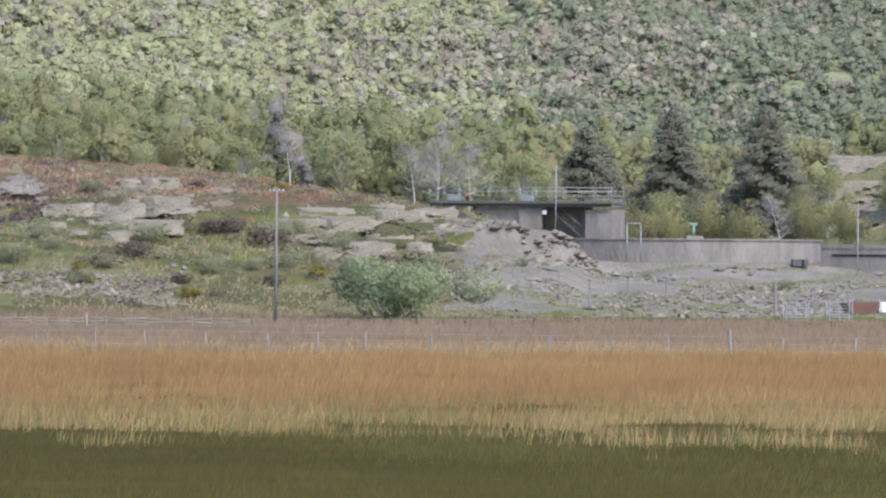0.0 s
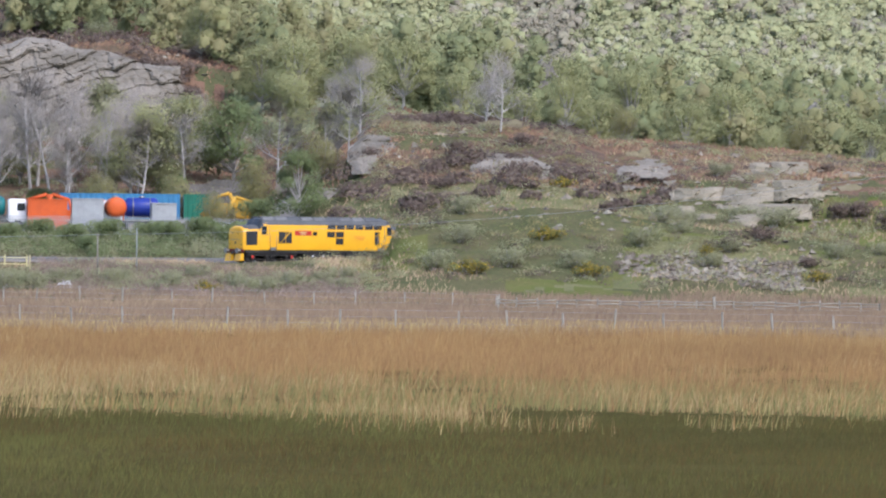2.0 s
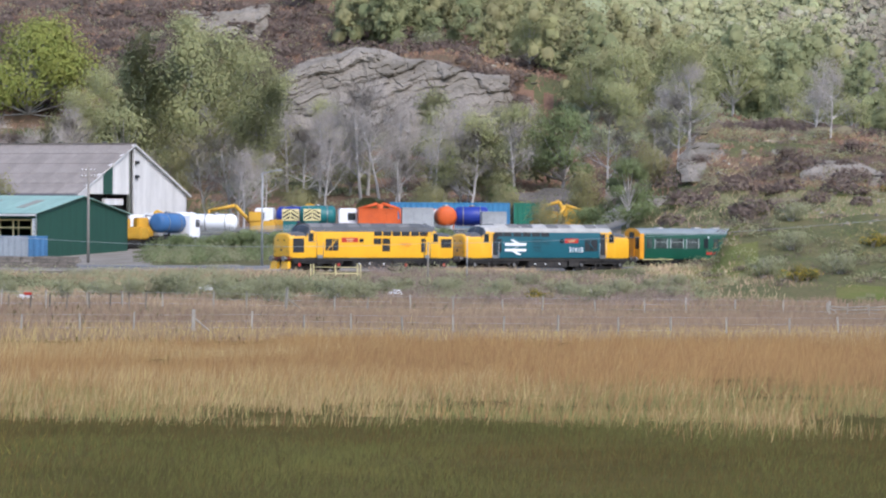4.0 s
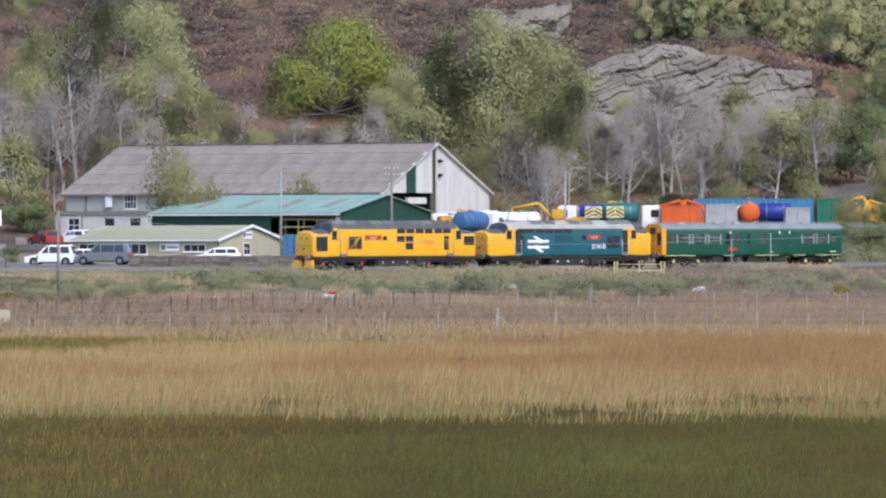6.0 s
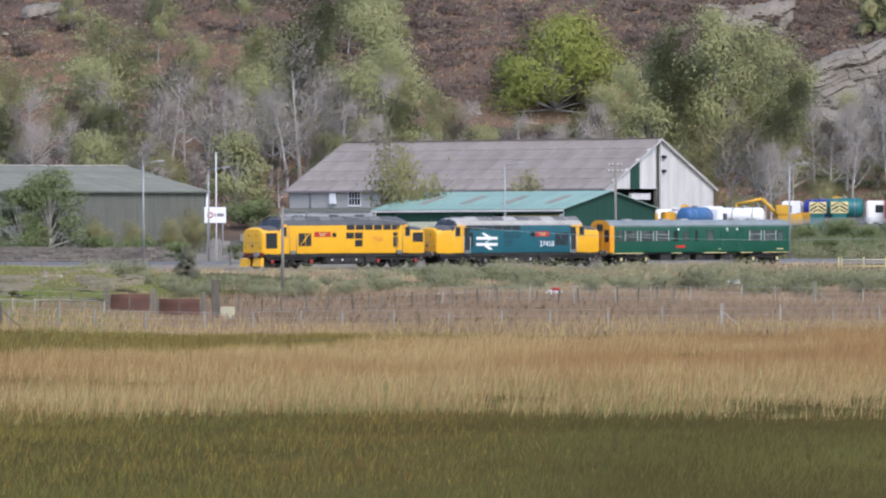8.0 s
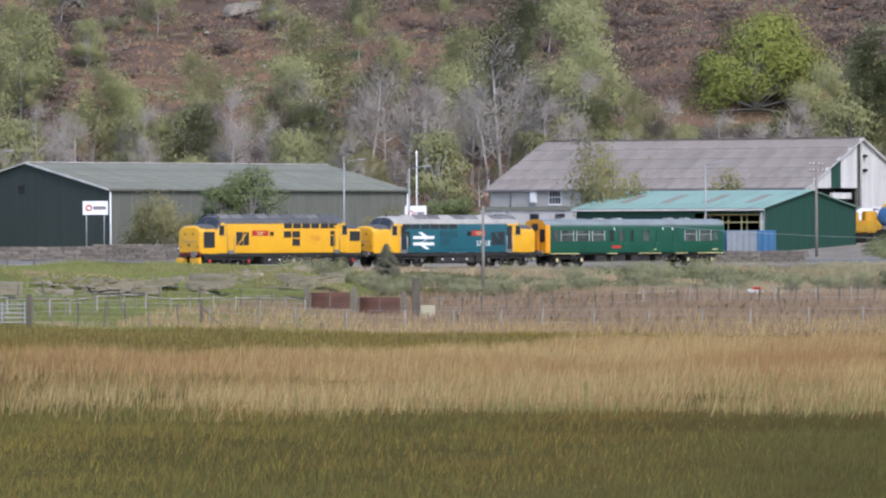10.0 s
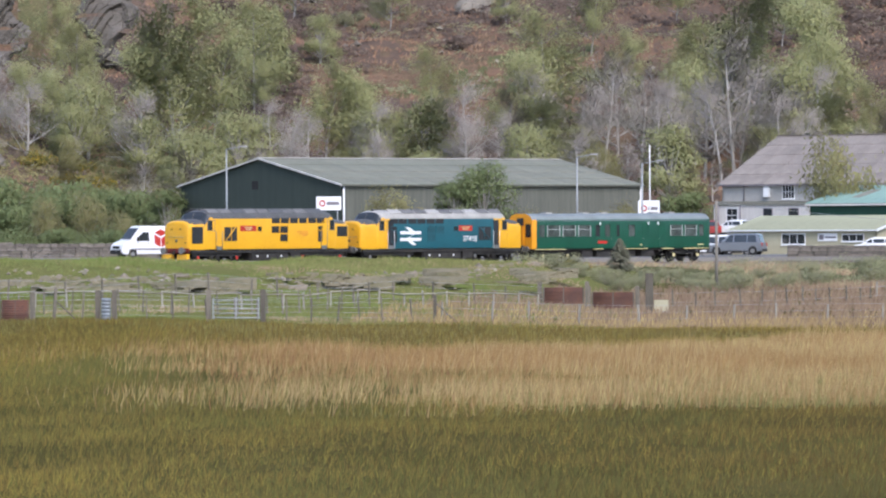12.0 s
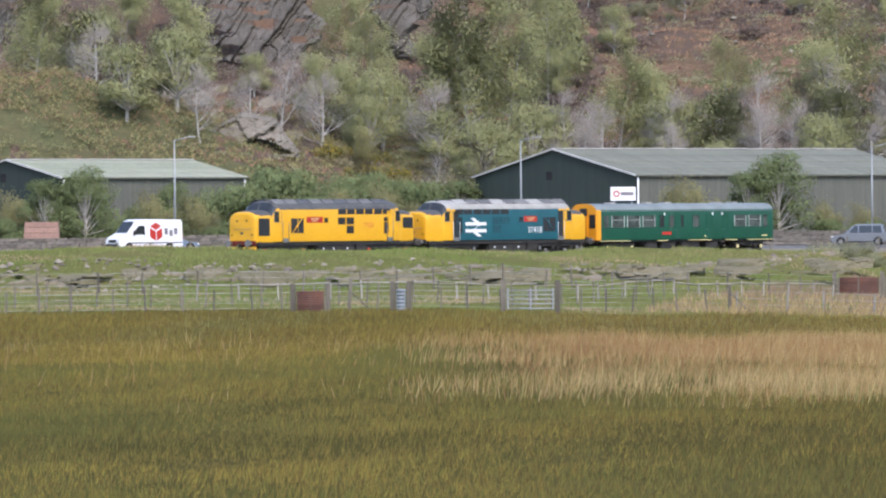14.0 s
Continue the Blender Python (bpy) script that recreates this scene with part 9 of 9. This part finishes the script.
    u = rs.uniform(size=len(b)) + waves(x, y, 20, 29) * 0.2 - np.clip((d - 380) / 40, 0, 0.6)
    for mat, sel in ((REED_BROWN, u < 0.55), (RUSH_PALE, u >= 0.55)):
        blades("marsh_grass", "brown marsh grass behind the wire fence", mat, rs, x[sel], y[sel], 0.62 + 0.15 * waves(x[sel], y[sel], 6, 30), 0.04, 0.3)
    # dry tussocks, turf and bracken further off
    b, d, x, y = scattered(rs, 60000, -5, 6.5, 440, 540)
    near_line = np.hypot(x - CX, y - CY) - 1 / RK
    keep = (near_line < -4.5) & (waves(x, y, 9, 31) > 0.0) & (rs.uniform(size=len(b)) < np.clip((5.9 - b + waves(x, y, 7, 74)) / 1.4, 0, 1))
    blades("bank_grass", "dry buff grass on the railway bank", DRY_GRASS, rs, x[keep], y[keep], 0.5, 0.05, 0.4)
    b, d, x, y = scattered(rs, 170000, -13, 17, 340, 660)
    line = np.abs(np.hypot(x - CX, y - CY) - 1 / RK)
    keep = (line > 4) & (((b < -5.2) & (d < 410)) | ((b > 5.5) & (d > 505))) & (waves(x, y, 8, 32) > -0.35)
    blades("turf_grass", "short grazed turf", TURF_BLADE, rs, x[keep], y[keep], 0.2, 0.05, 0.6)
    b, d, x, y = scattered(rs, 120000, -13, -4.2, 346, 440)
    keep = (d < np.interp(b, (-13, -8.5, -6.5, -4.2), (404, 418, 440, 452))) & (waves(x, y, 5, 82) > -0.5)
    dry = waves(x, y, 7, 83) + rs.normal(size=len(b)) * 0.4 > 0.7
    blades("turf_grass", "tufts of grazed green grass on the mound", TURF_BLADE, rs, x[keep & ~dry], y[keep & ~dry], 0.22 + 0.1 * waves(x[keep & ~dry], y[keep & ~dry], 3, 84), 0.035, 0.5)
    blades("turf_grass", "dry yellowed grass tufts on the mound", DRY_GRASS, rs, x[keep & dry], y[keep & dry], 0.2, 0.035, 0.5)
    b, d, x, y = scattered(rs, 110000, -13, 7.8, 655, 960)
    keep = (waves(x, y, 16, 33) > -0.3) & (ground_height(x, y) > 6.5)
    blades("bracken", "dead red-brown bracken on the hillside", BRACKEN, rs, x[keep], y[keep], 0.55, 0.13, 0.7, category="bracken")
    b, d, x, y = scattered(rs, 30000, 5.2, 12.6, 503, 650)
    keep = (waves(x, y, 10, 51) > -0.15) & (np.abs(np.hypot(x - CX, y - CY) - 1 / RK) > 5)
    blades("tussock_grass", "pale dry tussock grass on the knoll", DRY_GRASS, rs, x[keep], y[keep], 0.42, 0.06, 0.5)
    b, d, x, y = scattered(rs, 60000, 12.0, 17, 508, 618)
    keep = waves(x * 0.6, y * 2.2, 10, 91) + rs.normal(size=len(b)) * 0.15 > 0.2
    blades("turf_grass", "strips of green turf on the stony slope", TURF_BLADE, rs, x[keep], y[keep], 0.24, 0.06, 0.5)
    b, d, x, y = scattered(rs, 22000, 5.2, 11.5, 600, 700)
    keep = waves(x, y, 12, 34) > -0.1
    blades("bracken", "dead red-brown bracken on the knoll", BRACKEN, rs, x[keep], y[keep], 0.45, 0.11, 0.7, category="bracken")


TURF_BLADE = material("turf_blade", (0.122, 0.165, 0.041), (0.180, 0.175, 0.068), 0.1, rough=0.85, island=0.25)
marsh()


def leafy_clumps(name, label, mat, rs, x, y, wide, high, leaves, leaf, lift=0.0, category="shrubs"):
    """Many small rounded clumps of leaves in one mesh."""
    n = len(x)
    z = ground_height(x, y)
    size = rs.uniform(0.6, 1.35, n)
    d = rs.normal(size=(n, leaves, 3))
    d /= np.linalg.norm(d, axis=2)[:, :, None]
    d *= rs.uniform(0.6, 1.0, (n, leaves, 1))
    d[:, :, 2] = np.abs(d[:, :, 2]) * 1.0 + lift * (d[:, :, 2] < 0) * d[:, :, 2] * 1.6
    c = np.stack([x, y, z + high * lift * 0.8], -1)[:, None, :] + d * (np.array([wide, wide, high]) * size[:, None])[:, None, :]
    o = d.reshape(-1, 3) + np.array([0, 0, 0.35])
    v, f, nm = cards(rs, c.reshape(-1, 3), leaf, out=o / np.linalg.norm(o, axis=1)[:, None])
    return tagged(new(name, raw_mesh(name, v, f, [mat], smooth=True, normals=nm)), label, category, kind="stuff")


def crowns(name, label, mats, kind_of, rs, x, y, wide, high, tall, lobes, leaves, leaf, core=0.62, swell=0.5):
    """A wood seen from afar: each tree a crown of loose leafy clumps, uneven in size and height, all in one mesh."""
    bm = bmesh.new()
    bmesh.ops.create_icosphere(bm, subdivisions=1, radius=1)
    ball = np.array([v.co[:] for v in bm.verts])
    tri = np.array([[v.index for v in f.verts] for f in bm.faces])
    bm.free()
    n = len(x) * lobes
    every = np.arange(n)
    size = np.repeat(rs.uniform(0.65, 1.3, len(x)), lobes)
    slim = np.repeat(rs.uniform(0.7, 1.25, len(x)), lobes)
    kind = np.repeat(kind_of, lobes)
    f = (every % lobes + rs.uniform(0, 1, n)) / lobes
    up = size / slim * tall * (0.22 + 0.74 * f)
    spread = wide * 0.85 * (1 - 0.5 * f) * size * slim
    c = np.stack([np.repeat(x, lobes) + rs.normal(size=n) * spread, np.repeat(y, lobes) + rs.normal(size=n) * spread, np.repeat(ground_height(x, y), lobes) + up], -1)
    r = size * rs.uniform(0.55, 1.25, n)
    ax = np.array([wide, wide, high])
    d = rs.normal(size=(n, leaves, 3))
    d /= np.linalg.norm(d, axis=2)[:, :, None]
    q = c[:, None, :] + d * (r[:, None] * rs.uniform(0.45, 1.22, (n, leaves)))[:, :, None] * ax
    o = d.reshape(-1, 3) * swell + np.array([0, -0.35, 0.55]) + rs.normal(size=(n * leaves, 3)) * 0.3
    v2, f2, n2 = cards(rs, q.reshape(-1, 3), leaf, out=o / np.linalg.norm(o, axis=1)[:, None])
    index = np.repeat(kind, leaves)
    if core:
        v = c[:, None, :] + ball[None] * (r[:, None] * core * rs.uniform(0.7, 1.2, (n, len(ball))))[:, :, None] * ax
        nm = (np.broadcast_to(ball * swell + np.array([0, -0.35, 0.55]), v.shape) + rs.normal(size=v.shape) * 0.15).reshape(-1, 3)
        faces = (tri[None] + (every * len(ball))[:, None, None]).reshape(-1, 3)
        v2, f2, n2 = np.concatenate([v.reshape(-1, 3), v2]), np.concatenate([faces, f2 + n * len(ball)]), np.concatenate([nm / np.linalg.norm(nm, axis=1)[:, None], n2])
        index = np.concatenate([np.repeat(kind, len(tri)), index])
    return tagged(new(name, raw_mesh(name, v2, f2, mats, index, True, n2)), label, "woodland", kind="stuff")


def woods():
    rs = np.random.RandomState(9)
    b, d, x, y = scattered(rs, 1150, 1.5, 18, 712, 880)
    keep = (d > np.interp(b, (1.5, 2.2, 3.8, 5, 6.5, 8, 10, 12, 18), (868, 810, 796, 745, 722, 720, 715, 715, 715))) & ((b < 15.4) | (d > 790)) & ((b < 13.0) | (b > 15.6) | (d > 752)) & ((d < 850) | (b < 5))
    b, x, y = b[keep], x[keep], y[keep]
    pick = waves(x, y, 40, 41) + rs.normal(size=len(x)) * 0.5
    kind = np.where(pick < -1.25, 2, np.where(pick < 0.15, 0, 1))
    crowns("woodland", "mixed green and leafless spring woodland behind the knoll", [WOOD_MID, WOOD_GOLD, WOOD_GREY], kind, rs, x, y, 1.3, 1.3, 7.0, 10, 62, 0.22)
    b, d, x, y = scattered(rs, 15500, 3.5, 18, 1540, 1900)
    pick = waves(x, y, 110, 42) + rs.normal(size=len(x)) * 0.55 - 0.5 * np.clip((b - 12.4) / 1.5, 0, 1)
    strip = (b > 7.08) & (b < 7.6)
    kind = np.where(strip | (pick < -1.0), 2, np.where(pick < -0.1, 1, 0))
    # east of 12.7 degrees darkened crowns paint in a cloud shadow
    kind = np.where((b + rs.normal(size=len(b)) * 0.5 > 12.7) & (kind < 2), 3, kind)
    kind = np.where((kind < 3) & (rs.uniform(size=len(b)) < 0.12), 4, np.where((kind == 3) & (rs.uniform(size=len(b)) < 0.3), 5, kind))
    crowns("far_woodland", "yellow-green oak wood on the far hillside, paled to imitate haze", [WOOD_FAR, WOOD_FAR_DEEP, TWIG_FAR, WOOD_FAR_CLOUDED, WOOD_FAR_BROWN, WOOD_FAR_CLOUDED_GREEN], kind, rs, x, y, 1.75, 1.5, 3.3, 3, 26, 0.40, 0.6, 0.2)
    # low scrub
    b, d, x, y = scattered(rs, 2000, -4.8, 5.8, 440, 540)
    line = np.hypot(x - CX, y - CY) - 1 / RK
    keep = (line < -10 + waves(x, y, 12, 72) * 3) & (d > np.interp(b, (-5, 0, 6), (430, 452, 496))) & (waves(x, y, 14, 73) > -0.35)
    leafy_clumps("bank_scrub", "low grey-green scrub on the railway bank", LEAF_SCRUB, rs, x[keep], y[keep], 1.25, 0.85, 120, 0.068)
    b, d, x, y = scattered(rs, 2600, 5.6, 12.6, 506, 640)
    line = np.abs(np.hypot(x - CX, y - CY) - 1 / RK)
    keep = (line > 6) & (waves(x, y, 15, 43) > -0.1)
    leafy_clumps("knoll_scrub", "low heath and gorse scrub on the knoll", LEAF_SCRUB, rs, x[keep][::2], y[keep][::2], 1.1, 0.8, 70, 0.08)
    leafy_clumps("knoll_scrub", "dark heather on the knoll", HEATHER, rs, x[keep][1::2], y[keep][1::2], 1.0, 0.6, 60, 0.08)
    b, d, x, y = scattered(rs, 5200, -13, 5.5, 690, 960)
    keep = waves(x, y, 30, 61) + rs.normal(size=len(x)) * 0.15 > 0.1
    leafy_clumps("hill_heath", "dark heather patches on the hillside", HEATHER, rs, x[keep], y[keep], 2.0, 1.3, 60, 0.22)
    b, d, x, y = scattered(rs, 4200, -13, 5.5, 672, 960)
    keep = waves(x, y, 26, 45) > 0.0
    leafy_clumps("hill_scrub", "low olive scrub patches on the hillside", LEAF_SCRUB, rs, x[keep], y[keep], 1.3, 0.9, 50, 0.12)
    b, d, x, y = scattered(rs, 420, 2.6, 5.6, 470, 512)
    keep = np.hypot(x - CX, y - CY) - 1 / RK < -8
    leafy_clumps("bramble", "leafless reddish-brown bramble on the railway bank", BRAMBLE, rs, x[keep], y[keep], 1.1, 0.85, 80, 0.08)
    b, d, x, y = scattered(rs, 520, 0.6, 4.9, 550, 592)
    leafy_clumps("yard_scrub", "rough green scrub in front of the plant yard", LEAF_DEEP, rs, x[::2], y[::2], 1.2, 1.3, 110, 0.09)
    leafy_clumps("yard_scrub", "rough olive scrub in front of the plant yard", LEAF_SCRUB, rs, x[1::2], y[1::2], 1.2, 1.1, 100, 0.09)
    b, d, x, y = scattered(rs, 1500, 5.6, 12.8, 503, 640)
    line = np.abs(np.hypot(x - CX, y - CY) - 1 / RK)
    keep = (line > 6) & (waves(x, y, 11, 46) > 0.0)
    leafy_clumps("knoll_scrub", "olive gorse and grass tussocks on the knoll", GORSE_DULL, rs, x[keep], y[keep], 0.9, 0.55, 50, 0.08)
    for b0, b1, d0, d1, n in ((1.5, 4.1, 758, 775, 160), (-10.4, -9.4, 692, 706, 24), (-1.5, -0.3, 728, 742, 150), (-7.5, -6.8, 700, 840, 130), (-3.1, -1.4, 790, 880, 190), (0.2, 2.2, 775, 840, 170), (5.9, 7.6, 645, 668, 90), (5.4, 8.6, 592, 614, 34), (-9.4, -7.6, 740, 800, 90), (-12.2, -10.8, 760, 810, 80)):
        b, d, x, y = scattered(rs, n, b0, b1, d0, d1)
        leafy_clumps("hill_heath", "dark heather overhanging the rock face", HEATHER, rs, x, y, 1.8, 1.25, 200, 0.2)
    b, d, x, y = scattered(rs, 420, -13, -7.9, 574, 604)
    leafy_clumps("depot_shrubs", "dense green shrubs beside the depot", LEAF_DEEP, rs, x, y, 1.7, 2.3, 260, 0.085)
    b, d, x, y = scattered(rs, 1500, -13, -7.8, 645, 735)
    leafy_clumps("hill_scrub", "olive gorse scrub on the near slope", GORSE_DULL, rs, x, y, 1.5, 1.1, 60, 0.13)


# brownish far crowns, lightened to imitate haze too
WOOD_FAR_BROWN = material("far_hazed_brown_wood", (0.362, 0.347, 0.235), (0.298, 0.291, 0.200), 0.05, rough=0.85, island=0.06)
# second darkened green for the crowns in the painted cloud shadow
WOOD_FAR_CLOUDED_GREEN = material("far_cloud_shade_green_leaf", (0.200, 0.221, 0.128), (0.170, 0.187, 0.111), 0.05, rough=0.85, island=0.06)
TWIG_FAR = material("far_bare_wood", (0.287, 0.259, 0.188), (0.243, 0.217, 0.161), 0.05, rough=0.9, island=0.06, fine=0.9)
BRAMBLE = material("bare_bramble", (0.25, 0.185, 0.15), (0.20, 0.155, 0.12), 0.2, rough=0.9, island=0.25)
GORSE_DULL = material("dull_gorse", (0.180, 0.174, 0.084), (0.240, 0.198, 0.090), 0.08, rough=0.85, island=0.3)
woods()

# ---- what moves ----
TRAIN = ((0.0, -99.5), (0.5, -91.9), (1.0, -84.3), (1.5, -76.7), (2.0, -69.2), (2.5, -61.65), (3.0, -54.08), (3.5, -46.5), (4.0, -38.95), (4.5, -31.4), (5.0, -23.95), (5.5, -16.45), (6.0, -8.95), (6.5, -1.45), (7.0, 5.95),
         (7.5, 13.3), (8.0, 20.6), (8.5, 27.85), (9.0, 35.0), (9.5, 42.1), (10.0, 49.05), (10.5, 55.9), (11.0, 62.65), (11.5, 69.25), (12.0, 75.75), (12.5, 82.2), (13.0, 88.5), (13.5, 94.7), (14.0, 100.75))


def on_track(s, half):
    """The pose of a vehicle whose two pivots stand on the track, half metres each side of s."""
    (ax, ay, _), (bx, by, _) = way(s + half), way(s - half)
    return pose((ax + bx) / 2, (ay + by) / 2, (rail_z(s + half) + rail_z(s - half)) / 2, 0, 0, math.degrees(math.atan2(ay - by, ax - bx)))


def motions():
    for vehicle, back, half in ((loco_yellow, 9.375, 5.6), (loco_teal, 28.125, 5.6), (coach, 47.5, 7.0)):
        walk(vehicle, [(t, on_track(s - back, half)) for t, s in TRAIN])
    ts, ss = [t for t, _ in TRAIN], [s for _, s in TRAIN]
    for ob, radius in WHEELS:
        x, y, z = ob.location
        walk(ob, [(k / 30, pose(x, y, z, 0, math.degrees(np.interp(k / 30, ts, ss) / radius) % 360, 0)) for k in range(421)])
    walk(van, [(t, on_road(8.37 - 1.3825 * t, -1) @ Matrix.Rotation(radians(17), 4, "Z")) for t in np.arange(0, 14.01, 0.5)])
    walk(estate, [(t, on_road(-10.74 + 1.15 * (t - 14), 1)) for t in np.arange(0, 14.01, 0.5)])
    walk(suv, [(t, on_road(b, -1)) for t, b in ((0, -2.58), (6, -2.58), (11, -2.58), (11.5, -2.64), (12, -2.81), (12.5, -3.1), (12.9, -3.41), (13.5, -3.93), (14, -4.39))])


motions()
